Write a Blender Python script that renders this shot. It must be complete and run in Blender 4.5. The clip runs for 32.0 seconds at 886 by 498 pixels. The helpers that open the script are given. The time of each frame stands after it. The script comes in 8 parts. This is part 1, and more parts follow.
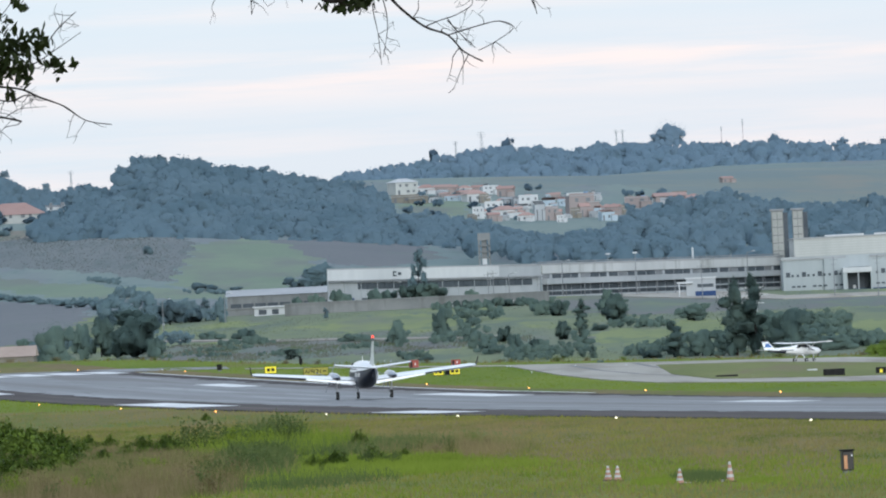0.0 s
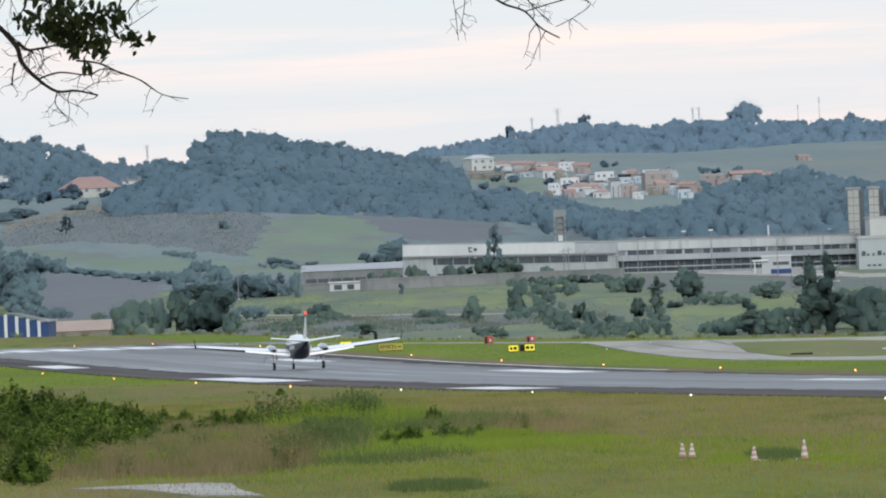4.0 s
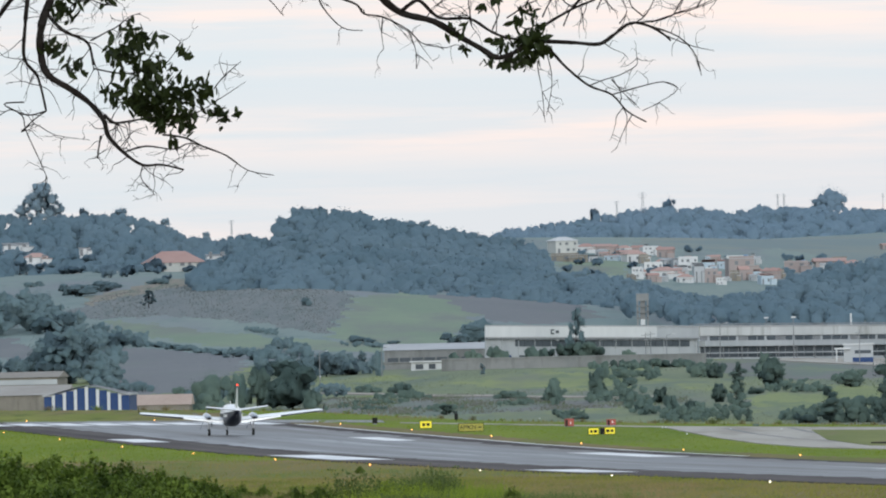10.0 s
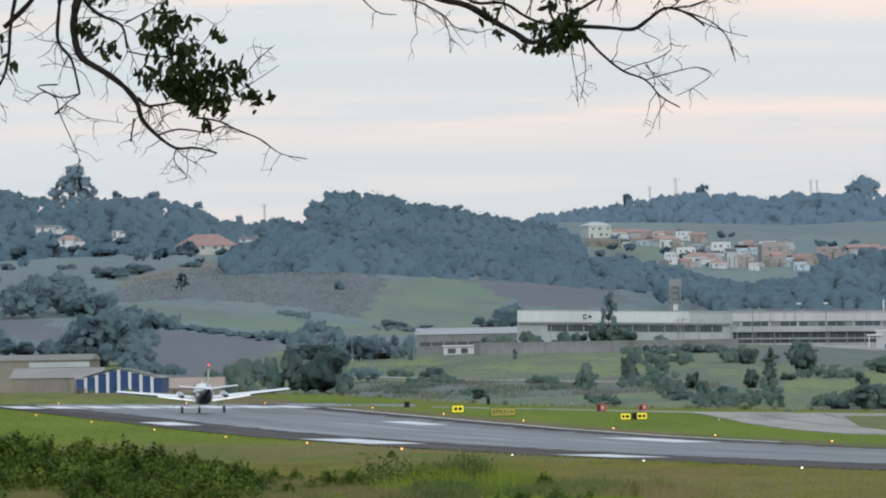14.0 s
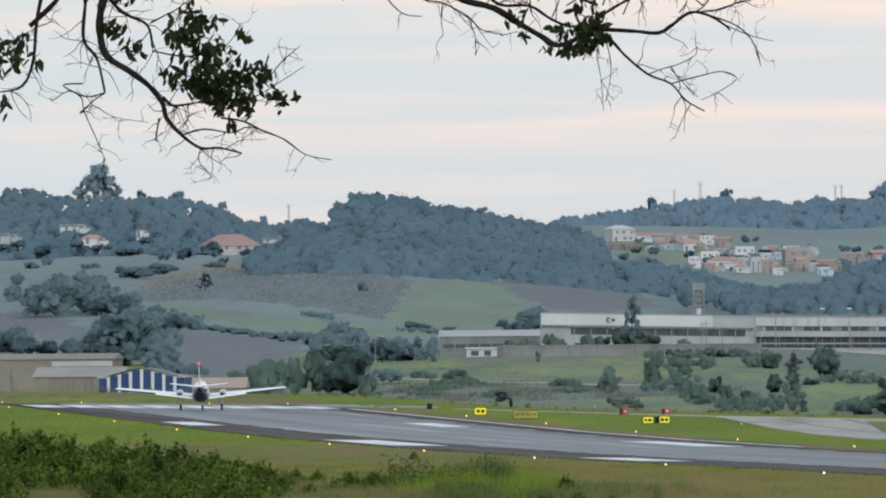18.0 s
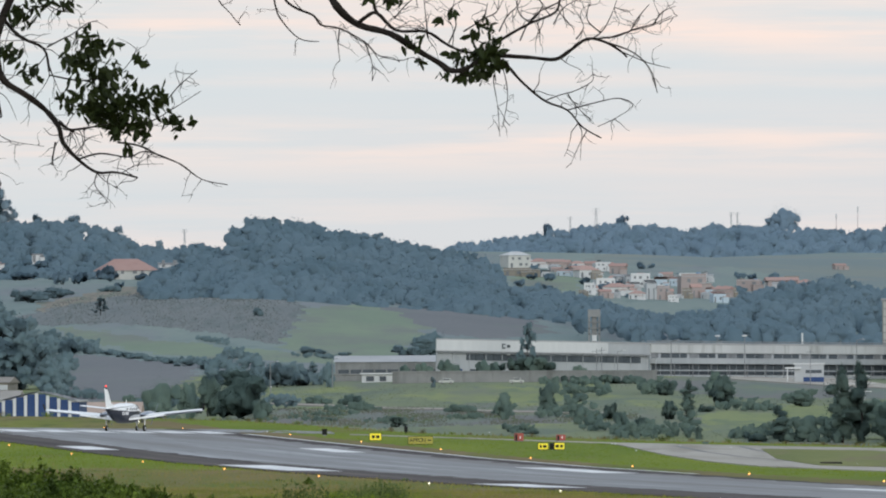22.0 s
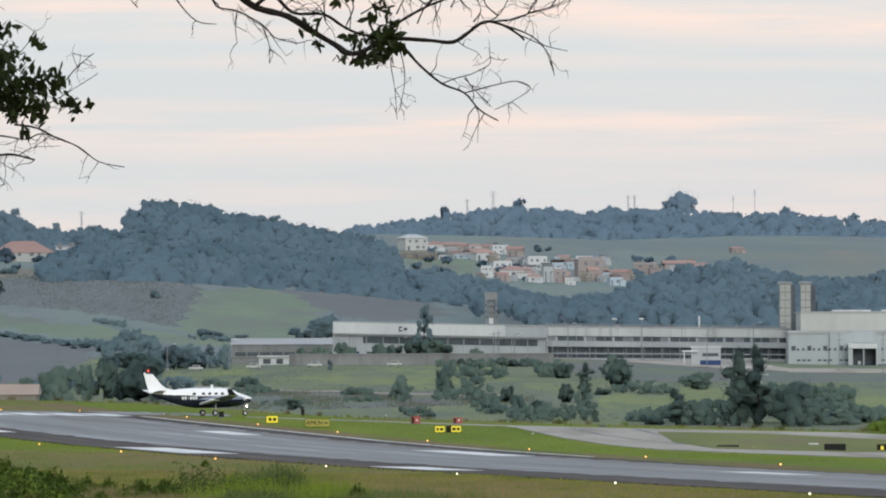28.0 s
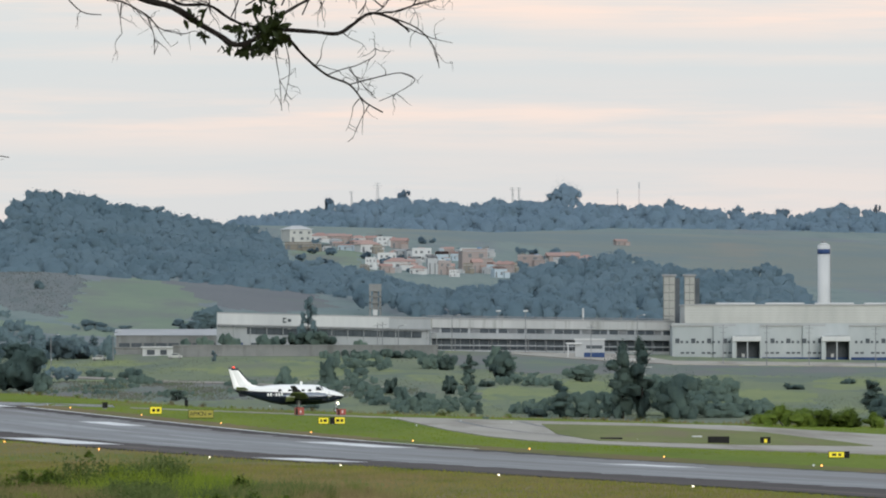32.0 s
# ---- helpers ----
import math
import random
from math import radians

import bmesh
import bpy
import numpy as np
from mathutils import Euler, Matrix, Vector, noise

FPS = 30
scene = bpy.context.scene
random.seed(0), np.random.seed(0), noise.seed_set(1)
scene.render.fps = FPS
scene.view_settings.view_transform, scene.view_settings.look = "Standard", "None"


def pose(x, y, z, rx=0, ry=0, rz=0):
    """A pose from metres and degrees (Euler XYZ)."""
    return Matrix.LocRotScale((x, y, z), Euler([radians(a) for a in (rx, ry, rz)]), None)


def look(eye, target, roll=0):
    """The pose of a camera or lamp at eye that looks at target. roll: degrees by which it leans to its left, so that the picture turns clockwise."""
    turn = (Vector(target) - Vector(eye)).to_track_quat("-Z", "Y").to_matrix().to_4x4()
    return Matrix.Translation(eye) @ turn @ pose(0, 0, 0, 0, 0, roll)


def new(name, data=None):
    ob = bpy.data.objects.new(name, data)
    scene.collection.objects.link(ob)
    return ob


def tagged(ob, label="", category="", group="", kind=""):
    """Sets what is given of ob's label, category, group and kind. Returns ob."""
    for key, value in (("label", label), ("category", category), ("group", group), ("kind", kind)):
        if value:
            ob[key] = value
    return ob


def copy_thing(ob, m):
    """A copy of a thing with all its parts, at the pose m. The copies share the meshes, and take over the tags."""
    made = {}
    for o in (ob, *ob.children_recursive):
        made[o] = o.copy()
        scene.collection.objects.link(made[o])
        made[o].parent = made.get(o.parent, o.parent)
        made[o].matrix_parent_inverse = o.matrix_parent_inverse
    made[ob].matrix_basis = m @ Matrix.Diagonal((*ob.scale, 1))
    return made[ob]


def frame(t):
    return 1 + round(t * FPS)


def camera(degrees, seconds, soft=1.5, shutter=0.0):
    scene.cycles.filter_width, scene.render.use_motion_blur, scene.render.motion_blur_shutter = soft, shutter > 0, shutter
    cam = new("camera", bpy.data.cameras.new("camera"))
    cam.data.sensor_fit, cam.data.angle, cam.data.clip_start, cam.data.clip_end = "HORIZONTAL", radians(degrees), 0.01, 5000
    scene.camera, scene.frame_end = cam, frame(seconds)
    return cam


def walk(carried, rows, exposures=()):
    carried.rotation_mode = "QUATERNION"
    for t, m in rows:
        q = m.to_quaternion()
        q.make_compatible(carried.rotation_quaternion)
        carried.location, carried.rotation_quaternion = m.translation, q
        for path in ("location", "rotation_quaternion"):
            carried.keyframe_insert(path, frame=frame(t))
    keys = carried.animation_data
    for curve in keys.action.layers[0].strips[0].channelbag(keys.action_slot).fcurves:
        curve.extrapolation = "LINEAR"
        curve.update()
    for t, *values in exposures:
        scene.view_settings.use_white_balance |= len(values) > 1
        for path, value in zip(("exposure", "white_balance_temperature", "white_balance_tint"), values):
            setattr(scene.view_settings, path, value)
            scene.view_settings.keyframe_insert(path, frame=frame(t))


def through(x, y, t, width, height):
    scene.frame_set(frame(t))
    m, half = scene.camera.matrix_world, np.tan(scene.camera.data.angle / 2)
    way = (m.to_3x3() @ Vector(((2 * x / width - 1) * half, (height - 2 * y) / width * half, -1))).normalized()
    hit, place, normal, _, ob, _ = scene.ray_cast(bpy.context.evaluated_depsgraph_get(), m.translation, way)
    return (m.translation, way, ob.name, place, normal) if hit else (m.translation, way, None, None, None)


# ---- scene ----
cam = camera(4.36, 32.0, soft=2.0)
# seconds, yaw, pitch and roll in degrees: a long lens held by hand from one spot
ROWS = [
    (0.0, 0.5462, 0.1961, 2.79),
    (0.5, 0.6819, 0.2112, 2.78),
    (1.0, 0.7663, 0.2153, 2.58),
    (1.5, 0.7377, 0.1856, 2.61),
    (2.0, 0.6443, 0.1800, 2.58),
    (2.5, 0.6879, 0.1787, 2.46),
    (3.0, 0.7667, 0.1340, 2.55),
    (3.5, 0.8596, 0.0851, 2.55),
    (5.5, 1.0061, 0.1457, 2.07),
    (6.0, 1.0542, 0.1171, 2.08),
    (6.5, 1.0488, 0.1493, 2.08),
    (7.0, 1.0165, 0.2085, 1.79),
    (7.5, 1.0014, 0.2837, 1.74),
    (8.0, 0.9758, 0.3183, 1.67),
    (8.5, 0.9973, 0.3106, 1.65),
    (9.0, 1.1088, 0.3415, 1.61),
    (9.5, 1.2625, 0.4421, 1.39),
    (10.0, 1.3209, 0.5053, 1.26),
    (10.5, 1.3472, 0.5452, 1.14),
    (11.0, 1.3365, 0.5820, 1.33),
    (11.5, 1.2728, 0.6325, 1.24),
]
ROWS += [
    (12.0, 1.2623, 0.6754, 1.23),
    (12.5, 1.2687, 0.6689, 1.07),
    (13.0, 1.3457, 0.5953, 1.09),
    (13.5, 1.4412, 0.5038, 1.09),
    (14.0, 1.4804, 0.4314, 0.99),
    (14.5, 1.4808, 0.4100, 1.04),
    (16.5, 1.6603, 0.3139, 0.83),
    (17.0, 1.6121, 0.3830, 0.77),
    (17.5, 1.5897, 0.4361, 0.58),
    (18.0, 1.5946, 0.4429, 0.52),
    (18.5, 1.6210, 0.4077, 0.54),
    (19.0, 1.6267, 0.3775, 0.53),
    (19.5, 1.5730, 0.4082, 0.47),
    (20.0, 1.5225, 0.4551, 0.31),
    (20.5, 1.4691, 0.4640, 0.19),
    (21.0, 1.3577, 0.4980, 0.21),
    (21.5, 1.2380, 0.5240, 0.25),
    (22.0, 1.0792, 0.5657, 0.26),
    (22.5, 1.0296, 0.5975, 0.20),
    (23.0, 1.1906, 0.4516, 0.28),
    (23.5, 1.3003, 0.3827, 0.24),
]
ROWS += [
    (24.0, 1.2849, 0.3430, 0.42),
    (24.5, 1.1434, 0.3782, 0.46),
    (25.0, 1.0340, 0.4140, 0.40),
    (25.5, 0.9516, 0.4289, 0.25),
    (26.0, 0.8889, 0.4317, 0.32),
    (26.5, 0.7750, 0.4543, 0.27),
    (28.5, 0.5211, 0.4790, 0.16),
    (29.0, 0.4494, 0.4585, 0.12),
    (29.5, 0.3513, 0.4283, 0.15),
    (30.0, 0.2375, 0.4285, 0.12),
    (30.5, 0.1652, 0.4456, 0.04),
    (31.0, 0.1401, 0.4405, -0.01),
    (31.5, 0.1193, 0.4406, 0.01),
    (32.0, -0.0000, 0.4367, 0.00),
]
walk(cam, [(t, pose(0, 0, 6.7, 90 + pitch, roll, yaw)) for t, yaw, pitch, roll in ROWS],
     [(0, .2, 5950, 6), (2, .21, 6350, 8), (8, .2, 6250, 7), (11, .1, 6250, 7), (16, 0.0, 6300, 6), (26, .0, 6450, 8), (32, 0, 6550, 7)])

# a bright, evenly clouded evening sky with long thin streaks, and a low wide sun behind the cloud
world = bpy.data.worlds.new("evening_sky")
scene.world = world
world.use_nodes = True
wn, wl = world.node_tree.nodes, world.node_tree.links
wn.clear()
sky_out = wn.new("ShaderNodeOutputWorld")
sky_bg = wn.new("ShaderNodeBackground")
air = wn.new("ShaderNodeTexSky")
air.sky_type, air.sun_disc = "NISHITA", False
air.sun_elevation, air.sun_rotation = radians(15), radians(163)
air.air_density, air.dust_density = 1.0, 2.0
sky_bg.inputs[1].default_value = 0.10
coord = wn.new("ShaderNodeTexCoord")


def sky_math(op, a, b=None, clamp=False):
    n = wn.new("ShaderNodeMath")
    n.operation, n.use_clamp = op, clamp
    for i, v in enumerate((a, b)):
        if isinstance(v, (int, float)):
            n.inputs[i].default_value = v
        elif v is not None:
            wl.new(v, n.inputs[i])
    return n.outputs[0]


def sky_noise(scale, detail, rough, seed):
    m = wn.new("ShaderNodeMapping")
    m.inputs["Scale"].default_value = scale
    m.inputs["Location"].default_value = (seed, seed * 1.7, seed * .3)
    wl.new(coord.outputs["Generated"], m.inputs[0])
    n = wn.new("ShaderNodeTexNoise")
    n.inputs["Scale"].default_value, n.inputs["Detail"].default_value, n.inputs["Roughness"].default_value = 1.0, detail, rough
    wl.new(m.outputs[0], n.inputs["Vector"])
    return n.outputs["Fac"]


def sky_mix(fac, a, b):
    n = wn.new("ShaderNodeMix")
    n.data_type = "RGBA"
    for sock, v in ((n.inputs[0], fac), (n.inputs[6], a), (n.inputs[7], b)):
        if isinstance(v, (int, float)):
            sock.default_value = v
        elif isinstance(v, tuple):
            sock.default_value = (*v, 1)
        else:
            wl.new(v, sock)
    return n.outputs[2]


split = wn.new("ShaderNodeSeparateXYZ")
wl.new(coord.outputs["Generated"], split.inputs[0])
wander = sky_math("MULTIPLY", sky_math("SUBTRACT", sky_noise((14, 14, 60), 4, .6, 5.2), .5), .0035)
rise = sky_math("MULTIPLY", sky_math("ADD", split.outputs[2], wander), 25.0, True)
bands = wn.new("ShaderNodeValToRGB")
wl.new(rise, bands.inputs[0])
el = bands.color_ramp.elements
el[0].position, el[0].color = 0.0, (.30, .30, .30, 1)
el[1].position, el[1].color = 1.0, (.25, .25, .25, 1)
for p, v in ((.30, .35), (.40, .12), (.455, .50), (.49, .62), (.535, .10), (.58, .06), (.605, .42), (.63, .08), (.70, .72)):
    e = el.new(p)
    e.color = (v, v, v, 1)
tone = sky_math("MULTIPLY", split.outputs[2], 26.0, True)
east = sky_math("MULTIPLY", sky_math("ADD", split.outputs[0], .06), 9.0, True)
low = sky_mix(east, (7.15, 7.4, 7.7), (7.8, 7.35, 7.5))
cloud = sky_mix(tone, low, (7.5, 8.0, 8.35))
breaks = sky_math("MULTIPLY", sky_math("SUBTRACT", sky_noise((28, 28, 460), 5, .58, 3.1), .42), 5.0, True)
zenith = sky_math("MULTIPLY", sky_math("SUBTRACT", split.outputs[2], .045), 3.0, True)
cloud = sky_mix(zenith, cloud, (6.1, 7.5, 9.3))
streak = sky_math("MULTIPLY", bands.outputs[0], sky_math("ADD", sky_math("MULTIPLY", breaks, 1.1), .25), True)
cloud = sky_mix(streak, cloud, (10.6, 8.5, 7.7))
veil = sky_math("MULTIPLY", sky_math("SUBTRACT", sky_noise((9, 9, 190), 3, .5, 8.4), .45), 3.0, True)
cloud = sky_mix(sky_math("MULTIPLY", veil, .45), cloud, (7.0, 7.75, 8.2))
wl.new(sky_mix(.93, air.outputs[0], cloud), sky_bg.inputs[0])
wl.new(sky_bg.outputs[0], sky_out.inputs[0])
sun = new("sun", bpy.data.lights.new("sun", "SUN"))
sun.data.energy, sun.data.angle, sun.data.color = 1.45, radians(30), (1, .98, .95)
sun.matrix_world = look((30, -96, 27), (0, 0, 0))


# heights: the airfield is a sheet that follows the runway's profile, the land behind it rises in long steps
RUN_A = (-72.63, 1113.0)
RUN_D = (0.13963, -0.99020)
RUN_N = (0.99020, 0.13963)
RUN_S = (-400, -180, -70, 0, 60, 120, 180, 240, 300, 360, 420, 480, 540, 600, 840)
RUN_Z = (1.0, 1.75, .75, .47, .15, -.15, -.45, -.62, -.66, -.62, -.53, -.37, -.19, 0, .33)
BEARS = (-.072, -.053, -.036, -.019, -.0016, .0153, .040)
CREST = (1272, 1272, 1262, 1175, 1148, 1146, 1134)
LAND_D = (1450, 1700, 1950, 2150, 2350, 2600, 2900, 3200, 3600, 4000, 4500, 4900)
LAND_Z = (
    (-4.0, -4.0, -4.2, -4.6, -5.0, -5.2, -5.5),
    (-2.2, -2.0, -1.6, -1.2, -1.4, -1.5, -1.8),
    (-.8, -.2, .6, 1.4, 1.5, 1.3, .9),
    (1.5, 2.6, 3.6, 4.5, 4.4, 3.2, 2.2),
    (3.5, 5.0, 5.6, 5.2, 5.0, 4.2, 3.2),
    (9, 10, 11, 9, 7.4, 6.4, 5.4),
    (18, 20, 22, 19, 14, 12, 10),
    (27, 28, 27, 26, 20, 17, 15),
    (34, 36, 36, 36, 31, 28, 24),
    (43, 42, 42, 45, 44, 42, 38),
    (48, 46, 45, 46, 47, 49, 48),
    (46, 44, 43, 44, 45, 46, 46))


def along(x, y):
    """Metres down the runway from its far end, and across it from the near row of lights."""
    return ((x - RUN_A[0]) * RUN_D[0] + (y - RUN_A[1]) * RUN_D[1],
            (x - RUN_A[0]) * RUN_N[0] + (y - RUN_A[1]) * RUN_N[1])


def on_field(s, w):
    return RUN_A[0] + RUN_D[0] * s + RUN_N[0] * w, RUN_A[1] + RUN_D[1] * s + RUN_N[1] * w


def smooth(a, b, v):
    t = np.clip((v - a) / (b - a), 0, 1)
    return t * t * (3 - 2 * t)


def ground_z(x, y):
    x, y = np.asarray(x, float), np.asarray(y, float)
    s, w = along(x, y)
    wc = np.clip(w, -120, 140)
    field = np.interp(s, RUN_S, RUN_Z) - .0147 * wc - .012 * np.clip(wc - 40, 0, 60)
    near = 5.1 - 3.9 * smooth(25, 230, y)
    field = np.where(y < 260, np.maximum(field * smooth(150, 260, y) + near * (1 - smooth(150, 260, y)), -3), field)
    b = x / np.maximum(y, 250)
    crest = np.interp(b, BEARS, CREST)
    rows = [np.interp(b, BEARS, r) for r in LAND_Z]
    land = rows[0]
    for i in range(1, len(LAND_D)):
        k = np.clip((y - LAND_D[i - 1]) / (LAND_D[i] - LAND_D[i - 1]), 0, 1)
        land = np.where(y > LAND_D[i - 1], rows[i - 1] + (rows[i] - rows[i - 1]) * k, land)
    land = np.where(y > 1700, land + .5 * np.sin(x * .031 + y * .004) * smooth(2300, 3000, y), land)
    k = smooth(crest, crest + 60, y)
    dip = -4.5 * k * (1 - smooth(1380, 1500, y))
    return np.where(y < crest, field, field * (1 - k) + land * k + dip * .3)


# ---- materials ----
ALONG = math.atan2(RUN_D[0], -RUN_D[1])
MATS = {}


def mat(name, col, rough=.7, col2=None, scale=1.0, stretch=(1, 1, 1), bump=0.0, fine=8.0, metal=0.0, island=0.0, obj=0.0, sheen=0.0, spec=.4, glow=None, mixw=1.0, detail=5, world_space=True, coat=0.0, through=0.0, spots=(), turn=0.0):
    """A painted, grown or mineral surface: two colours mixed by noise at two scales, with a little relief."""
    if name in MATS:
        return MATS[name]
    m = bpy.data.materials.new(name)
    m.use_nodes = True
    n, l = m.node_tree.nodes, m.node_tree.links
    p = n["Principled BSDF"]
    p.inputs["Roughness"].default_value, p.inputs["Metallic"].default_value = rough, metal
    p.inputs["Specular IOR Level"].default_value = spec
    p.inputs["Sheen Weight"].default_value, p.inputs["Sheen Roughness"].default_value = sheen, .6
    p.inputs["Coat Weight"].default_value = coat
    if glow:
        p.inputs["Emission Color"].default_value, p.inputs["Emission Strength"].default_value = (*glow[:3], 1), glow[3]
    p.inputs["Base Color"].default_value = (*col, 1)
    if col2:
        tc = n.new("ShaderNodeNewGeometry" if world_space else "ShaderNodeTexCoord")
        mp = n.new("ShaderNodeMapping")
        mp.inputs["Scale"].default_value = stretch
        if turn:
            mp.vector_type = "TEXTURE"
            mp.inputs["Rotation"].default_value = (0, 0, turn)
            mp.inputs["Scale"].default_value = tuple(1 / q for q in stretch)
        l.new(tc.outputs["Position" if world_space else "Object"], mp.inputs[0])
        big = n.new("ShaderNodeTexNoise")
        big.inputs["Scale"].default_value, big.inputs["Detail"].default_value = scale, detail
        l.new(mp.outputs[0], big.inputs["Vector"])
        sm = n.new("ShaderNodeTexNoise")
        sm.inputs["Scale"].default_value, sm.inputs["Detail"].default_value = scale * fine, 3
        l.new(mp.outputs[0], sm.inputs["Vector"])
        add = n.new("ShaderNodeMath")
        add.operation = "MULTIPLY_ADD"
        l.new(sm.outputs["Fac"], add.inputs[0])
        add.inputs[1].default_value = .5
        l.new(big.outputs["Fac"], add.inputs[2])
        last = add.outputs[0]
        for amount, node, sock in ((island, "ShaderNodeNewGeometry", "Random Per Island"), (obj, "ShaderNodeObjectInfo", "Random")):
            if amount:
                g = n.new(node)
                a2 = n.new("ShaderNodeMath")
                a2.operation = "MULTIPLY_ADD"
                l.new(g.outputs[sock], a2.inputs[0])
                a2.inputs[1].default_value = amount
                l.new(last, a2.inputs[2])
                last = a2.outputs[0]
        ramp = n.new("ShaderNodeMapRange")
        span = island + obj
        ramp.inputs["From Min"].default_value, ramp.inputs["From Max"].default_value = .5, 1.0 + span
        l.new(last, ramp.inputs["Value"])
        mx = n.new("ShaderNodeMix")
        mx.data_type = "RGBA"
        l.new(ramp.outputs[0], mx.inputs[0])
        mx.inputs[6].default_value, mx.inputs[7].default_value = (*col, 1), (*col2, 1)
        tint = mx.outputs[2]
        for c3, size, shape, lo, hi in spots:
            m3 = n.new("ShaderNodeMapping")
            m3.inputs["Scale"].default_value = shape
            if turn:
                m3.vector_type = "TEXTURE"
                m3.inputs["Rotation"].default_value = (0, 0, turn)
                m3.inputs["Scale"].default_value = tuple(1 / q for q in shape)
            m3.inputs["Location"].default_value = (size * 40, c3[0] * 70, 3)
            l.new(tc.outputs["Position" if world_space else "Object"], m3.inputs[0])
            patch = n.new("ShaderNodeTexNoise")
            patch.inputs["Scale"].default_value, patch.inputs["Detail"].default_value, patch.inputs["Roughness"].default_value = size, 6, .62
            l.new(m3.outputs[0], patch.inputs["Vector"])
            ease = n.new("ShaderNodeMapRange")
            ease.inputs["From Min"].default_value, ease.inputs["From Max"].default_value = lo, hi
            l.new(patch.outputs["Fac"], ease.inputs["Value"])
            over = n.new("ShaderNodeMix")
            over.data_type = "RGBA"
            l.new(ease.outputs[0], over.inputs[0])
            l.new(tint, over.inputs[6])
            over.inputs[7].default_value = (*c3, 1)
            tint = over.outputs[2]
        l.new(tint, p.inputs["Base Color"])
        if through:
            lit = n.new("ShaderNodeBsdfTranslucent")
            l.new(tint, lit.inputs["Color"])
            both = n.new("ShaderNodeMixShader")
            both.inputs[0].default_value = through
            l.new(p.outputs[0], both.inputs[1])
            l.new(lit.outputs[0], both.inputs[2])
            l.new(both.outputs[0], n["Material Output"].inputs[0])
        if bump:
            bm_ = n.new("ShaderNodeBump")
            bm_.inputs["Strength"].default_value, bm_.inputs["Distance"].default_value = bump, .05
            l.new(sm.outputs["Fac"], bm_.inputs["Height"])
            l.new(bm_.outputs[0], p.inputs["Normal"])
    MATS[name] = m
    return m


# the palest spots put the runway's silvery sheen into the base colour
ASPHALT = mat("worn_sheen_asphalt", (.070, .072, .077), .46, (.150, .155, .163), .3, (1, .03, 1), .3, 8, turn=ALONG, spots=[((.050, .043, .040), .2, (1, .02, 1), .47, .57), ((.235, .245, .26), .5, (1, .016, 1), .55, .66), ((.045, .040, .038), .9, (1, .05, 1), .60, .66)])
SHOULDER = mat("dark_asphalt", (.066, .056, .055), .85, (.108, .094, .09), .4, (1, .02, 1), .3, 8, spec=.12, turn=ALONG, spots=[((.17, .145, .125), .7, (1, .012, 1), .56, .70), ((.048, .041, .041), .12, (1, .03, 1), .50, .62)])
CONCRETE = mat("pale_concrete", (.33, .305, .265), .85, (.44, .41, .36), .08, (1, .3, 1), .3, 20, spec=.12, spots=[((.26, .235, .20), .15, (1, .1, 1), .48, .66)])
PAINT = mat("white_marking", (.62, .62, .62), .6, (.86, .86, .85), .35, (1, .25, 1), .1, 20)
TURF = mat("mown_grass", (.115, .143, .02), .85, (.20, .21, .042), .06, (1, .12, 1), .5, 14, spec=.1, spots=[((.19, .14, .07), .08, (1, .08, 1), .50, .64), ((.085, .115, .02), .3, (1, .12, 1), .52, .66)])
TURF_FAR = mat("verge_grass", (.105, .16, .01), .85, (.175, .22, .022), .08, (1, .10, 1), .5, 14, spec=.1, spots=[((.165, .145, .055), .12, (1, .08, 1), .56, .70)])
TURF_ISLAND = mat("island_grass", (.125, .15, .035), .85, (.185, .195, .06), .15, (1, .10, 1), .5, 10, spec=.2, spots=[((.17, .15, .07), .2, (1, .08, 1), .52, .64)])
LUSHBANK = mat("lush_bank", (.15, .19, .072), .9, (.205, .24, .085), .05, (1, .2, 1), .4, 20, spots=[((.14, .16, .105), .05, (1, .12, 1), .52, .66), ((.12, .162, .082), .2, (1, .12, 1), .52, .64)])
TURF_DRY = mat("dry_grass", (.15, .118, .05), .85, (.215, .165, .078), .10, (1, .10, 1), .5, 9, spec=.1, spots=[((.115, .145, .022), .10, (1, .08, 1), .46, .62)])
BLADES = mat("grass_blades", (.15, .168, .024), .7, (.31, .292, .068), .05, (1, .15, 1), 0, 6, island=.5, spec=.1, through=.3, spots=[((.28, .21, .10), .08, (1, .08, 1), .46, .62), ((.11, .148, .022), .25, (1, .12, 1), .52, .66)])
BLADES_FAR = mat("verge_blades", (.12, .185, .012), .7, (.23, .275, .025), .08, (1, .10, 1), 0, 6, island=.4, spec=.1, through=.3)
WEED = mat("weed_green", (.05, .085, .024), .7, (.15, .185, .06), .2, (1, .5, 1), 0, 6, island=.8, spec=.15, through=.3)
BLADES_DRY = mat("dry_blades", (.165, .135, .06), .8, (.29, .235, .11), .5, (1, .2, 1), 0, 6, island=.6, spec=.2, through=.3, spots=[((.13, .165, .04), .5, (1, .15, 1), .48, .60)])
BLADES_LUSH = mat("lush_blades", (.11, .165, .016), .7, (.25, .315, .045), .08, (1, .3, 1), 0, 6, island=.5, spec=.1, through=.3)
RUSSET = mat("russet_seedheads", (.125, .105, .045), .8, (.245, .195, .105), .5, (1, .2, 1), 0, 6, island=.7, spec=.1, through=.25, spots=[((.10, .12, .03), .4, (1, .15, 1), .50, .60)])
BARE = mat("bare_earth_track", (.30, .275, .235), .9, (.42, .395, .35), .5, (1, .3, 1), .3, 9, spots=[((.20, .20, .10), .6, (1, .2, 1), .54, .64)])
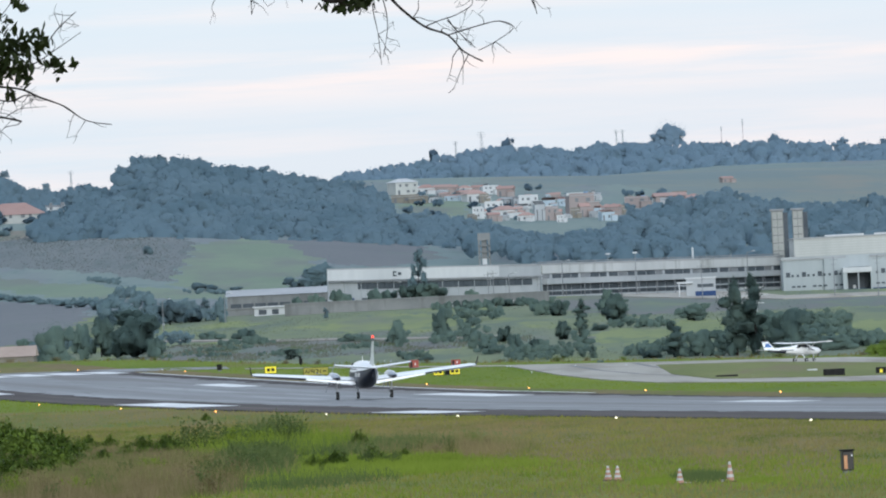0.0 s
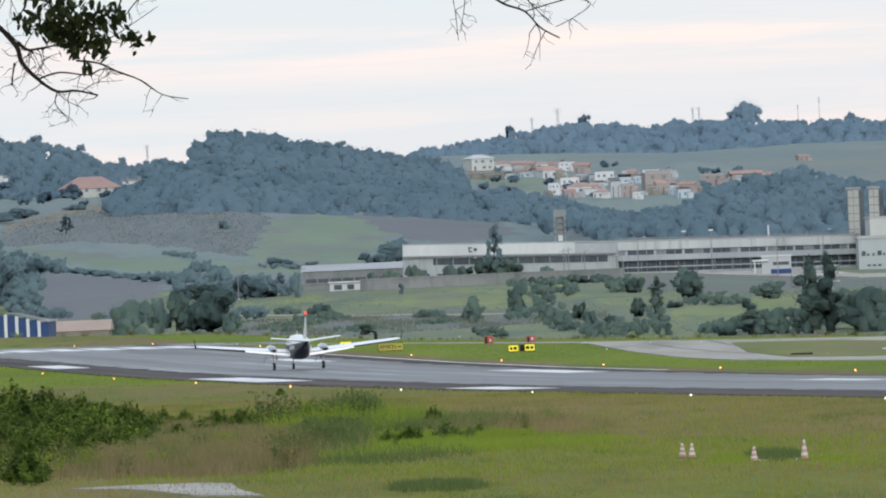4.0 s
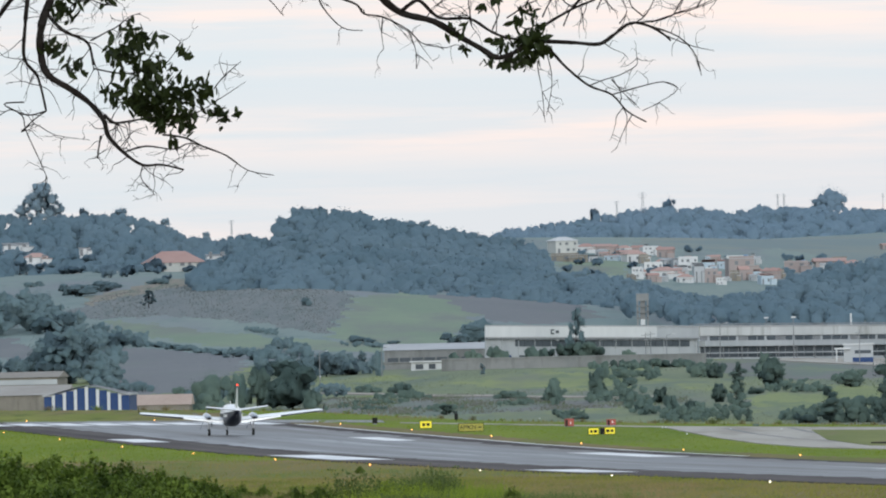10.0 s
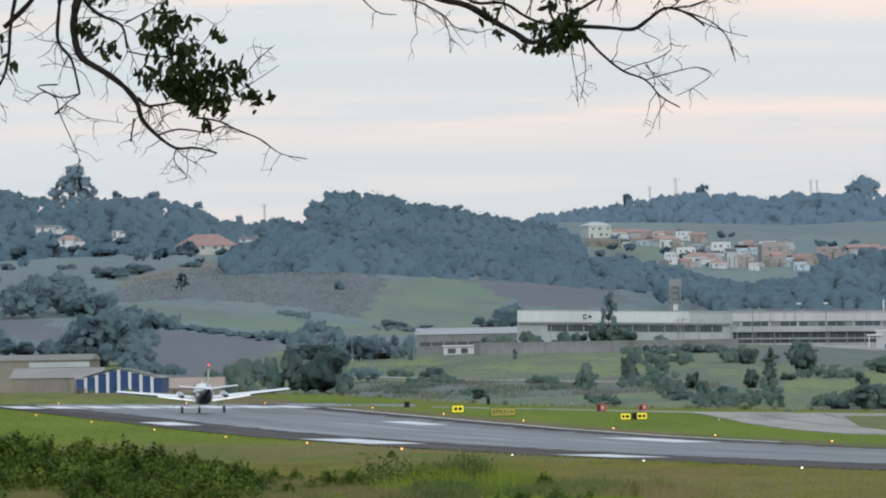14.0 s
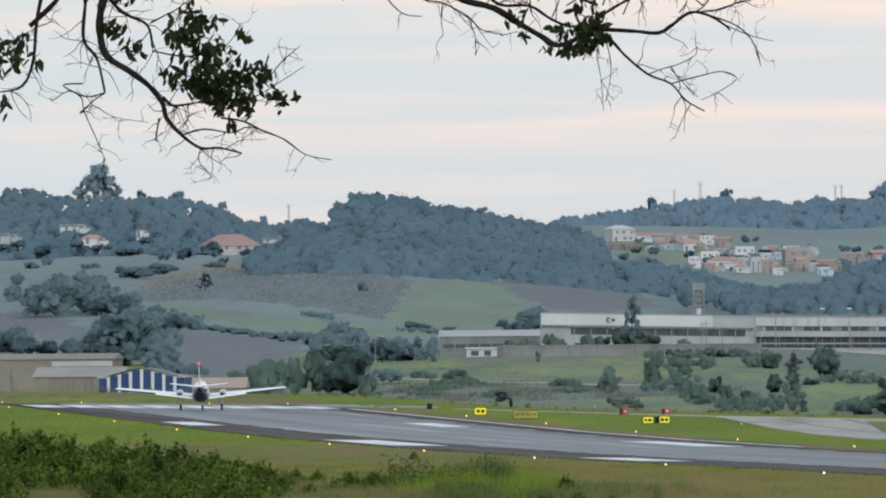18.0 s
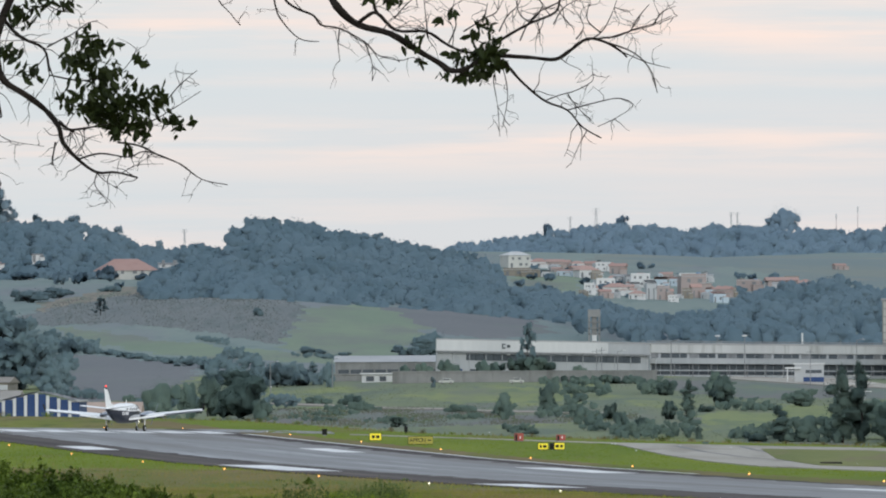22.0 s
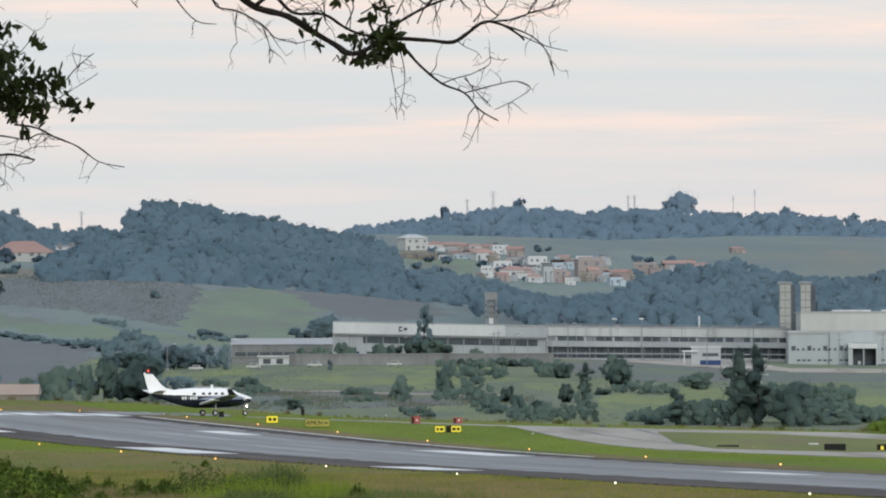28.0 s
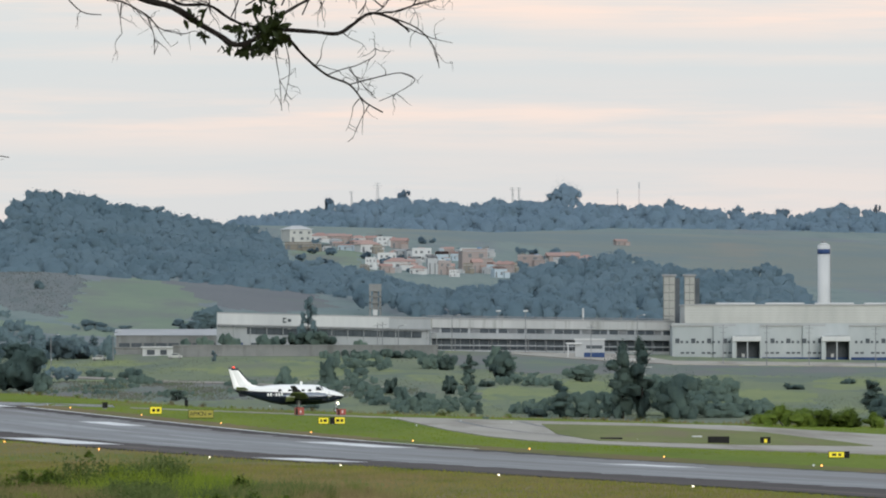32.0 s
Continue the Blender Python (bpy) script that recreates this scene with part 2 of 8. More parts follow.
SCRUB = mat("scrub_land", (.122, .155, .088), .9, (.175, .208, .098), .05, (1, .2, 1), .4, 14, spots=[((.135, .145, .13), .03, (1, .12, 1), .50, .66), ((.108, .145, .098), .11, (1, .15, 1), .50, .62), ((.195, .232, .08), .07, (1, .15, 1), .53, .65)])
# hill and bank colours are greyed and blued: distance haze painted into the ground
HILLSIDE = mat("hazed_hill_pasture", (.136, .19, .188), .9, (.192, .238, .21), .012, (1, .25, 1), .4, 40, spots=[((.165, .18, .198), .02, (1, .2, 1), .50, .64), ((.125, .178, .172), .09, (1, .2, 1), .54, .66)])
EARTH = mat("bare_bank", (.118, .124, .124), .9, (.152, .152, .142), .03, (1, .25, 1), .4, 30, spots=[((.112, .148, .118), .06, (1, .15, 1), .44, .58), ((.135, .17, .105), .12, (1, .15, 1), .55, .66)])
PLOUGH = mat("hazed_ploughed_soil", (.122, .132, .143), .95, (.162, .168, .172), .02, (1, .3, 1), .4, 40, spots=[((.13, .158, .145), .05, (1, .2, 1), .52, .7)])
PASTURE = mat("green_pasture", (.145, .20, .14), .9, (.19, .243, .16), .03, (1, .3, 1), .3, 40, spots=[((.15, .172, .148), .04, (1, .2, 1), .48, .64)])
STUBBLE = mat("hazed_scrub_field", (.122, .142, .146), .95, (.156, .17, .17), .12, (1, .10, 1), .4, 7, spots=[((.105, .13, .13), .35, (1, .06, 1), .50, .62)])
HIGHFIELD = mat("hazed_hill_field", (.165, .195, .18), .95, (.20, .225, .195), .02, (1, .3, 1), .3, 40, spots=[((.15, .195, .195), .012, (1, .5, 1), .46, .58), ((.215, .21, .18), .012, (1, .4, 1), .56, .66)])
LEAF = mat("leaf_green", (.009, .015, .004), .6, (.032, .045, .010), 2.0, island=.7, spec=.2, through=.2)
BUSHLEAF = mat("bush_leaf", (.035, .075, .010), .55, (.24, .325, .055), .9, island=.4, obj=.45, spec=.15, through=.35)
# paled towards blue, so some slope haze sits in the leaf colour
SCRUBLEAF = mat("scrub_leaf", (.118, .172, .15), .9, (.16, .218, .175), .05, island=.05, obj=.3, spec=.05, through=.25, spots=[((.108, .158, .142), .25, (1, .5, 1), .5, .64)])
# far wood and ridge leaves are blued and paled: distance haze put into the colour
FARLEAF = mat("hazed_far_leaf", (.152, .225, .275), .9, (.178, .252, .298), .02, island=.04, obj=.2, spec=.05, through=.3, spots=[((.138, .208, .252), .05, (1, .3, 1), .48, .62)])
HILLLEAF = mat("hazed_ridge_leaf", (.19, .275, .35), .9, (.218, .302, .372), .012, island=.06, obj=.2, spec=.05, through=.3, spots=[((.175, .255, .315), .05, (1, .3, 1), .48, .62)])
# bluer copy of the scrub leaf, with more haze painted in
SLOPELEAF = mat("hazed_slope_leaf", (.146, .214, .234), .9, (.182, .248, .26), .05, island=.05, obj=.3, spec=.05, through=.25, spots=[((.135, .20, .215), .25, (1, .5, 1), .5, .64)])
# palest blue of the leaves, with skyline haze painted in
SKYLEAF = mat("hazed_skyline_leaf", (.235, .32, .375), .9, (.27, .355, .41), .05, island=.08, spec=.05, through=.3)
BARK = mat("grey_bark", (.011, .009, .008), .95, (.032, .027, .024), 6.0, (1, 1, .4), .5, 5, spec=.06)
WHITE = mat("white_wall", (.50, .515, .52), .75, (.62, .63, .625), .08, (1, 1, .3), .1, 8)
CREAM = mat("cream_wall", (.42, .43, .405), .75, (.52, .525, .495), .08, (1, 1, .3), .1, 8)
GREYWALL = mat("grey_cladding", (.32, .34, .355), .6, (.42, .44, .45), .06, (1, 1, .3), .1, 8)
PALEWALL = mat("pale_plaster_wall", (.44, .45, .445), .75, (.54, .55, .54), .06, (1, 1, .3), .1, 8, spots=[((.33, .335, .32), .3, (1, 1, .15), .52, .68)])
DARKWALL = mat("dark_glazing", (.045, .058, .07), .5, (.085, .10, .115), .2, spec=.3)
ROOFGREY = mat("grey_sheet_roof", (.30, .31, .32), .5, (.40, .40, .40), .1, (1, 1, 1), .2, 10)
# tile red is dulled and paled, painting the hill haze into it
ROOFTILE = mat("terracotta_roof", (.33, .205, .18), .85, (.42, .295, .26), .25, island=.0, obj=.5)
PINK = mat("brick_wall", (.275, .23, .22), .8, (.36, .32, .305), .2, obj=.6)
BLUE = mat("blue_panel", (.022, .05, .14), .6, (.036, .07, .17), .2, spec=.2)
BEIGE = mat("beige_wall", (.195, .178, .148), .8, (.265, .243, .203), .1, spots=[((.17, .155, .13), .6, (1, 1, .3), .5, .7)])
STEEL = mat("galvanised_steel", (.19, .20, .21), .5, (.27, .28, .29), .5, metal=.3)
OFFICE = mat("pale_office_wall", (.34, .375, .385), .7, (.43, .46, .465), .08, (1, 1, .3), .1, 8)
FARPANE = mat("house_opening", (.12, .135, .15), .4, (.17, .18, .19), .5)
CONC_WALL = mat("concrete_wall", (.175, .185, .185), .85, (.24, .245, .24), .1, spots=[((.14, .145, .14), .4, (1, 1, .2), .5, .68)])
JETWHITE = mat("gloss_white_paint", (.87, .87, .86), .22, (.9, .9, .89), .8, spec=.5, coat=.3, world_space=False)
NAVY = mat("gloss_navy_paint", (.008, .012, .024), .3, (.014, .02, .036), .8, spec=.3, world_space=False)
# on the nacelle this slate is navy with the sky's reflection painted in
SLATE = mat("slate_sky_sheen_paint", (.17, .20, .25), .2, (.21, .24, .29), .8, spec=.5, coat=.4, world_space=False)
CONEWHITE = mat("cone_white", (.42, .41, .40), .6, (.55, .54, .52), 3.0)
SILVER = mat("silver_trim", (.5, .5, .52), .35, (.6, .6, .62), .8, metal=.5, world_space=False)
GLASS_DARK = mat("tinted_window", (.02, .024, .03), .12, (.03, .035, .04), 1.0, spec=.6, world_space=False)
RUBBER = mat("black_rubber", (.02, .02, .02), .8, (.035, .035, .035), 3.0, world_space=False)
YELLOW = mat("sign_yellow", (.80, .66, .02), .5, (.86, .72, .04), 1.0, glow=(.9, .72, .02, .15))
BLACK = mat("black_plate", (.012, .012, .012), .7, (.024, .024, .024), 2.0, spec=.12)
RED = mat("signal_red", (.30, .05, .035), .5, (.38, .08, .06), 2.0)
ORANGE = mat("cone_orange", (.36, .17, .11), .6, (.46, .26, .19), 3.0)
LAMP_WARM = mat("warm_lamp", (1, .55, .15), .4, glow=(1, .40, .09, 3.0))
LAMP_WHITE = mat("white_lamp", (1, .95, .8), .4, glow=(1, .86, .62, 2.2))
LAMP_RED = mat("red_beacon", (1, .1, .05), .4, glow=(1, .045, .02, 1.6))
LAMP_LAND = mat("landing_lamp", (1, .95, .85), .4, glow=(1, .9, .7, 9.0))


# ---- mesh helpers ----
def mesh_from(name, verts, faces, material, slots=None, smooth_it=False):
    me = bpy.data.meshes.new(name)
    me.from_pydata([tuple(v) for v in verts], [], [tuple(f) for f in faces])
    for m in (material if isinstance(material, (list, tuple)) else [material]):
        me.materials.append(m)
    if slots is not None:
        me.polygons.foreach_set("material_index", np.asarray(slots, dtype=np.int32))
    if smooth_it:
        me.polygons.foreach_set("use_smooth", np.ones(len(me.polygons), dtype=bool))
    me.update()
    return me


def quads(name, v, material, size=4, outs=None):
    """A mesh of loose faces from an array of their corners, (n, size, 3)."""
    n = len(v)
    me = bpy.data.meshes.new(name)
    me.vertices.add(n * size)
    me.vertices.foreach_set("co", np.asarray(v, dtype=np.float32).ravel())
    me.loops.add(n * size)
    me.loops.foreach_set("vertex_index", np.arange(n * size, dtype=np.int32))
    me.polygons.add(n)
    me.polygons.foreach_set("loop_start", np.arange(0, n * size, size, dtype=np.int32))
    me.materials.append(material)
    me.update(calc_edges=True)
    me.validate()
    if outs is not None:
        o = outs.reshape(-1, 3) + np.array((0, 0, .45))
        me.normals_split_custom_set_from_vertices(o / np.linalg.norm(o, axis=1)[:, None])
    return me


def thing(name, at=(0, 0, 0), rz=0, label="", category="", group="", kind=""):
    ob = new(name)
    ob.empty_display_size = .3
    ob.matrix_basis = pose(*at, 0, 0, rz)
    return tagged(ob, label, category, group, kind)


def put(name, me, parent=None, label="", m=None):
    ob = new(name, me)
    if parent is not None:
        ob.parent = parent
    if m is not None:
        ob.matrix_basis = m
    if label:
        ob["label"] = label
    return ob


def part(name, bm, material, parent, label="", shade=False):
    me = bpy.data.meshes.new(name)
    bm.to_mesh(me)
    bm.free()
    me.materials.append(material)
    if shade:
        me.polygons.foreach_set("use_smooth", np.ones(len(me.polygons), dtype=bool))
    return put(name, me, parent, label)


def box(bm, x0, x1, y0, y1, z0, z1, bevel=0.0):
    r = bmesh.ops.create_cube(bm, size=1)
    for v in r["verts"]:
        v.co = Vector(((x0 + x1) / 2 + v.co.x * (x1 - x0), (y0 + y1) / 2 + v.co.y * (y1 - y0), (z0 + z1) / 2 + v.co.z * (z1 - z0)))
    if bevel:
        bmesh.ops.bevel(bm, geom=list({e for v in r["verts"] for e in v.link_edges}), offset=bevel, segments=1, affect="EDGES")
    return bm


def block(x0, x1, y0, y1, z0, z1, bevel=0.0):
    return box(bmesh.new(), x0, x1, y0, y1, z0, z1, bevel)


def tube(bm, a, b, r0, r1, sides=6):
    a, b = Vector(a), Vector(b)
    q = (b - a).to_track_quat("Z", "Y").to_matrix().to_4x4()
    bmesh.ops.create_cone(bm, cap_ends=True, segments=sides, radius1=r0, radius2=r1, depth=(b - a).length,
                          matrix=Matrix.Translation((a + b) / 2) @ q)
    return bm


def rod(a, b, r0, r1=None, sides=8):
    return tube(bmesh.new(), a, b, r0, r0 if r1 is None else r1, sides)


def slab(pts, z0, z1):
    """A prism over a polygon in plan."""
    bm = bmesh.new()
    low = [bm.verts.new((x, y, z0)) for x, y in pts]
    top = [bm.verts.new((x, y, z1)) for x, y in pts]
    bm.faces.new(top)
    bm.faces.new(low[::-1])
    for i in range(len(pts)):
        j = (i + 1) % len(pts)
        bm.faces.new((low[i], low[j], top[j], top[i]))
    bmesh.ops.recalc_face_normals(bm, faces=bm.faces)
    return bm


def gz(x, y):
    return float(ground_z(x, y))


def spin_leaves(rng, centres, size, flat=.0):
    """Leaf faces: one diamond at each centre, turned at random."""
    n = len(centres)
    a = rng.normal(size=(n, 3))
    a[:, 2] *= (1 - flat)
    a /= np.linalg.norm(a, axis=1)[:, None] + 1e-9
    b = np.cross(a, rng.normal(size=(n, 3)))
    b /= np.linalg.norm(b, axis=1)[:, None] + 1e-9
    s = (size * rng.uniform(.6, 1.3, n))[:, None]
    c = np.asarray(centres)
    return np.stack([c - a * s, c + b * s * .55, c + a * s, c - b * s * .55], axis=1)


def ball_faces(n=2):
    """Faces of a round body: a cube's faces in n x n, pushed out to a ball."""
    g = np.linspace(-1, 1, n + 1)
    out = []
    for axis in range(3):
        for sign in (-1, 1):
            for i in range(n):
                for j in range(n):
                    q = []
                    for a, c in ((i, j), (i + 1, j), (i + 1, j + 1), (i, j + 1)):
                        p = np.zeros(3)
                        p[axis], p[(axis + 1) % 3], p[(axis + 2) % 3] = sign, g[a], g[c]
                        q.append(p / np.linalg.norm(p))
                    out.append(q if sign > 0 else q[::-1])
    return np.array(out)


BALL = ball_faces()


# ---- the ground, one sheet ----
def inside(poly, x, y):
    c = np.zeros(np.shape(x), bool)
    for i in range(len(poly)):
        (ax, ay), (bx, by) = poly[i - 1], poly[i]
        c ^= ((ay > y) != (by > y)) & (x < (bx - ax) * (y - ay) / ((by - ay) or 1e-9) + ax)
    return c


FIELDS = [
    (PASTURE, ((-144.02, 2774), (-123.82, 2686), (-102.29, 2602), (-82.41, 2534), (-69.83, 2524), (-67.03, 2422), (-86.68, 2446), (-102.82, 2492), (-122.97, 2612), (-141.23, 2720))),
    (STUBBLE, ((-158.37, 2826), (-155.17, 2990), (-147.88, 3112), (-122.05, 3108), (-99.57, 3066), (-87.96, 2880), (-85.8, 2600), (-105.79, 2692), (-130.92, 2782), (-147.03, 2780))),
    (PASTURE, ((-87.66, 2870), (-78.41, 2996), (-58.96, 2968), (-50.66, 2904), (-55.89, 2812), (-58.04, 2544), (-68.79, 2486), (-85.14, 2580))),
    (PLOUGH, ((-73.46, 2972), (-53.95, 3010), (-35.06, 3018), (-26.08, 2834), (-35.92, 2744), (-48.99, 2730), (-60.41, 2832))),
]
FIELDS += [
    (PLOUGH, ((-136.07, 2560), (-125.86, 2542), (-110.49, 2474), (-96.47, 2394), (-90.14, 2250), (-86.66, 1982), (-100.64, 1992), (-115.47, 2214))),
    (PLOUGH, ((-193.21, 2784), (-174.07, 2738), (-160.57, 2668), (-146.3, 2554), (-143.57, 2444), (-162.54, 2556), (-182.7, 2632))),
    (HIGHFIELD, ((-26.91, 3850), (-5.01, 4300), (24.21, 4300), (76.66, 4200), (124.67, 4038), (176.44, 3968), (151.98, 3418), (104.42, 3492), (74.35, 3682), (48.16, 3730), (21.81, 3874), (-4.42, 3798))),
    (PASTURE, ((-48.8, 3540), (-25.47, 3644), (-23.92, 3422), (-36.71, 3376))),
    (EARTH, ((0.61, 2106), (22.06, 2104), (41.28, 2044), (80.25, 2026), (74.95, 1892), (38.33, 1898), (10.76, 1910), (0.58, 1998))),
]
FIELDS += [
    (EARTH, ((-61.1, 1840), (-31.88, 1804), (-23.8, 1726), (-3.75, 1754), (-3.6, 1684), (-38.16, 1624), (-59.47, 1692))),
    (LUSHBANK, ((19.29, 1840), (34.79, 1810), (32.53, 1692), (14.66, 1716))),
    (LUSHBANK, ((4.55, 1734), (9.96, 1768), (16.84, 1726), (15.45, 1624), (9.22, 1638), (4.92, 1662))),
    (LUSHBANK, ((32.94, 1692), (38.02, 1756), (46.38, 1750), (55.9, 1742), (52.61, 1652), (40.88, 1632), (32.75, 1622))),
    (LUSHBANK, ((-43.42, 1970), (-35.8, 2026), (-22.03, 2026), (-9.78, 1938), (-20.18, 1856), (-32.76, 1854))),
    (LUSHBANK, ((60.13, 1860), (74.47, 1880), (69.72, 1760), (56.71, 1754))),
]


FIELDS += [
    (mat("reddish_bank", (.185, .165, .135), .95, (.245, .21, .17), .15, (1, .2, 1), .4, 9, spots=[((.125, .15, .115), .3, (1, .15, 1), .46, .58)]), ((-160.1, 2988), (-155.5, 3052), (-152.6, 3100), (-152.1, 3204), (-145.1, 3236), (-135.0, 3232), (-132.0, 3158), (-137.5, 3096), (-143.8, 3058), (-145.9, 2978), (-151.9, 2968), (-154.1, 2912), (-155.0, 2892))),
]


def build_ground():
    side = np.concatenate([np.linspace(-4, -.5, 8), np.linspace(-.4, -.09, 12)])
    b = np.concatenate([side, np.arange(-.085, .052, .0004), np.linspace(.06, .4, 12), np.linspace(.5, 4, 8)])
    y = np.concatenate([np.linspace(-900, 0, 10), np.arange(20, 260, 12), np.arange(262, 1300, 5), np.arange(1300, 1900, 10), np.arange(1900, 3300, 7), np.arange(3300, 4950, 18)])
    X = b[None, :] * np.maximum(y, 250)[:, None]
    Y = np.repeat(y[:, None], len(b), 1)
    Zg = ground_z(X, Y)
    rng = np.random.default_rng(3)
    Zg = Zg + rng.normal(0, .02, Zg.shape) * (Y < 1200)
    s, w = along(X, Y)
    Zg = np.where((Y < 1300) & (s > -56) & (w > 1.8) & (w < 35), Zg - .085, Zg)
    nx, ny = len(b), len(y)
    i = (np.arange(ny - 1)[:, None] * nx + np.arange(nx - 1)[None, :]).ravel()
    faces = np.stack([i, i + 1, i + nx + 1, i + nx], axis=1)
    cx = (X[:-1, :-1] + X[1:, 1:]).ravel() / 2
    cy = (Y[:-1, :-1] + Y[1:, 1:]).ravel() / 2
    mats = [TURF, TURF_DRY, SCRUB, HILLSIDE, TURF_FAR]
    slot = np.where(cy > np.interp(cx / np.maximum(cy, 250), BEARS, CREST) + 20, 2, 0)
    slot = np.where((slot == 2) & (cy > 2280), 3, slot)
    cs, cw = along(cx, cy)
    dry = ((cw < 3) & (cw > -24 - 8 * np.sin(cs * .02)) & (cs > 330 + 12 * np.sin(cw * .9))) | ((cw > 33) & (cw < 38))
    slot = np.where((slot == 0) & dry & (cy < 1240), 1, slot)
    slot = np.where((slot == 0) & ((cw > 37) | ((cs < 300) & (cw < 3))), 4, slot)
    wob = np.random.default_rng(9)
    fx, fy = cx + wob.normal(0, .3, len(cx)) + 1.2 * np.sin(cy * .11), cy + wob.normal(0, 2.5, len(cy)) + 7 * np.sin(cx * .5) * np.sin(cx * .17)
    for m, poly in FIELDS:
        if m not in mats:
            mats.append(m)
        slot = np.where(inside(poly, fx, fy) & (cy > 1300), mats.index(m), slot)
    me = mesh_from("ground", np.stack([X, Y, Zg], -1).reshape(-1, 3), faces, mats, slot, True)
    tagged(put("ground", me), "airfield grass, scrub slopes and farmed hills", "ground", kind="structure")


build_ground()


# ---- runway, markings, taxiways ----
def strip(name, poly_sw, lift, material, step=6.0, thick=.10, ragged=0.0):
    """Paving on the field: a strip from rows of (s, w left, w right)."""
    ss = np.arange(poly_sw[0][0], poly_sw[-1][0] + .01, step)
    k = np.array(poly_sw, float)
    wl_, wr_ = np.interp(ss, k[:, 0], k[:, 1]), np.interp(ss, k[:, 0], k[:, 2])
    worn = np.random.default_rng(7)
    wl_, wr_ = wl_ + worn.normal(0, 1, len(ss)) * ragged, wr_ + worn.normal(0, 1, len(ss)) * ragged
    v, f = [], []
    for s, a, b_ in zip(ss, wl_, wr_):
        for w, dz in ((a, -thick), (a, 0), (b_, 0), (b_, -thick)):
            x, y = on_field(s, w)
            v.append((x, y, gz(x, y) + lift + dz))
    for i in range(len(ss) - 1):
        for j in range(3):
            f.append((4 * i + j, 4 * i + 4 + j, 4 * i + 5 + j, 4 * i + 1 + j))
    n = len(ss) - 1
    f += [(0, 1, 2, 3), (4 * n + 3, 4 * n + 2, 4 * n + 1, 4 * n)]
    return put(name, mesh_from(name, v, f, material))


tagged(strip("runway", [(-58, 3, 34), (240, 3, 34), (400, 3, 31.6), (800, 3, 31.6)], .0, SHOULDER, 3.0, .1, .22), "long asphalt runway with darker worn edges", "runway", kind="structure")
tagged(strip("runway_centre", [(-58, 9.0, 30.5), (300, 10.0, 30.2), (800, 10.5, 29.5)], .012, ASPHALT, 3.0, .1, .45), "lighter worn middle of the runway with painted sheen patches", "runway", kind="structure")


def pave(name, outline, lift, material, label="", category="", kind="structure"):
    """Paving or turf over an outline in plan, laid on the ground, with an edge that goes into it."""
    pts = []
    for i in range(len(outline)):
        a, b = Vector(outline[i - 1]), Vector(outline[i])
        k = max(1, int((b - a).length / 6))
        pts += [tuple(a.lerp(b, j / k)) for j in range(k)]
    bm = bmesh.new()
    top = [bm.verts.new((x, y, gz(x, y) + lift)) for x, y in pts]
    low = [bm.verts.new((x, y, gz(x, y) - .2)) for x, y in pts]
    f = bm.faces.new(top)
    if f.normal.z < 0:
        f.normal_flip()
    for i in range(len(pts)):
        bm.faces.new((low[i - 1], low[i], top[i], top[i - 1]))
    bmesh.ops.triangulate(bm, faces=[f])
    return tagged(part(name, bm, material, None), label, category, kind=kind)


TAXI = ((-5.05, 1106.5), (11.63, 1109), (27.97, 1116.5), (40.15, 1055), (47.08, 1004), (38.12, 813), (32.84, 863), (21.94, 876), (13.69, 892.5), (7.73, 905), (3.49, 946.5), (0.29, 992))
ISLAND = ((9.05, 1071.5), (19.17, 1079), (28.81, 1048.5), (33.82, 973), (34.98, 947), (23.11, 922.5), (12.41, 926), (9.54, 978))
LINK = ((-30.71, 1142), (-15.45, 1121), (-5.06, 1109.5), (-4.48, 1098.5), (-15.34, 1112.5), (-30.44, 1132))
pave("taxiway", TAXI, .07, CONCRETE, "pale concrete taxiway fanning towards the apron", "taxiway")
pave("grass_island", ISLAND, .11, TURF_ISLAND, "mown grass island between the taxiways", "grass")
pave("taxiway_link", LINK, .05, CONCRETE, "thin pale taxiway beside the runway end", "taxiway")
SEAM = mat("tarred_seam", (.13, .13, .128), .7, (.19, .188, .182), .3, (1, .3, 1), .2, 9)
taxiway = bpy.data.objects["taxiway"]
for path in (((7.2, 1098), (8.4, 1060), (10.6, 1015), (14.2, 975), (19.5, 942)), ((1.2, 1085), (3.6, 1030), (7.0, 985), (12.5, 945), (18.5, 918))):
    pts = [Vector((*p, 0)) for p in path]
    for a, b in zip(pts, pts[1:]):
        side = Vector((b.y - a.y, a.x - b.x, 0)).normalized() * .35
        v = [(q.x, q.y, gz(q.x, q.y) + .082) for q in (a - side, b - side, b + side, a + side)]
        put("tyre_streak", mesh_from("tyre_streak", v, [(0, 3, 2, 1)], SEAM), taxiway, "dark tarred seam across the taxiway")
pave("runway_turning", [on_field(-58, 33), on_field(-24, 33), on_field(-22, 44), on_field(-52, 47)], .04, ASPHALT, "asphalt turning pad at the runway end", "runway")


def marking(s0, s1, w0, w1, lift=.026):
    n = max(1, int((s1 - s0) / 5))
    v, f = [], []
    for i in range(n + 1):
        s = s0 + (s1 - s0) * i / n
        for w in (w0, w1):
            x, y = on_field(s, w)
            v.append((x, y, gz(x, y) + lift))
    f = [(2 * i, 2 * i + 2, 2 * i + 3, 2 * i + 1) for i in range(n)]
    return mesh_from("marking", v, f, PAINT)


runway = bpy.data.objects["runway"]
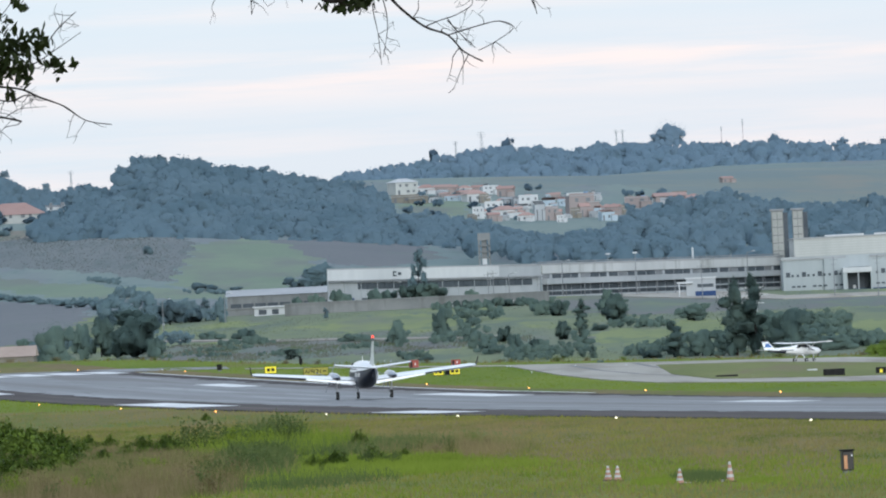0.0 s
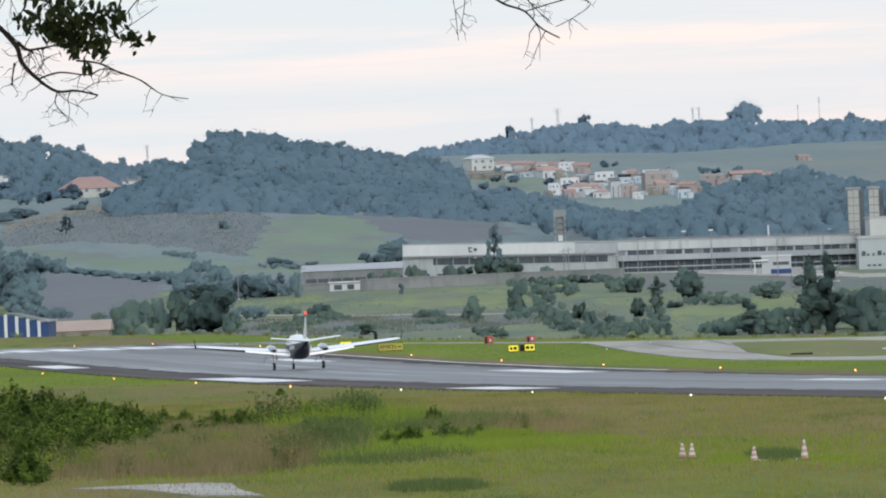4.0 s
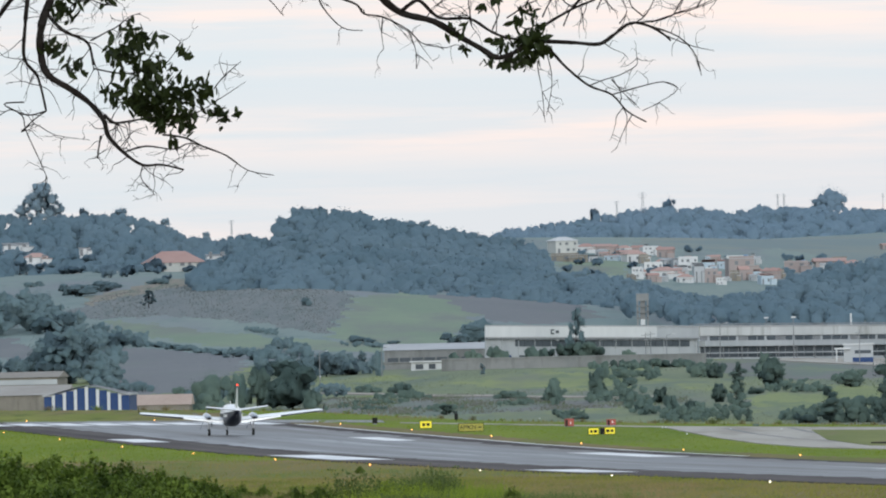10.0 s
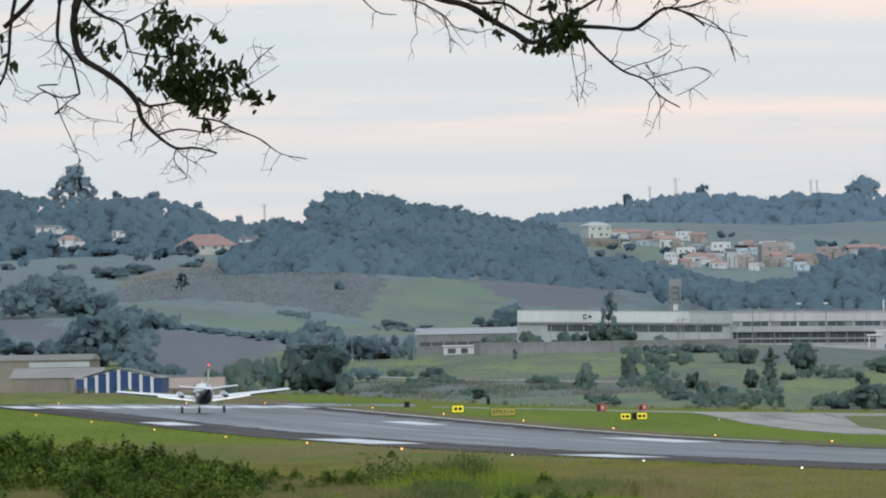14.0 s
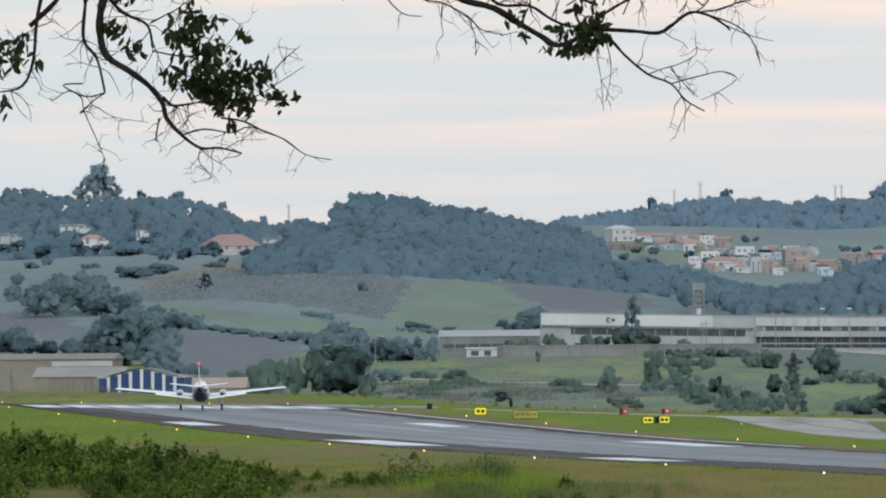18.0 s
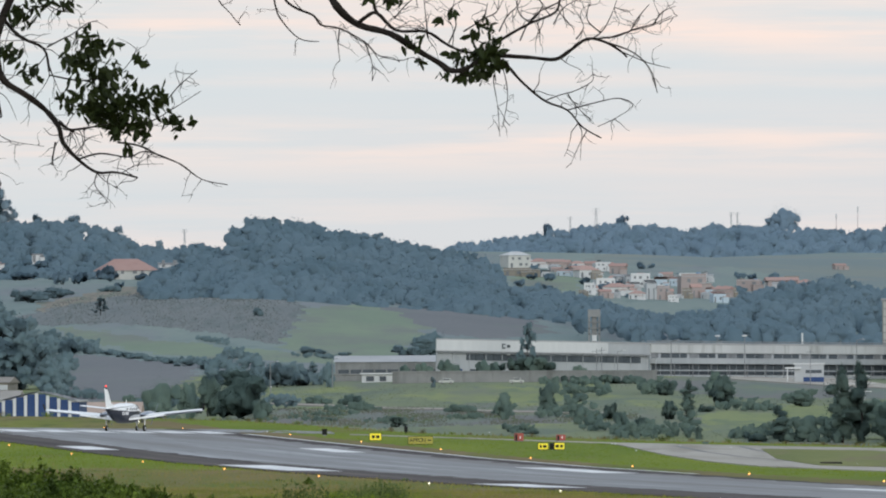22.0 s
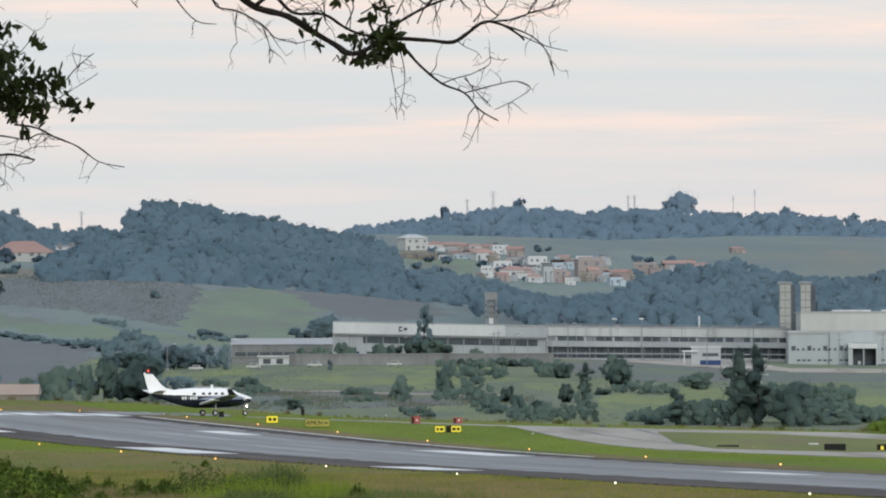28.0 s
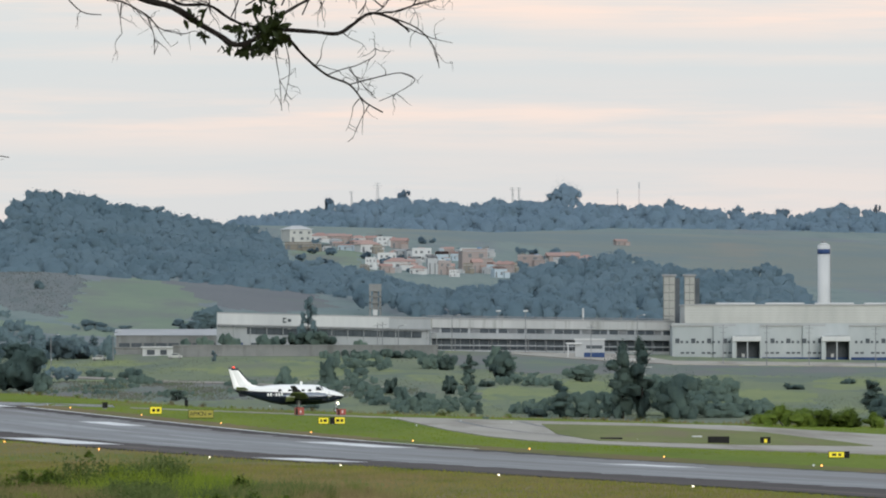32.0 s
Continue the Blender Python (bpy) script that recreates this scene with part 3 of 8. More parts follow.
for s0, s1, w0, w1 in ((118, 145, 4.2, 7.2), (257, 306, 3.8, 7.8), (411, 440, 3.6, 7.0), (118, 147, 25.0, 27.7), (257, 301, 26.0, 29.2), (424, 449, 23.0, 25.4)):
    put("painted_bar", marking(s0, s1, w0, w1), runway, "white painted touchdown bar")
for i in range(8):
    put("threshold_stripe", marking(-34, -6, 3.6 + i * 3.75, 6.5 + i * 3.75), runway, "white painted threshold stripe")
put("edge_line", marking(-6, 300, 33.2, 33.75), runway, "thin white edge line")

# lights along both edges
stem = bmesh.new()
tube(stem, (0, 0, -.2), (0, 0, .04), .05, .04, 6)
lamp_stem = bpy.data.meshes.new("stem")
stem.to_mesh(lamp_stem)
stem.free()
lamp_stem.materials.append(STEEL)


def globe(name, r, material):
    bm = bmesh.new()
    bmesh.ops.create_icosphere(bm, subdivisions=2, radius=r)
    me = bpy.data.meshes.new(name)
    bm.to_mesh(me)
    bm.free()
    me.materials.append(material)
    return me


GLOBES = {"warm": globe("globe", .058, LAMP_WARM), "white": globe("globe", .056, LAMP_WHITE), "small": globe("globe", .10, LAMP_WHITE), "blue": globe("globe", .07, mat("pale_marker", (.75, .78, .8), .5))}


def edge_light(x, y, kind, label, group):
    ob = thing("edge_light", (x, y, gz(x, y)), 0, label, "runway light", group)
    put("stem", lamp_stem, ob)
    put("globe", GLOBES[kind], ob, m=Matrix.Translation((0, 0, .07)))


for k in range(13):
    edge_light(*on_field(60 * k, 0), "warm" if k < 7 else "white", "amber runway edge light on a short stem" if k < 7 else "white runway edge light on a short stem", "near row of runway lights")
    edge_light(*on_field(60 * k, 37.2), "warm", "amber runway edge light on a short stem", "far row of runway lights")
for w in (4, 12, 25, 33):
    edge_light(*on_field(-62, w), "warm", "amber light at the runway end", "runway end lights")
for x, y in (-38.9, 1144.5), (-23.64, 1590), (1.63, 1081), (30.06, 1514), (15.83, 948), (22.35, 702), (-4.74, 1092), (-2.32, 1026), (-4.45, 1092.5), (6.33, 1078):
    edge_light(x, y, "blue", "small pale taxiway marker in the grass", "taxiway markers")


# signs, boxes, cones
def sign(x, y, w, h, z, board, bars, label, legs=2, letters="", back=BLACK):
    ob = thing("airfield_sign", (x, y, gz(x, y)), math.degrees(math.atan2(-x, y)) * 0 + 6, label, "sign", "airfield signs")
    part("board", block(-w / 2, w / 2, -.06, .06, z, z + h, .02), board, ob)
    part("frame", block(-w / 2 - .04, w / 2 + .04, .065, .12, z - .04, z + h + .04), back, ob)
    for i in range(legs):
        px = -w / 2 + w * (i + .5) / legs
        part("leg", rod((px, .02, -.2), (px, .02, z), .03), STEEL, ob)
    for x0, x1 in bars:
        part("lettering_bar", block(x0, x1, -.066, -.061, z + h * .28, z + h * .72), BLACK, ob)
    if letters:
        step = min(h * .56, w * .9 / len(letters))
        for i, ch in enumerate(letters):
            if ch == " ":
                continue
            cu = bpy.data.curves.new("character", "FONT")
            cu.body, cu.size, cu.align_x, cu.align_y, cu.extrude = ch, h * .78, "CENTER", "CENTER", .003
            tmp = bpy.data.objects.new("character", cu)
            scene.collection.objects.link(tmp)
            me = bpy.data.meshes.new_from_object(tmp.evaluated_get(bpy.context.evaluated_depsgraph_get()))
            bpy.data.objects.remove(tmp)
            me.materials.clear()
            me.materials.append(BLACK)
            put("character", me, ob, m=pose((i - (len(letters) - 1) / 2) * step, -.068, z + h / 2, 90))
    return ob


sign(-26.44, 1071.5, 1.05, .62, .08, YELLOW, ((-.34, -.06), (.06, .36)), "small yellow taxiway sign with black characters")
sign(-21.72, 1044.5, 2.2, .66, .06, mat("sign_yellow_dull", (.30, .265, .03), .5, (.36, .32, .05), 1.0), (), "wide dull yellow sign reading apron", letters="APRON  ")
part("lettering_bar", block(.62, .95, -.069, -.062, .34, .44), BLACK, bpy.data.objects["airfield_sign.001"])
sign(-10.43, 1015.5, .85, .52, .08, YELLOW, ((-.3, -.1), (0, .3)), "yellow taxiway direction sign")
sign(-9.07, 1018, .95, .55, .10, YELLOW, ((-.3, 0), (.1, .35)), "yellow taxiway direction sign")
sign(-9.65, 1017, .35, .5, .1, BLACK, (), "narrow black sign between two yellow ones", 1)
sign(22.03, 930, 1.65, .55, .05, BLACK, (), "low black board in the grass island")
ob = sign(26.15, 943.5, .75, .5, .06, BLACK, (), "black sign with a small yellow character")
part("lettering_bar", block(-.12, .12, -.07, -.062, .15, .45), YELLOW, ob)
ob = sign(27.41, 805.5, 1.4, .38, .08, YELLOW, ((-.5, -.2), (-.05, .15)), "low yellow and black taxiway sign")
part("end_panel", block(.35, .72, -.075, -.061, .06, .47), BLACK, ob)


for x, y, w, h, m, label, kind in ((13.63, 942.5, 1.75, .14, BLACK, "low dark board lying in the grass island", "board"), (21.4, 981, .8, .12, WHITE, "small pale slab lying in the grass", "slab")):
    ob = thing("grass_slab", (x, y, gz(x, y) + .1), 5, label, kind)
    part("slab", block(-w / 2, w / 2, -.35, .35, -.2, h, .03), m, ob)


def equipment_box(x, y, w, h, col, label, lamp=False):
    ob = thing("equipment_box", (x, y, gz(x, y)), 10, label, "equipment box")
    part("cabinet", block(-w / 2, w / 2, -w / 2, w / 2, .1, h, .03), col, ob)
    part("lid", block(-w / 2 - .03, w / 2 + .03, -w / 2 - .03, w / 2 + .03, h, h + .05, .01), BLACK if lamp else col, ob)
    part("plinth", block(-w / 2 + .05, w / 2 - .05, -w / 2 + .05, w / 2 - .05, -.2, .1), CONC_WALL, ob)
    return ob


for x, y, h in ((-13.57, 1098.5, .75), (-9.73, 1112, .6)):
    ob = equipment_box(x, y, .8, h, RED, "red equipment box on the grass")
    part("panel", block(-.38, -.2, -.43, -.402, .12, h - .05), BLACK, ob)
    part("tag", block(.02, .12, -.43, -.402, .3, .5), PAINT, ob)
equipment_box(-32.43, 1116.5, .45, .6, BLACK, "dark equipment box beside the runway")
ob = thing("marker_post", (-25.74, 1167.5, -0.3), 0, "dark marker post standing in the grass", "post")
part("shaft", block(-.05, .05, -.05, .05, -.2, 1.0, .01), BLACK, ob)
part("head", block(-.17, .17, -.12, .12, .15, .75, .03), BLACK, ob)
ob = equipment_box(8.44, 345.5, .34, .68, mat("box_black", (.022, .02, .018), .5, (.045, .038, .03), 4.0), "dark metal box with a reflecting red panel", True)
part("panel", block(-.13, -.03, -.185, -.172, .15, .55), mat("red_reflector", (.42, .12, .04), .3, (.55, .3, .12), 4.0), ob)
part("tag", block(.09, .13, -.185, -.172, .52, .57), PAINT, ob)


def cone(x, y, label, tall=.72):
    ob = thing("traffic_cone", (x, y, gz(x, y)), 15, label, "traffic cone", "traffic cones")
    part("base", block(-.15, .15, -.15, .15, 0, .04, .01), mat("cone_base", (.10, .06, .045), .7, (.14, .09, .07), 3.0), ob)
    n = 6
    for i in range(n):
        z0, z1 = .05 + (tall - .05) * i / n, .05 + (tall - .05) * (i + 1) / n
        r0, r1 = .115 - .085 * i / n, .115 - .085 * (i + 1) / n
        part("band", rod((0, 0, z0), (0, 0, z1), r0, r1, 14), ORANGE if i % 2 == 0 else CONEWHITE, ob)


for x, y in ((1.34, 347.5), (1.62, 346.5), (3.35, 335)):
    cone(x, y, "faded orange and white traffic cone", .46)
cone(4.82, 336.5, "orange and white traffic cone", .60)
pave("access_cover", ((3.49, 341), (4.71, 341.5), (4.73, 337.5), (3.49, 336)), .05, CONCRETE, "concrete cover slab between traffic cones", "slab", "")
TRACK = ((-15.6, 319), (-14.2, 321.5), (-12.1, 323), (-11.2, 320.5), (-10.6, 309), (-9.6, 298), (-11.5, 301), (-13.3, 313))
pave("bare_track", TRACK, .04, BARE, "pale bare patch of track in the grass", "track")


# ---- the twin-engined aircraft: x forward, origin on the ground between the main wheels ----
def loft(rings, a0, a1, n=16, cap=True, square=1.0):
    """Skin over ellipse rings (x, z centre, half width, half height), between two angles in degrees, 0 to the left side, 90 on top."""
    bm = bmesh.new()
    rows = []
    for x, zc, hw, hh in rings:
        turn = [radians(a0 + (a1 - a0) * i / n) for i in range(n + 1)]
        rows.append([bm.verts.new((x, hw * math.copysign(abs(math.cos(a)) ** square, math.cos(a)), zc + hh * math.copysign(abs(math.sin(a)) ** square, math.sin(a)))) for a in turn])
    for r0, r1 in zip(rows, rows[1:]):
        for i in range(n):
            bm.faces.new((r0[i], r0[i + 1], r1[i + 1], r1[i]))
    if cap:
        for r in (rows[0], rows[-1]):
            bm.faces.new(r)
    bmesh.ops.recalc_face_normals(bm, faces=bm.faces)
    return bm


def aerofoil(bm, stations):
    """A wing through stations (x leading, x trailing, y, z, thickness)."""
    prof = ((0, 0), (.06, .55), (.3, 1), (.65, .6), (1, .04), (.65, -.35), (.3, -.55), (.06, -.4))
    rows = []
    for xl, xt, y, z, th in stations:
        rows.append([bm.verts.new((xl + (xt - xl) * a, y, z + th * b * .5)) for a, b in prof])
    for r0, r1 in zip(rows, rows[1:]):
        for i in range(8):
            bm.faces.new((r0[i - 1], r0[i], r1[i], r1[i - 1]))
    bm.faces.new(rows[0])
    bm.faces.new(rows[-1])
    bmesh.ops.recalc_face_normals(bm, faces=bm.faces)
    return bm


def upright_foil(bm, stations):
    """A fin through stations (x leading, x trailing, y, z, thickness) stacked upwards."""
    prof = ((0, 0), (.1, .8), (.35, 1), (.7, .6), (1, .05), (.7, -.6), (.35, -1), (.1, -.8))
    rows = [[bm.verts.new((xl + (xt - xl) * a, y + th * b * .5, z)) for a, b in prof] for xl, xt, y, z, th in stations]
    for r0, r1 in zip(rows, rows[1:]):
        for i in range(8):
            bm.faces.new((r0[i - 1], r0[i], r1[i], r1[i - 1]))
    bm.faces.new(rows[0])
    bm.faces.new(rows[-1])
    bmesh.ops.recalc_face_normals(bm, faces=bm.faces)
    return bm


def wheel(parent, x, y, r, width, z=None):
    z = r if z is None else z
    w = part("wheel", rod((x, y - width / 2, z), (x, y + width / 2, z), r, r, 18), RUBBER, parent)
    part("hub", rod((x, y - width / 2 - .01, z), (x, y + width / 2 + .01, z), r * .5, r * .5, 12), SILVER, w)


def twin():
    ob = thing("propeller_aircraft", label="white twin-engined propeller aircraft with a navy belly", category="aircraft")
    rings = [(4.45, 1.62, .05, .05), (4.25, 1.64, .26, .24), (3.7, 1.69, .46, .42), (3.0, 1.76, .60, .56), (2.55, 1.85, .66, .68), (2.0, 1.93, .70, .80), (1.2, 1.93, .72, .83), (-1.6, 1.93, .72, .83),
             (-2.6, 1.98, .66, .74), (-3.8, 2.06, .48, .54), (-5.0, 2.14, .28, .34), (-5.9, 2.2, .12, .16), (-6.1, 2.22, .04, .05)]
    rings = [(x, z - .1 * min(1, hh / .5), hw * 1.08, hh * 1.10) for x, z, hw, hh in rings]
    part("fuselage", loft(rings, 6, 174), JETWHITE, ob, shade=True)
    part("belly", loft([(x, z, hw * 1.004, hh * (1.16 if -4.5 < x < 3.5 else 1.06)) for x, z, hw, hh in rings], 175, 365, 18, True, .78), NAVY, ob, "gloss navy underside", shade=True)
    for sy in (-1, 1):
        bm = bmesh.new()
        v = [bm.verts.new((x, sy * (hw * math.cos(radians(a)) + .012), zc + hh * math.sin(radians(a)))) for (x, zc, hw, hh), a in ((rings[2], 6), (rings[6], 6), (rings[7], 6), (rings[9], 6), (rings[9], 11), (rings[7], 9), (rings[6], 9), (rings[2], 10))]
        bm.faces.new(v)
        part("cheat_line", bm, SILVER, ob)
        for i, x in enumerate((1.15, .5, -.15, -.8, -1.75)):
            bm = bmesh.new()
            bmesh.ops.create_circle(bm, cap_ends=True, segments=14, radius=.18, matrix=pose(x, sy * .765, 2.13, 90 - sy * 18, 0, 0))
            part("cabin_window", bm, GLASS_DARK, ob)
        bm = bmesh.new()
        bm.faces.new([bm.verts.new(q) for q in ((2.35, sy * .715, 2.18), (1.75, sy * .77, 2.18), (1.75, sy * .65, 2.52), (2.08, sy * .59, 2.52))])
        part("cockpit_window", bm, GLASS_DARK, ob)
        bm = bmesh.new()
        bm.faces.new([bm.verts.new(q) for q in ((2.62, sy * .05, 2.42), (2.44, sy * .64, 2.24), (2.14, sy * .54, 2.56), (2.28, sy * .05, 2.64))])
        part("windscreen", bm, GLASS_DARK, ob)
        wing = part("wing", aerofoil(bmesh.new(), [(1.25, -1.15, sy * .4, 1.30, .54), (1.05, -1.05, sy * 2.2, 1.46, .52), (.45, -.75, sy * 7.75, 2.01, .34), (.25, -.68, sy * 8.1, 2.07, .16)]), JETWHITE, ob, shade=False)
        bm = bmesh.new()
        edge = []
        for y, z, drop in ((.75, 1.27, .22), (4.3, 1.65, .12)):
            edge.append([bm.verts.new(q) for q in ((-.3, sy * y, z + .07), (-1.18, sy * y, z + .01), (-1.22, sy * y, z - drop), (-.4, sy * y, z - .14))])
        for i in range(4):
            bm.faces.new((edge[0][i - 1], edge[0][i], edge[1][i], edge[1][i - 1]))
        for e in edge:
            bm.faces.new(e)
        bmesh.ops.recalc_face_normals(bm, faces=bm.faces)
        part("flap", bm, JETWHITE, wing, "lowered white flap")
        # dark skin under the wing, putting the underside's shade into its colour
        under = bmesh.new()
        rows = []
        for xl, xt, y, z, th in [(1.1, -1.05, sy * 1.0, 1.35, .53), (1.05, -1.05, sy * 2.2, 1.46, .52), (.45, -.75, sy * 7.75, 2.01, .34)]:
            rows.append([under.verts.new((xl + (xt - xl) * a, y, z + th * b * .5 - .012)) for a, b in ((.03, -.2), (.06, -.4), (.3, -.55), (.65, -.35), (.97, 0))])
        for r0, r1 in zip(rows, rows[1:]):
            for i in range(4):
                under.faces.new((r0[i], r0[i + 1], r1[i + 1], r1[i]))
        bmesh.ops.recalc_face_normals(under, faces=under.faces)
        part("underside", under, mat("underside_shade_paint", (.06, .07, .095), .4, (.08, .09, .115), .8, world_space=False), wing, "navy-grey wing underside, darkened for its shade")
        part("boot", aerofoil(bmesh.new(), [(1.02, .80, sy * 2.75, 1.535, .12), (.50, .34, sy * 7.7, 2.00, .08)]), BLACK, wing)
        part("winglet", upright_foil(bmesh.new(), [(.25, -.68, sy * 8.09, 2.03, .07), (-.15, -.78, sy * 8.18, 2.32, .055), (-.45, -.93, sy * 8.25, 2.66, .04)]), BLACK, wing, "dark winglet")
        part("tip_light", rod((.24, sy * 8.0, 2.06), (.12, sy * 8.0, 2.06), .025), LAMP_RED if sy > 0 else mat("green_lamp", (.1, .8, .3), .4, glow=(.1, .8, .3, .4)), wing)
        nac = [(3.0, 1.62, .05, .05), (2.85, 1.62, .17, .17), (2.6, 1.6, .27, .31), (1.8, 1.58, .36, .40), (.6, 1.56, .38, .40), (-.4, 1.56, .32, .32), (-1.3, 1.58, .18, .16), (-1.75, 1.6, .04, .04)]
        nacelle = part("engine_nacelle", loft([(x, z, w, h) for x, z, w, h in nac[1:]], 0, 360, 20), SLATE, ob, "glossy navy nacelle, slate-blue for its sky reflection", shade=True)
        nacelle.location = (0, sy * 2.05, 0)
        part("lower_cowl", loft([(x, z, w * 1.02, h * 1.02) for x, z, w, h in nac[1:]], 175, 365, 14), NAVY, nacelle, "gloss navy lower cowling", shade=True)
        part("spinner", loft([(3.25, 1.62, .02, .02), (3.1, 1.62, .10, .10), (2.86, 1.62, .17, .17)], 0, 360, 14), SILVER, nacelle, shade=True)
        part("exhaust", rod((2.2, .34, 1.45), (1.9, .47, 1.40), .09), STEEL, nacelle)
        part("intake", block(2.3, 2.7, -.2, .2, 1.20, 1.36, .04), NAVY, nacelle)
        for a in (20, 110, 200, 290):
            bm = block(2.97, 2.985, -.022, .022, .1, 1.14, .004)
            bmesh.ops.transform(bm, verts=bm.verts, matrix=Matrix.Translation((0, 0, 1.62)) @ Matrix.Rotation(radians(a), 4, "X"))
            part("propeller_blade", bm, SLATE, nacelle)
        part("gear_leg", rod((.05, sy * 1.95, .3), (.05, sy * 2.0, 1.35), .06), SILVER, ob)
        part("gear_door", block(-.2, .3, sy * 1.72 - .02, sy * 1.72 + .02, .8, 1.25), NAVY, ob)
        wheel(ob, 0, sy * 1.95, .29, .2)
        part("tailplane", aerofoil(bmesh.new(), [(-4.75, -6.05, sy * .12, 2.22, .24), (-5.25, -6.0, sy * 2.72, 2.52, .15)]), JETWHITE, ob)
    part("fin", upright_foil(bmesh.new(), [(-3.0, -5.6, 0, 2.42, .16), (-4.5, -5.95, 0, 2.75, .15), (-5.8, -6.55, 0, 4.25, .10)]), JETWHITE, ob)
    part("rudder", upright_foil(bmesh.new(), [(-5.6, -6.22, 0, 2.35, .10), (-5.85, -6.34, 0, 2.75, .09), (-6.42, -6.75, 0, 4.25, .06)]), JETWHITE, ob)
    part("fin_band", upright_foil(bmesh.new(), [(-4.68, -4.86, 0, 2.98, .17), (-5.76, -6.0, 0, 4.25, .14)]), NAVY, ob, "navy band along the fin's leading edge")
    part("fin_cap", upright_foil(bmesh.new(), [(-5.66, -6.74, 0, 4.12, .145), (-5.86, -6.78, 0, 4.38, .11)]), NAVY, ob, "navy fin tip")
    part("tail_beacon", rod((-6.25, 0, 4.34), (-6.25, 0, 4.52), .10, .06), LAMP_RED, ob)
    part("belly_beacon", rod((-.6, 0, .88), (-.6, 0, 1.0), .09, .10), LAMP_RED, ob)
    part("antenna", block(.2, .45, -.012, .012, 2.7, 3.05), JETWHITE, ob)
    part("ventral_fin", upright_foil(bmesh.new(), [(-5.2, -5.7, 0, 1.55, .05), (-4.2, -5.8, 0, 1.95, .06)]), NAVY, ob)
    part("nose_leg", rod((3.75, 0, .3), (3.6, 0, 1.35), .055), SILVER, ob)
    wheel(ob, 3.75, 0, .24, .17)
    for y in (-.13, .13):
        part("lamp_housing", rod((3.66, y, .92), (3.815, y, .92), .11), SILVER, ob)
        part("landing_light", rod((3.82, y, .92), (3.95, y, .92), .085), LAMP_LAND, ob)
    for sy in (-1, 1):
        for i in range(6):
            x = -2.98 + i * .27
            y = sy * (np.interp(x + .1, (-3.8, -2.6, -1.6), (.522, .718, .786)))
            part("registration_bar", block(x, x + .16, y - .02, y + .02, 1.72 if i == 2 else 1.6, 1.78 if i == 2 else 1.9), JETWHITE, ob)
    return ob


def high_wing():
    ob = thing("light_aircraft", label="white single-engined light aircraft with a blue tail", category="aircraft")
    rings = [(2.55, 1.2, .12, .12), (2.4, 1.2, .36, .32), (1.6, 1.25, .52, .45), (.9, 1.45, .54, .62), (-.3, 1.45, .54, .62), (-1.4, 1.4, .40, .42), (-4.6, 1.5, .10, .16), (-5.0, 1.52, .05, .10)]
    part("fuselage", loft(rings, 0, 360, 20), JETWHITE, ob, shade=True)
    blue_tail = mat("tail_blue", (.06, .13, .34), .3, (.12, .24, .5), 2.0, world_space=False)
    part("fin", upright_foil(bmesh.new(), [(-3.5, -5.0, 0, 1.6, .12), (-4.5, -5.35, 0, 2.55, .06)]), JETWHITE, ob)
    part("fin_cap", upright_foil(bmesh.new(), [(-4.52, -5.34, 0, 2.5, .075), (-4.58, -5.36, 0, 2.62, .06)]), NAVY, ob)
    part("fin_stripe", upright_foil(bmesh.new(), [(-3.85, -5.08, 0, 1.86, .13), (-4.32, -5.0, 0, 2.3, .11)]), blue_tail, ob, "blue patch on the white fin")
    part("tail_band", loft([(-2.2, 1.43, .345, .375), (-4.6, 1.5, .115, .175)], 190, 350, 12, False), NAVY, ob, "dark sweep under the tail")
    part("wing", aerofoil(bmesh.new(), [(.85, -.35, -5.5, 2.25, .14), (.95, -.65, -2.5, 2.14, .20), (.95, -.65, 2.5, 2.14, .20), (.85, -.35, 5.5, 2.25, .14)]), JETWHITE, ob)
    part("tailplane", aerofoil(bmesh.new(), [(-4.2, -5.1, -1.7, 1.55, .06), (-4.0, -5.2, 0, 1.55, .1), (-4.2, -5.1, 1.7, 1.55, .06)]), JETWHITE, ob)
    part("stripe", loft([(1.6, 1.25, .53, .46), (.9, 1.45, .55, .63), (-1.4, 1.4, .41, .43), (-3.0, 1.45, .28, .32)], 176, 186, 3, False), NAVY, ob)
    for sy in (-1, 1):
        bm = bmesh.new()
        bm.faces.new([bm.verts.new(q) for q in ((.95, sy * .545, 1.6), (-.9, sy * .50, 1.6), (-.6, sy * .40, 1.95), (.5, sy * .45, 1.98))])
        part("side_window", bm, GLASS_DARK, ob)
        part("strut", rod((.3, sy * .5, .98), (.35, sy * 2.5, 2.1), .035), JETWHITE, ob)
        part("gear_leg", rod((-.1, sy * .35, .95), (-.1, sy * 1.2, .25), .05), JETWHITE, ob)
        wheel(ob, -.1, sy * 1.25, .22, .15)
    bm = bmesh.new()
    bm.faces.new([bm.verts.new(q) for q in ((1.35, -.45, 1.66), (1.35, .45, 1.66), (.95, .40, 2.02), (.95, -.40, 2.02))])
    part("windscreen", bm, GLASS_DARK, ob)
    part("nose_leg", rod((1.75, 0, .2), (1.7, 0, .95), .04), SILVER, ob)
    wheel(ob, 1.75, 0, .19, .13)
    part("spinner", loft([(2.8, 1.2, .01, .01), (2.7, 1.2, .09, .09), (2.55, 1.2, .14, .14)], 0, 360, 12), JETWHITE, ob)
    for a in (35, 215):
        bm = block(2.58, 2.62, -.06, .06, .08, .95, .01)
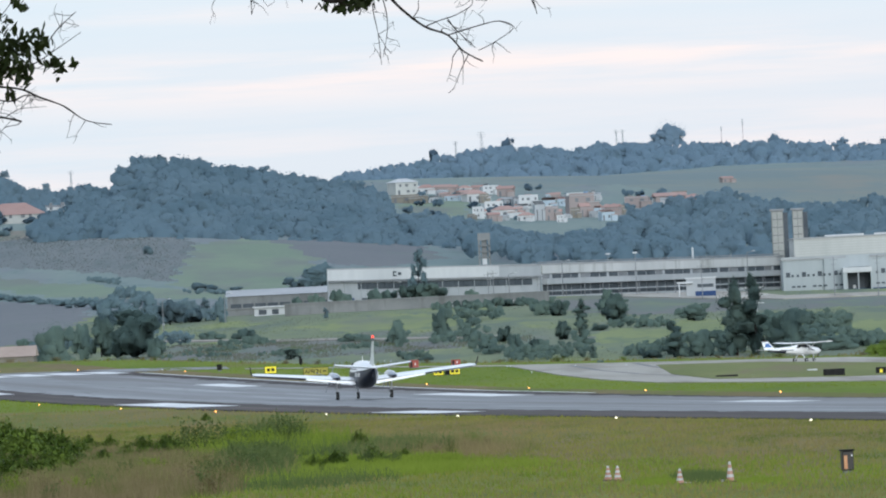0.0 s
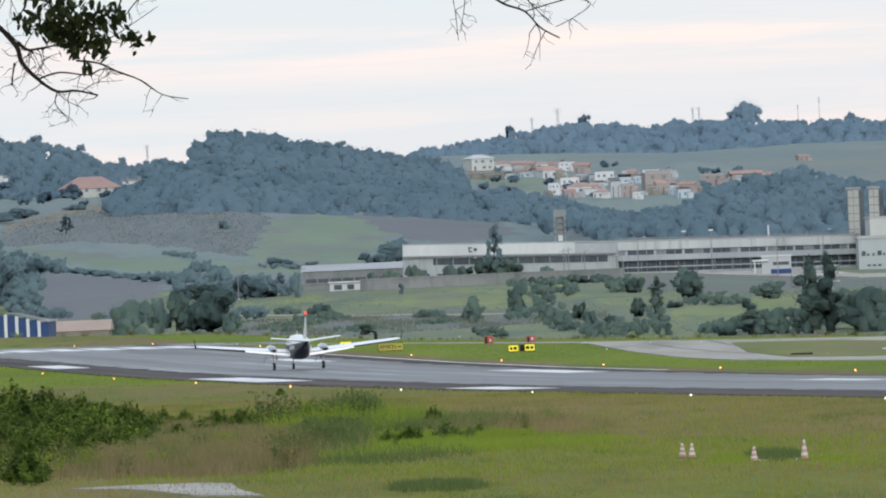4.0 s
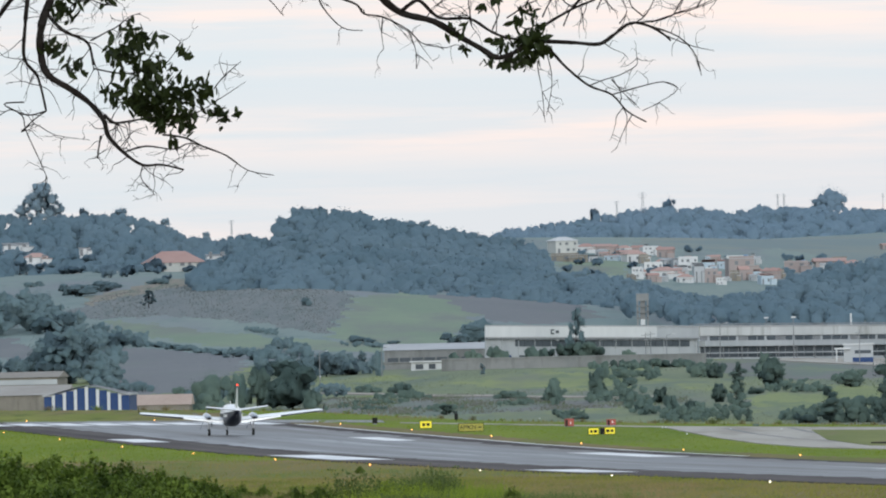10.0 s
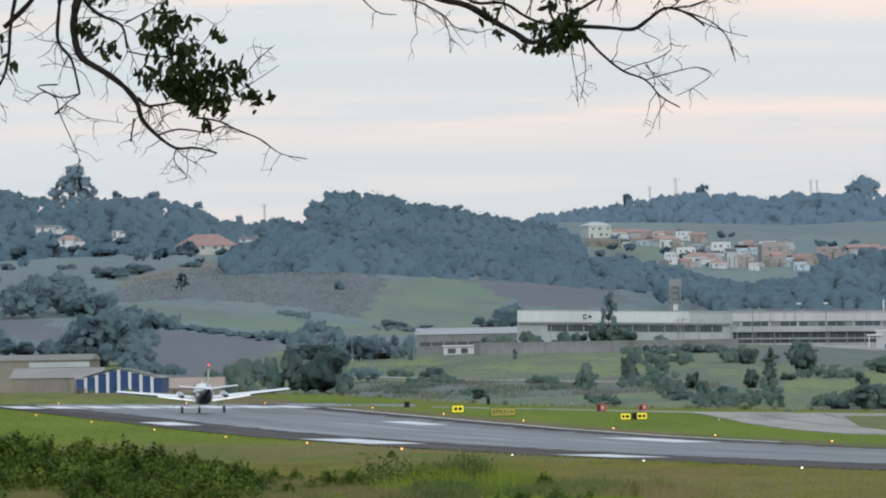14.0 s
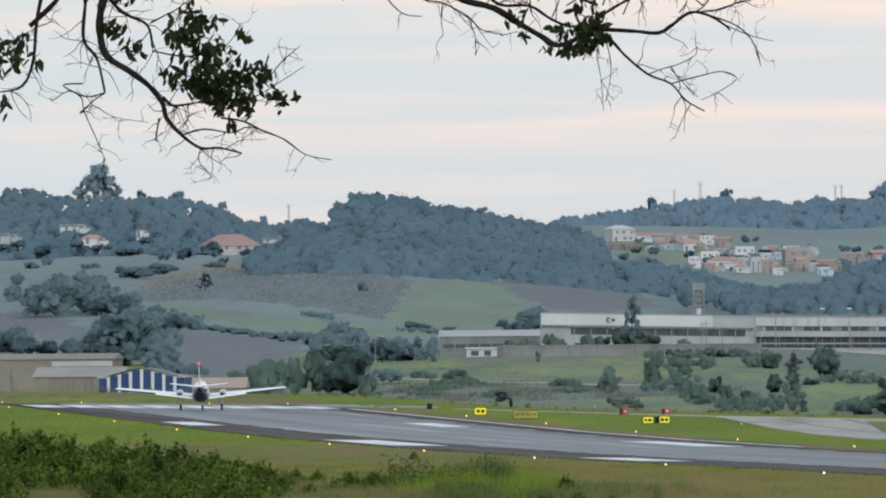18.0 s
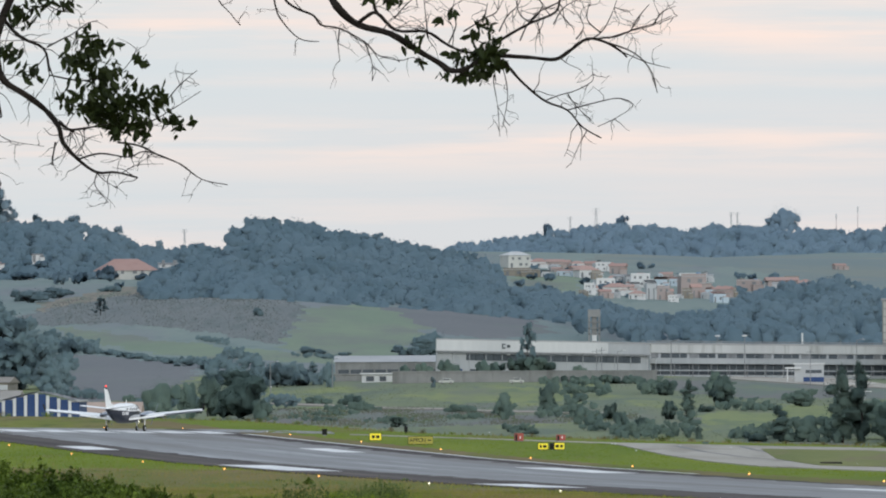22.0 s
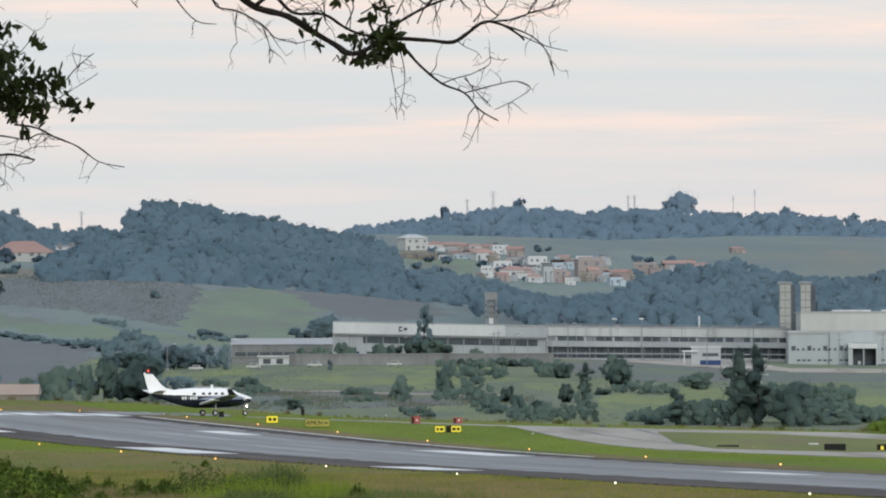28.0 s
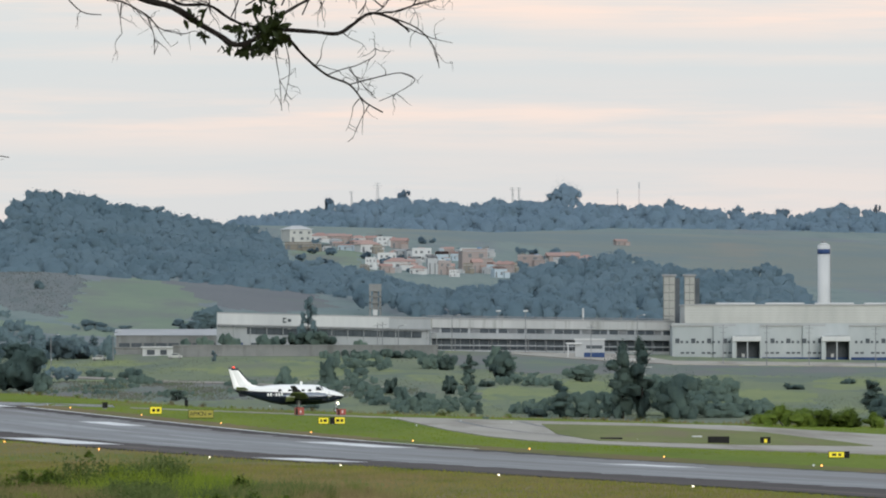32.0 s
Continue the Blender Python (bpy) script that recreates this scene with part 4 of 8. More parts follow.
        bmesh.ops.transform(bm, verts=bm.verts, matrix=Matrix.Translation((0, 0, 1.2)) @ Matrix.Rotation(radians(a), 4, "X"))
        part("propeller_blade", bm, BLACK, ob)
    part("beacon", rod((-4.9, 0, 2.54), (-4.9, 0, 2.64), .05), RED, ob)
    for o in ob.children_recursive:
        o.data.transform(Matrix.Scale(.8, 4))
    return ob


PLANE = twin()
LIGHT_PLANE = high_wing()
# seconds, place, and heading in degrees to the right of straight ahead
PLANE_ROWS = [
    (0, -13.95, 835.07, -8),
    (1, -17.25, 856.32, -8),
    (2, -20.39, 876.48, -8),
    (3, -23.51, 896.44, -8),
    (5.5, -30.35, 943.54, -8),
    (7, -34.64, 972.53, -8),
    (9, -39.97, 1007.43, -8),
    (11, -44.64, 1038.38, -8),
    (13, -48.56, 1064.79, -8),
    (14.5, -50.76, 1079.63, -8),
    (17, -53.21, 1097.06, -4),
    (18, -53.62, 1101.34, -1),
    (19, -53.97, 1108.16, 2),
    (20, -54.32, 1126, 6),
    (21, -53.81, 1138, 10),
    (22, -53.1, 1150, 15),
    (22.5, -52.37, 1155, 18.5),
    (23.5, -50.59, 1161, 23.5),
    (24, -49.41, 1162, 27),
    (25, -46.42, 1161, 35),
    (26, -43.12, 1158, 46),
    (26.5, -41.33, 1157, 53),
    (28.5, -32.38, 1154, 74),
    (29, -29.95, 1153, 78),
    (30, -24.97, 1151, 84),
    (31, -19.69, 1148, 87),
    (32, -14.28, 1145, 88),
]


# ---- factory, sheds, masts and houses behind the airfield ----
def shell(name, a, b, deep, z0, z1, wall, roof, label, category, group="", pitch=0.0, fall=0.0):
    """A building from the ends a, b of its front in plan; x runs along the front, y goes in."""
    ax, ay = a
    bx, by = b
    w = math.hypot(bx - ax, by - ay)
    ob = thing(name, (ax, ay, z0), math.degrees(math.atan2(by - ay, bx - ax)), label, category, group)
    if fall:
        ob.matrix_basis = pose(ax, ay, z0, 0, 0, math.degrees(math.atan2(by - ay, bx - ax))) @ pose(0, 0, 0, 0, math.degrees(fall / w), 0)
    h = z1 - z0
    ang = math.atan2(by - ay, bx - ax)
    kx, ky = deep * math.sin(ang), deep * math.cos(ang)
    part("wall", slab([(0, 0), (w, 0), (w + kx, ky), (kx, ky)], -1.5, h), wall, ob)
    if pitch:
        bm = bmesh.new()
        v = [bm.verts.new(q) for q in ((-.3, -.3, h), (w + .3, -.3, h), (w + .3, deep + .3, h), (-.3, deep + .3, h), (-.3, deep / 2, h + pitch), (w + .3, deep / 2, h + pitch))]
        for f in ((0, 1, 5, 4), (2, 3, 4, 5), (0, 4, 3), (1, 2, 5), (3, 2, 1, 0)):
            bm.faces.new([v[i] for i in f])
        part("roof", bm, roof, ob)
    else:
        part("roof", slab([(-.2, -.2), (w + .2, -.2), (w + kx + .2, ky + .2), (kx - .2, ky + .2)], h, h + .25), roof, ob)
    return ob, w, h


LONG_A = shell("factory_hall", (-40.88, 2100), (-2.5, 2150), 40, 4.0, 11.08, GREYWALL, ROOFGREY, "long low pale factory hall with a white fascia", "factory", "", 0, .85)
ob, w, h = LONG_A
part("fascia", block(0, w * .80, -.25, -.01, h - 1.95, h), WHITE, ob, "white upper fascia")
part("fascia", block(w * .80 + .05, w, -.22, -.01, h - 2.0, h - .1), GREYWALL, ob, "grey upper fascia")
for i in range(20):
    part("window_band", block(w * (.14 + i * .041), w * (.14 + i * .041) + w * .0395, -.12, .02, h - 3.6, h - 2.45), DARKWALL, ob)
part("plinth_wall", block(.05, w, -.09, -.02, -1, h - 3.9), GREYWALL, ob, "grey lower wall")
for i in range(14):
    part("pilaster", block(w * i / 13.2, w * i / 13.2 + .16, -.16, -.01, 0, h - 2.0), GREYWALL, ob)
part("canopy", block(0, w, -.7, -.26, h - 2.3, h - 2.14), STEEL, ob)
for i in range(10):
    part("loading_bay", block(w * (.06 + i * .093), w * (.06 + i * .093) + w * .06, -.10, .02, .2, 1.9), DARKWALL if i % 3 else BLUE, ob)
LONG_B = shell("factory_hall", (-2.3, 2152), (44.15, 2240), 40, 3.6, 10.25, GREYWALL, ROOFGREY, "long grey factory hall with dark window bands", "factory", "", 0, .5)
ob, w, h = LONG_B
part("fascia", block(0, w, -.35, -.01, h - 1.65, h - .1), PALEWALL, ob, "pale stained upper fascia")
part("middle_band", block(0, w, -1.3, -.02, h - 3.65, h - 2.65), GREYWALL, ob, "pale grey middle band")
part("roof_pipe", rod((0, .6, h + .5), (w, .6, h + .5), .09, .09, 6), STEEL, ob)
for i in range(14):
    part("pipe_stand", block(w * (.02 + i * .07), w * (.02 + i * .07) + .1, .55, .65, h + .2, h + .5), STEEL, ob)
for i in range(26):
    x0 = w * (.006 + i * .0382)
    part("upper_opening", block(x0, x0 + w * (.034 if i % 3 else .026), -.1, .02, h - 2.55, h - 1.75), DARKWALL if i % 4 else STEEL, ob)
    part("lower_opening", block(x0, x0 + w * .034, -.12, .02, h - 5.7, h - 3.75), DARKWALL, ob)
for i in range(14):
    part("post", block(w * i / 13.5, w * i / 13.5 + .16, -1.28, -1.1, -1, h - 3.66), STEEL, ob)
part("lower_rail", block(0, w, -1.25, -1.12, h - 5.0, h - 4.8), GREYWALL, ob)
part("lower_wall", block(0, w, -1.2, -.3, -1, .9), GREYWALL, ob)
# plain emblem on the fascia, then low sheds and a wall
hall_a = LONG_A[0]
for x0, x1, z0, z1 in ((18.9, 19.2, .55, 1.45), (19.2, 19.9, 1.2, 1.45), (19.2, 19.9, .55, .8), (20.4, 21.3, .75, 1.25)):
    part("emblem_bar", block(x0, x1, -.30, -.255, LONG_A[2] - 1.95 + z0, LONG_A[2] - 1.95 + z1), DARKWALL, hall_a)
ob, w, h = shell("boundary_wall", (-48.22, 2078), (-0.91, 2078), .3, 3.0, 5.19, CONC_WALL, CONC_WALL, "long weathered concrete wall before the works", "wall")
for i in range(24):
    part("pier", block(w * i / 24, w * i / 24 + .35, -.12, -.005, -1, h + .1), CONC_WALL, ob)
ob, w, h = shell("long_shed", (-61.27, 2180), (-42.54, 2180), 14, 3.4, 7.12, CONC_WALL, ROOFGREY, "low grey shed with a pale sheet roof", "shed", "", 1.2)
for i in range(8):
    part("bay", block(.6 + i * 2.3, 2.6 + i * 2.3, -.1, .02, .2, 2.3), DARKWALL, ob)
ob, w, h = shell("boundary_wall", (-62.16, 2120), (-41.37, 2120), .25, 3.0, 4.74, CONC_WALL, CONC_WALL, "long plain concrete boundary wall", "wall")
ob, w, h = shell("guard_hut", (-54.23, 2100), (-48.42, 2100), 4, 3.13, 4.87, WHITE, WHITE, "small white hut with a flat roof", "hut")
part("opening", block(.8, 2.2, -.06, .02, .5, 1.4), DARKWALL, ob)
part("opening", block(3.2, 4.4, -.06, .02, .5, 1.4), DARKWALL, ob)
part("eave", block(-.3, w + .3, -.5, -.21, h, h + .22), WHITE, ob)
# the office block and hall at the end of the works
hall, w, h = shell("factory_hall", (46.33, 2230), (105.65, 2230), 45, 2.0, 12.87, CREAM, ROOFGREY, "tall windowless cream factory hall", "factory")
for i in range(6):
    part("roof_ridge", block(6 + i * 9.5, 13.5 + i * 9.5, 2, 5, h + .24, h + .55, .08), WHITE, hall)
for i in range(9):
    part("cladding_rib", block(.1, w - .1, -.05, -.005, 6.2 + i * .5, 6.26 + i * .5), WHITE, hall)
office, w, h = shell("office_block", (42.97, 2180), (103.29, 2180), 22, 2.04, 8.82, OFFICE, ROOFGREY, "two-storey grey office block with white entrance canopies", "office building")
px = 0.11
for u in (1300, 1452, 1604):
    x0 = (u - 1190) * px
    # flush dark panel stands for the shade of a recess
    part("entrance_recess", block(x0, x0 + 38 * px, -.05, .03, .1, 36 * px), DARKWALL, office)
    part("entrance_canopy", block(x0 - 9 * px, x0 + 40 * px, -4.4, -.05, 36 * px, 45 * px, .08), WHITE, office, "white boxy canopy")
    part("entrance_wall", block(x0 - 40 * px, x0 - 2 * px, -.55, -.01, -1, 62 * px), OFFICE, office)
    part("upper_block", block(x0 - 2 * px, x0 + 38 * px, -.5, -.01, 46 * px, 66 * px), OFFICE, office)
    # side walls added, and the canopy deepened, to shade the entrance
    part("side_wall", block(x0 + 38.1 * px, x0 + 41 * px, -4.2, -.01, -1, 36 * px), OFFICE, office)
    part("side_wall", block(x0 - 9 * px, x0 - 2.1 * px, -4.2, -.56, -1, 36 * px), OFFICE, office)
    part("recess_plinth", block(x0 - 2 * px, x0 + 38 * px, -.16, -.055, -.4, 8 * px), BLUE, office, "blue painted plinth")
    part("door", block(x0 + 8 * px, x0 + 13 * px, -.12, -.051, .1, 15 * px), WHITE, office)
    part("column", block(x0 + 16 * px, x0 + 18 * px, -4.2, -3.9, -.5, 36 * px), GREYWALL, office)
for u in range(1195, 1750, 9):
    k = (u - 1300) % 152
    if not (-12 < k < 42 or k > 140):
        x0 = (u - 1190) * px
        big = (u // 9) % 3 == 0
        part("window", block(x0, x0 + (7 if big else 4) * px, -.06 if not 108 < k < 152 else -.61, .02, 33 * px, (41 if big else 37) * px), DARKWALL, office)
        if (u // 9) % 4:
            part("window", block(x0, x0 + 6 * px, -.06 if not 108 < k < 152 else -.61, .02, 15 * px, 18 * px), DARKWALL, office)
part("blue_plinth", block(0, w, -.62, -.05, -.4, 9 * px), BLUE, office, "blue painted plinth")
part("parapet", block(-.2, w + .2, -.25, .1, h + .24, h + .6), GREYWALL, office)
# pair of silo towers
PANEL = mat("weathered_panel", (.31, .315, .29), .8, (.40, .40, .37), .2)
for u, wid, m in ((1174, 21, PANEL), (1211, 19, PANEL)):
    ob = thing("silo_tower", (43.35, 2290, 2.0) if u < 1200 else (47.47, 2290, 2.0), 0, "tall panelled concrete tower beside the works", "tower", "silo towers")
    top = 18.82 - 2.0
    wd = wid * 2290 / 20600
    part("shaft", block(0, wd, 0, 2.4, -1, top), CONC_WALL, ob)
    for i in range(8):
        for x0 in (.12, wd / 2 + .05):
            part("panel", block(x0, x0 + wd / 2 - .17, -.09, .01, top * (.26 + i * .092), top * (.26 + i * .092) + top * .083), m, ob)
    part("cap", block(-.25, wd + .25, -.25, 2.6, top, top + .35), STEEL, ob)
    # dark block filling the gap to the right of the shaft
    part("side_screen", block(wd + .02, wd + .9, .3, 2.2, -1, top - .4), DARKWALL, ob)
# the round white tank
ob = thing("water_tank", (75.25, 2300, 2.0), 0, "tall round white water tank with a blue band", "water tank")
top = 25.01 - 2.0
part("shell", rod((0, 0, -1), (0, 0, top), 1.25, 1.22, 28), WHITE, ob, shade=True)
part("blue_band", rod((0, 0, top - 1.8), (0, 0, top - .8), 1.255, 1.255, 28), BLUE, ob, "blue painted band", True)
part("dome", rod((0, 0, top), (0, 0, top + .4), 1.22, .5, 28), WHITE, ob, shade=True)
part("rail", rod((0, 0, top + .4), (0, 0, top + .75), .5, .5, 10), STEEL, ob)
part("ladder", block(1.22, 1.42, -.2, .2, 0, top), STEEL, ob)
# concrete header tower
ob = thing("header_tower", (-14.91, 2560, 8.0), 0, "concrete water tower on open legs", "tower")
q = 2560 / 20600
part("drum", block(-11 * q, 11 * q, -1.3, 1.3, 16.89 - 8, 18.51 - 8), CONC_WALL, ob)
for sx in (-9, 9):
    for sy in (-1, 1):
        part("leg", block(sx * q - .2, sx * q + .2, sy - .2, sy + .2, -1, 16.89 - 8), CONC_WALL, ob)
for v in (5.0, 6.3, 7.6):
    part("platform", block(-11 * q, 11 * q, -1.2, 1.2, v, v + .25), CONC_WALL, ob)
part("stair_block", block(-.55, .55, -.5, .5, -1, 8.9), CONC_WALL, ob)
part("white_tank", block(-.5, .5, -.95, -.505, 3.6, 4.9), WHITE, ob)
ob, w, h = shell("gate_house", (23.97, 2110), (29.29, 2110), 4, 3.01, 6.29, GREYWALL, WHITE, "small grey gate house with a pale canopy", "gate house")
part("blue_plinth", block(1.6, w, -.08, .02, 0, 1.0), BLUE, ob)
part("window_band", block(2, w - .4, -.05, .02, 1.7, 2.3), DARKWALL, ob)
part("canopy", block(-1.7, 1.2, -.8, 1.5, 2.5, 2.8), WHITE, ob)
part("canopy_post", block(-1.4, -1.2, -.6, -.4, -.5, 2.5), WHITE, ob)
pave("dirt_track", ((-64.62, 1918), (-42.81, 1822), (-26.64, 1776), (-7.14, 1752), (-7.08, 1736), (-26.37, 1758), (-42.34, 1802), (-63.74, 1892)), .12, mat("track_soil", (.24, .22, .19), .9, (.32, .29, .25), .05), "pale dirt track along the slope", "track")
pave("service_road", ((13.02, 2216), (22.8, 2174), (23.78, 2268), (33.87, 2208), (41.11, 2086), (100.25, 2116), (97.03, 2048), (40.09, 2034), (27.81, 2076), (12.51, 2130)), .15, CONCRETE, "pale service road before the works", "road")


def pole(x, y, h, head, label):
    ob = thing("lamp_post", (x, y, gz(x, y)), 0, label, "lamp post", "lamp posts at the works")
    part("shaft", rod((0, 0, -1), (0, 0, h), .09, .06), STEEL, ob)
    if head == "mast":
        part("sleeve", rod((0, 0, -.5), (0, 0, h), .24, .20), WHITE, ob)
    if head == "lamp":
        part("head", block(-.45, .45, -.3, .3, h, h + .28, .05), WHITE, ob)
    elif head == "dot":
        part("head", block(-.2, .2, -.2, .2, h, h + .3, .06), WHITE, ob)
    elif head == "cross":
        part("crossarm", block(-.8, .8, -.05, .05, h - .55, h - .46), STEEL, ob)
        part("crossarm", block(-.5, .5, -.05, .05, h - 1.4, h - 1.32), STEEL, ob)
    elif head == "arm":
        part("arm", rod((0, 0, h), (1.1, 0, h + .25), .05), STEEL, ob)
        part("head", block(1.0, 1.5, -.12, .12, h + .2, h + .32), WHITE, ob)


for x, y, h, k in (
    (10.48, 2202, 7.48, 'lamp'),
    (15.38, 2170, 7.69, 'lamp'),
    (29.3, 2434, 7.8, 'mast'),
    (35.6, 2132, 7.66, 'arm'),
    (26.25, 2064, 6.51, 'cross'),
    (49.21, 2044, 7.04, 'cross'),
    (56.58, 2034, 7.11, 'cross'),
    (64.3, 2044, 7.14, 'cross'),
    (75.86, 2040, 7.13, 'cross'),
    (-11.88, 2110, 5.53, 'cross'),
    (-10.96, 2110, 5.74, 'cross'),
    (1.67, 2148, 6.46, 'arm'),
    (-2.49, 2140, 3.84, 'cross'),
    (-8.15, 2124, 4.74, 'arm'),
    (-17.01, 2136, 4.35, 'arm'),
    (-58.23, 2054, 4.99, 'arm'),
    (-67.78, 2012, 5.37, 'arm'),
    (-29.17, 2116, 4.11, 'arm'),
):
    pole(x, y, h, k, "tall white mast by the works" if k == "mast" else "slim lamp post by the works" if k != "cross" else "timber power pole with crossarms")

for x, y, z in ((-70.14, 2120, 5.78), (-68.06, 2120, 6.64), (-66.54, 2120, 5.67), (-60.14, 2120, 6.41), (-69.35, 2060, 2.64)):
    pole(x, y, z - gz(x, y), "dot", "slim lamp post by the works")


def passing_car():
    ob = thing("passing_car", (0, 0, 0), 0, "small white car on the road before the works wall", "car", "passing cars")
    body = part("body", block(-1.85, 1.85, -.80, .80, .30, .88, .12), CREAM, ob)
    part("bumper", block(1.8, 1.9, -.7, .7, .32, .5), BLACK, body)
    part("cabin", block(-1.1, .9, -.70, .70, .88, 1.40, .16), CREAM, ob)
    part("windscreen", block(.88, .93, -.56, .56, .95, 1.32), DARKWALL, ob)
    for sy in (-1, 1):
        part("side_window", block(-.85, .7, sy * .705 - .01, sy * .705 + .01, .98, 1.3), DARKWALL, ob)
        for wx in (-1.15, 1.15):
            wheel(ob, wx, sy * .72, .30, .2)
    for c in ob.children:
        c.location, c.scale = c.location * .7, c.scale * .7
    return ob


CARS = [passing_car() for i in range(4)]


# hangars at the far left
TANROOF = mat("tan_sheet_roof", (.20, .175, .145), .7, (.26, .235, .20), .15, (1, 1, 1), .2, 10)
SHED_ROOF = mat("weathered_sheet_roof", (.27, .245, .215), .7, (.35, .325, .29), .15, (1, 1, 1), .2, 10)
ob, w, h = shell("striped_hangar", (-86.2, 1500), (-75.2, 1500), 20, -3.0, 1.99, BLUE, ROOFGREY, "hangar with blue and white striped doors and a curved gable", "hangar")
n = 15
at_x = 0.0
for i in range(n):
    wide = w * (.0905 if i % 2 == 0 else .0395)
    x0, x1 = at_x, at_x + wide
    at_x = x1
    rise = (1 - abs((x0 + x1) / w - 1)) * 1.35
    part("door_panel", block(x0 + .02, x1 - .02, -.22, -.02, 0, h - .15 + rise), BLUE if i % 2 == 0 else WHITE, ob)
bm = bmesh.new()
sec = [(w * j / 10, h + (1 - abs(j / 10 * 2 - 1) ** 1.3) * 1.35) for j in range(11)]
for y0 in (-.5, 20):
    for x, z in sec:
        bm.verts.new((x, y0, z))
bm.verts.ensure_lookup_table()
for j in range(10):
    bm.faces.new((bm.verts[j], bm.verts[j + 1], bm.verts[12 + j], bm.verts[11 + j]))
bmesh.ops.solidify(bm, geom=bm.faces[:], thickness=.15)
part("curved_roof", bm, ROOFGREY, ob)
ob, w, h = shell("hangar", (-97.09, 1540), (-85.65, 1540), 22, -3.0, 2.11, BEIGE, SHED_ROOF, "low beige hangar with a pale sheet roof", "hangar", "", 1.3)
for i in range(7):
    part("door_panel", block(.4 + i * 1.6, 1.9 + i * 1.6, -.1, -.01, 0, h - .6), BEIGE, ob)
ob, w, h = shell("warehouse", (-117.23, 1620), (-91.21, 1620), 26, -3.0, 4.35, BEIGE, TANROOF, "large beige warehouse with a shallow roof", "warehouse", "", .8)
part("side_bay", block(12, 17.5, -.3, -.01, 0, h - 1.2), BEIGE, ob)
part("ribbon", block(17.6, w, -.12, -.01, h - 1.0, h - .3), GREYWALL, ob)
part("dark_door", block(7.5, 9.5, -.15, -.01, 0, 4.5), BLUE, ob)
ob, w, h = shell("long_shed", (-78.44, 1560), (-70.18, 1560), 10, -3.0, 0.38, BEIGE, mat("rusty_roof", (.36, .27, .22), .8, (.44, .34, .28), .2), "low shed with a faded rust-brown roof", "shed", "", 1.4)


# houses on the hills
def house(w, h, roof, wall, shape, label, foot=-1.5, tank=False):
    """A small house, its front at -y: hip, gable, lean-to or flat roof, openings with frames, an odd annex."""
    ob = thing("house", label=label, category="house", group="hillside houses")
    d = w * .8
    part("wall", block(-w / 2, w / 2, -d / 2, d / 2, foot, h), wall, ob)
    bm = bmesh.new()
    if shape in ("hip", "gable"):
        o = .45
        top = w * (.2 if shape == "hip" else .16)
        ends = (-w * .2, w * .2) if shape == "hip" else (-w / 2 - o, w / 2 + o)
        v = [bm.verts.new(q) for q in ((-w / 2 - o, -d / 2 - o, h), (w / 2 + o, -d / 2 - o, h), (w / 2 + o, d / 2 + o, h), (-w / 2 - o, d / 2 + o, h), (ends[0], 0, h + top), (ends[1], 0, h + top))]
        for f in ((0, 1, 5, 4), (2, 3, 4, 5), (0, 4, 3), (1, 2, 5), (3, 2, 1, 0)):
            bm.faces.new([v[i] for i in f])
    elif shape == "lean":
        v = [bm.verts.new(q) for q in ((-w / 2 - .3, -d / 2 - .3, h), (w / 2 + .3, -d / 2 - .3, h), (w / 2 + .3, d / 2 + .3, h + w * .11), (-w / 2 - .3, d / 2 + .3, h + w * .11))]
        bm.faces.new(v)
        bmesh.ops.solidify(bm, geom=bm.faces[:], thickness=.2)
    else:
        box(bm, -w / 2 - .12, w / 2 + .12, -d / 2 - .12, d / 2 + .12, h, h + .18)
        part("parapet", block(-w / 2, w / 2, -d / 2, -d / 2 + .15, h + .18, h + .8), wall, ob)
    part("roof", bm, roof, ob)
    if tank:
        part("water_cistern", rod((w * .25, 0, h + .18), (w * .25, 0, h + 1.2), .75, .6, 12), mat("cistern_blue", (.12, .22, .36), .5, (.16, .28, .42), 1.0), ob, "blue plastic cistern on the roof")
    n = max(2, int(w / 2.6))
    for s in range(1 if h < 4.5 else 2):
        for i in range(n):
            x = -w / 2 + w * (i + .5) / n + (.35 if (i + s) % 2 else -.2)
            door = not i and not s
            part("door" if door else "window", block(x - .45, x + (.45 if not i % 2 else .75), -d / 2 - .06, -d / 2 + .05, (.0 if door else .95) + s * 2.7, 2.05 + s * 2.7), FARPANE, ob)
    if wall is not CREAM:
        part("annex", block(w * .22, w * .66, -d * .5 - 1.4, -d * .5 - .005, foot, h * .62), wall, ob)
        part("annex_roof", block(w * .2, w * .69, -d * .5 - 1.7, -d * .5 - .01, h * .62, h * .62 + .2), roof, ob)
    return ob


PALEBLUE = mat("pale_blue_wall", (.36, .44, .50), .8, (.44, .52, .57), .2)
PALEROOF = mat("pale_sheet_roof", (.46, .47, .47), .6, (.56, .56, .55), .2)
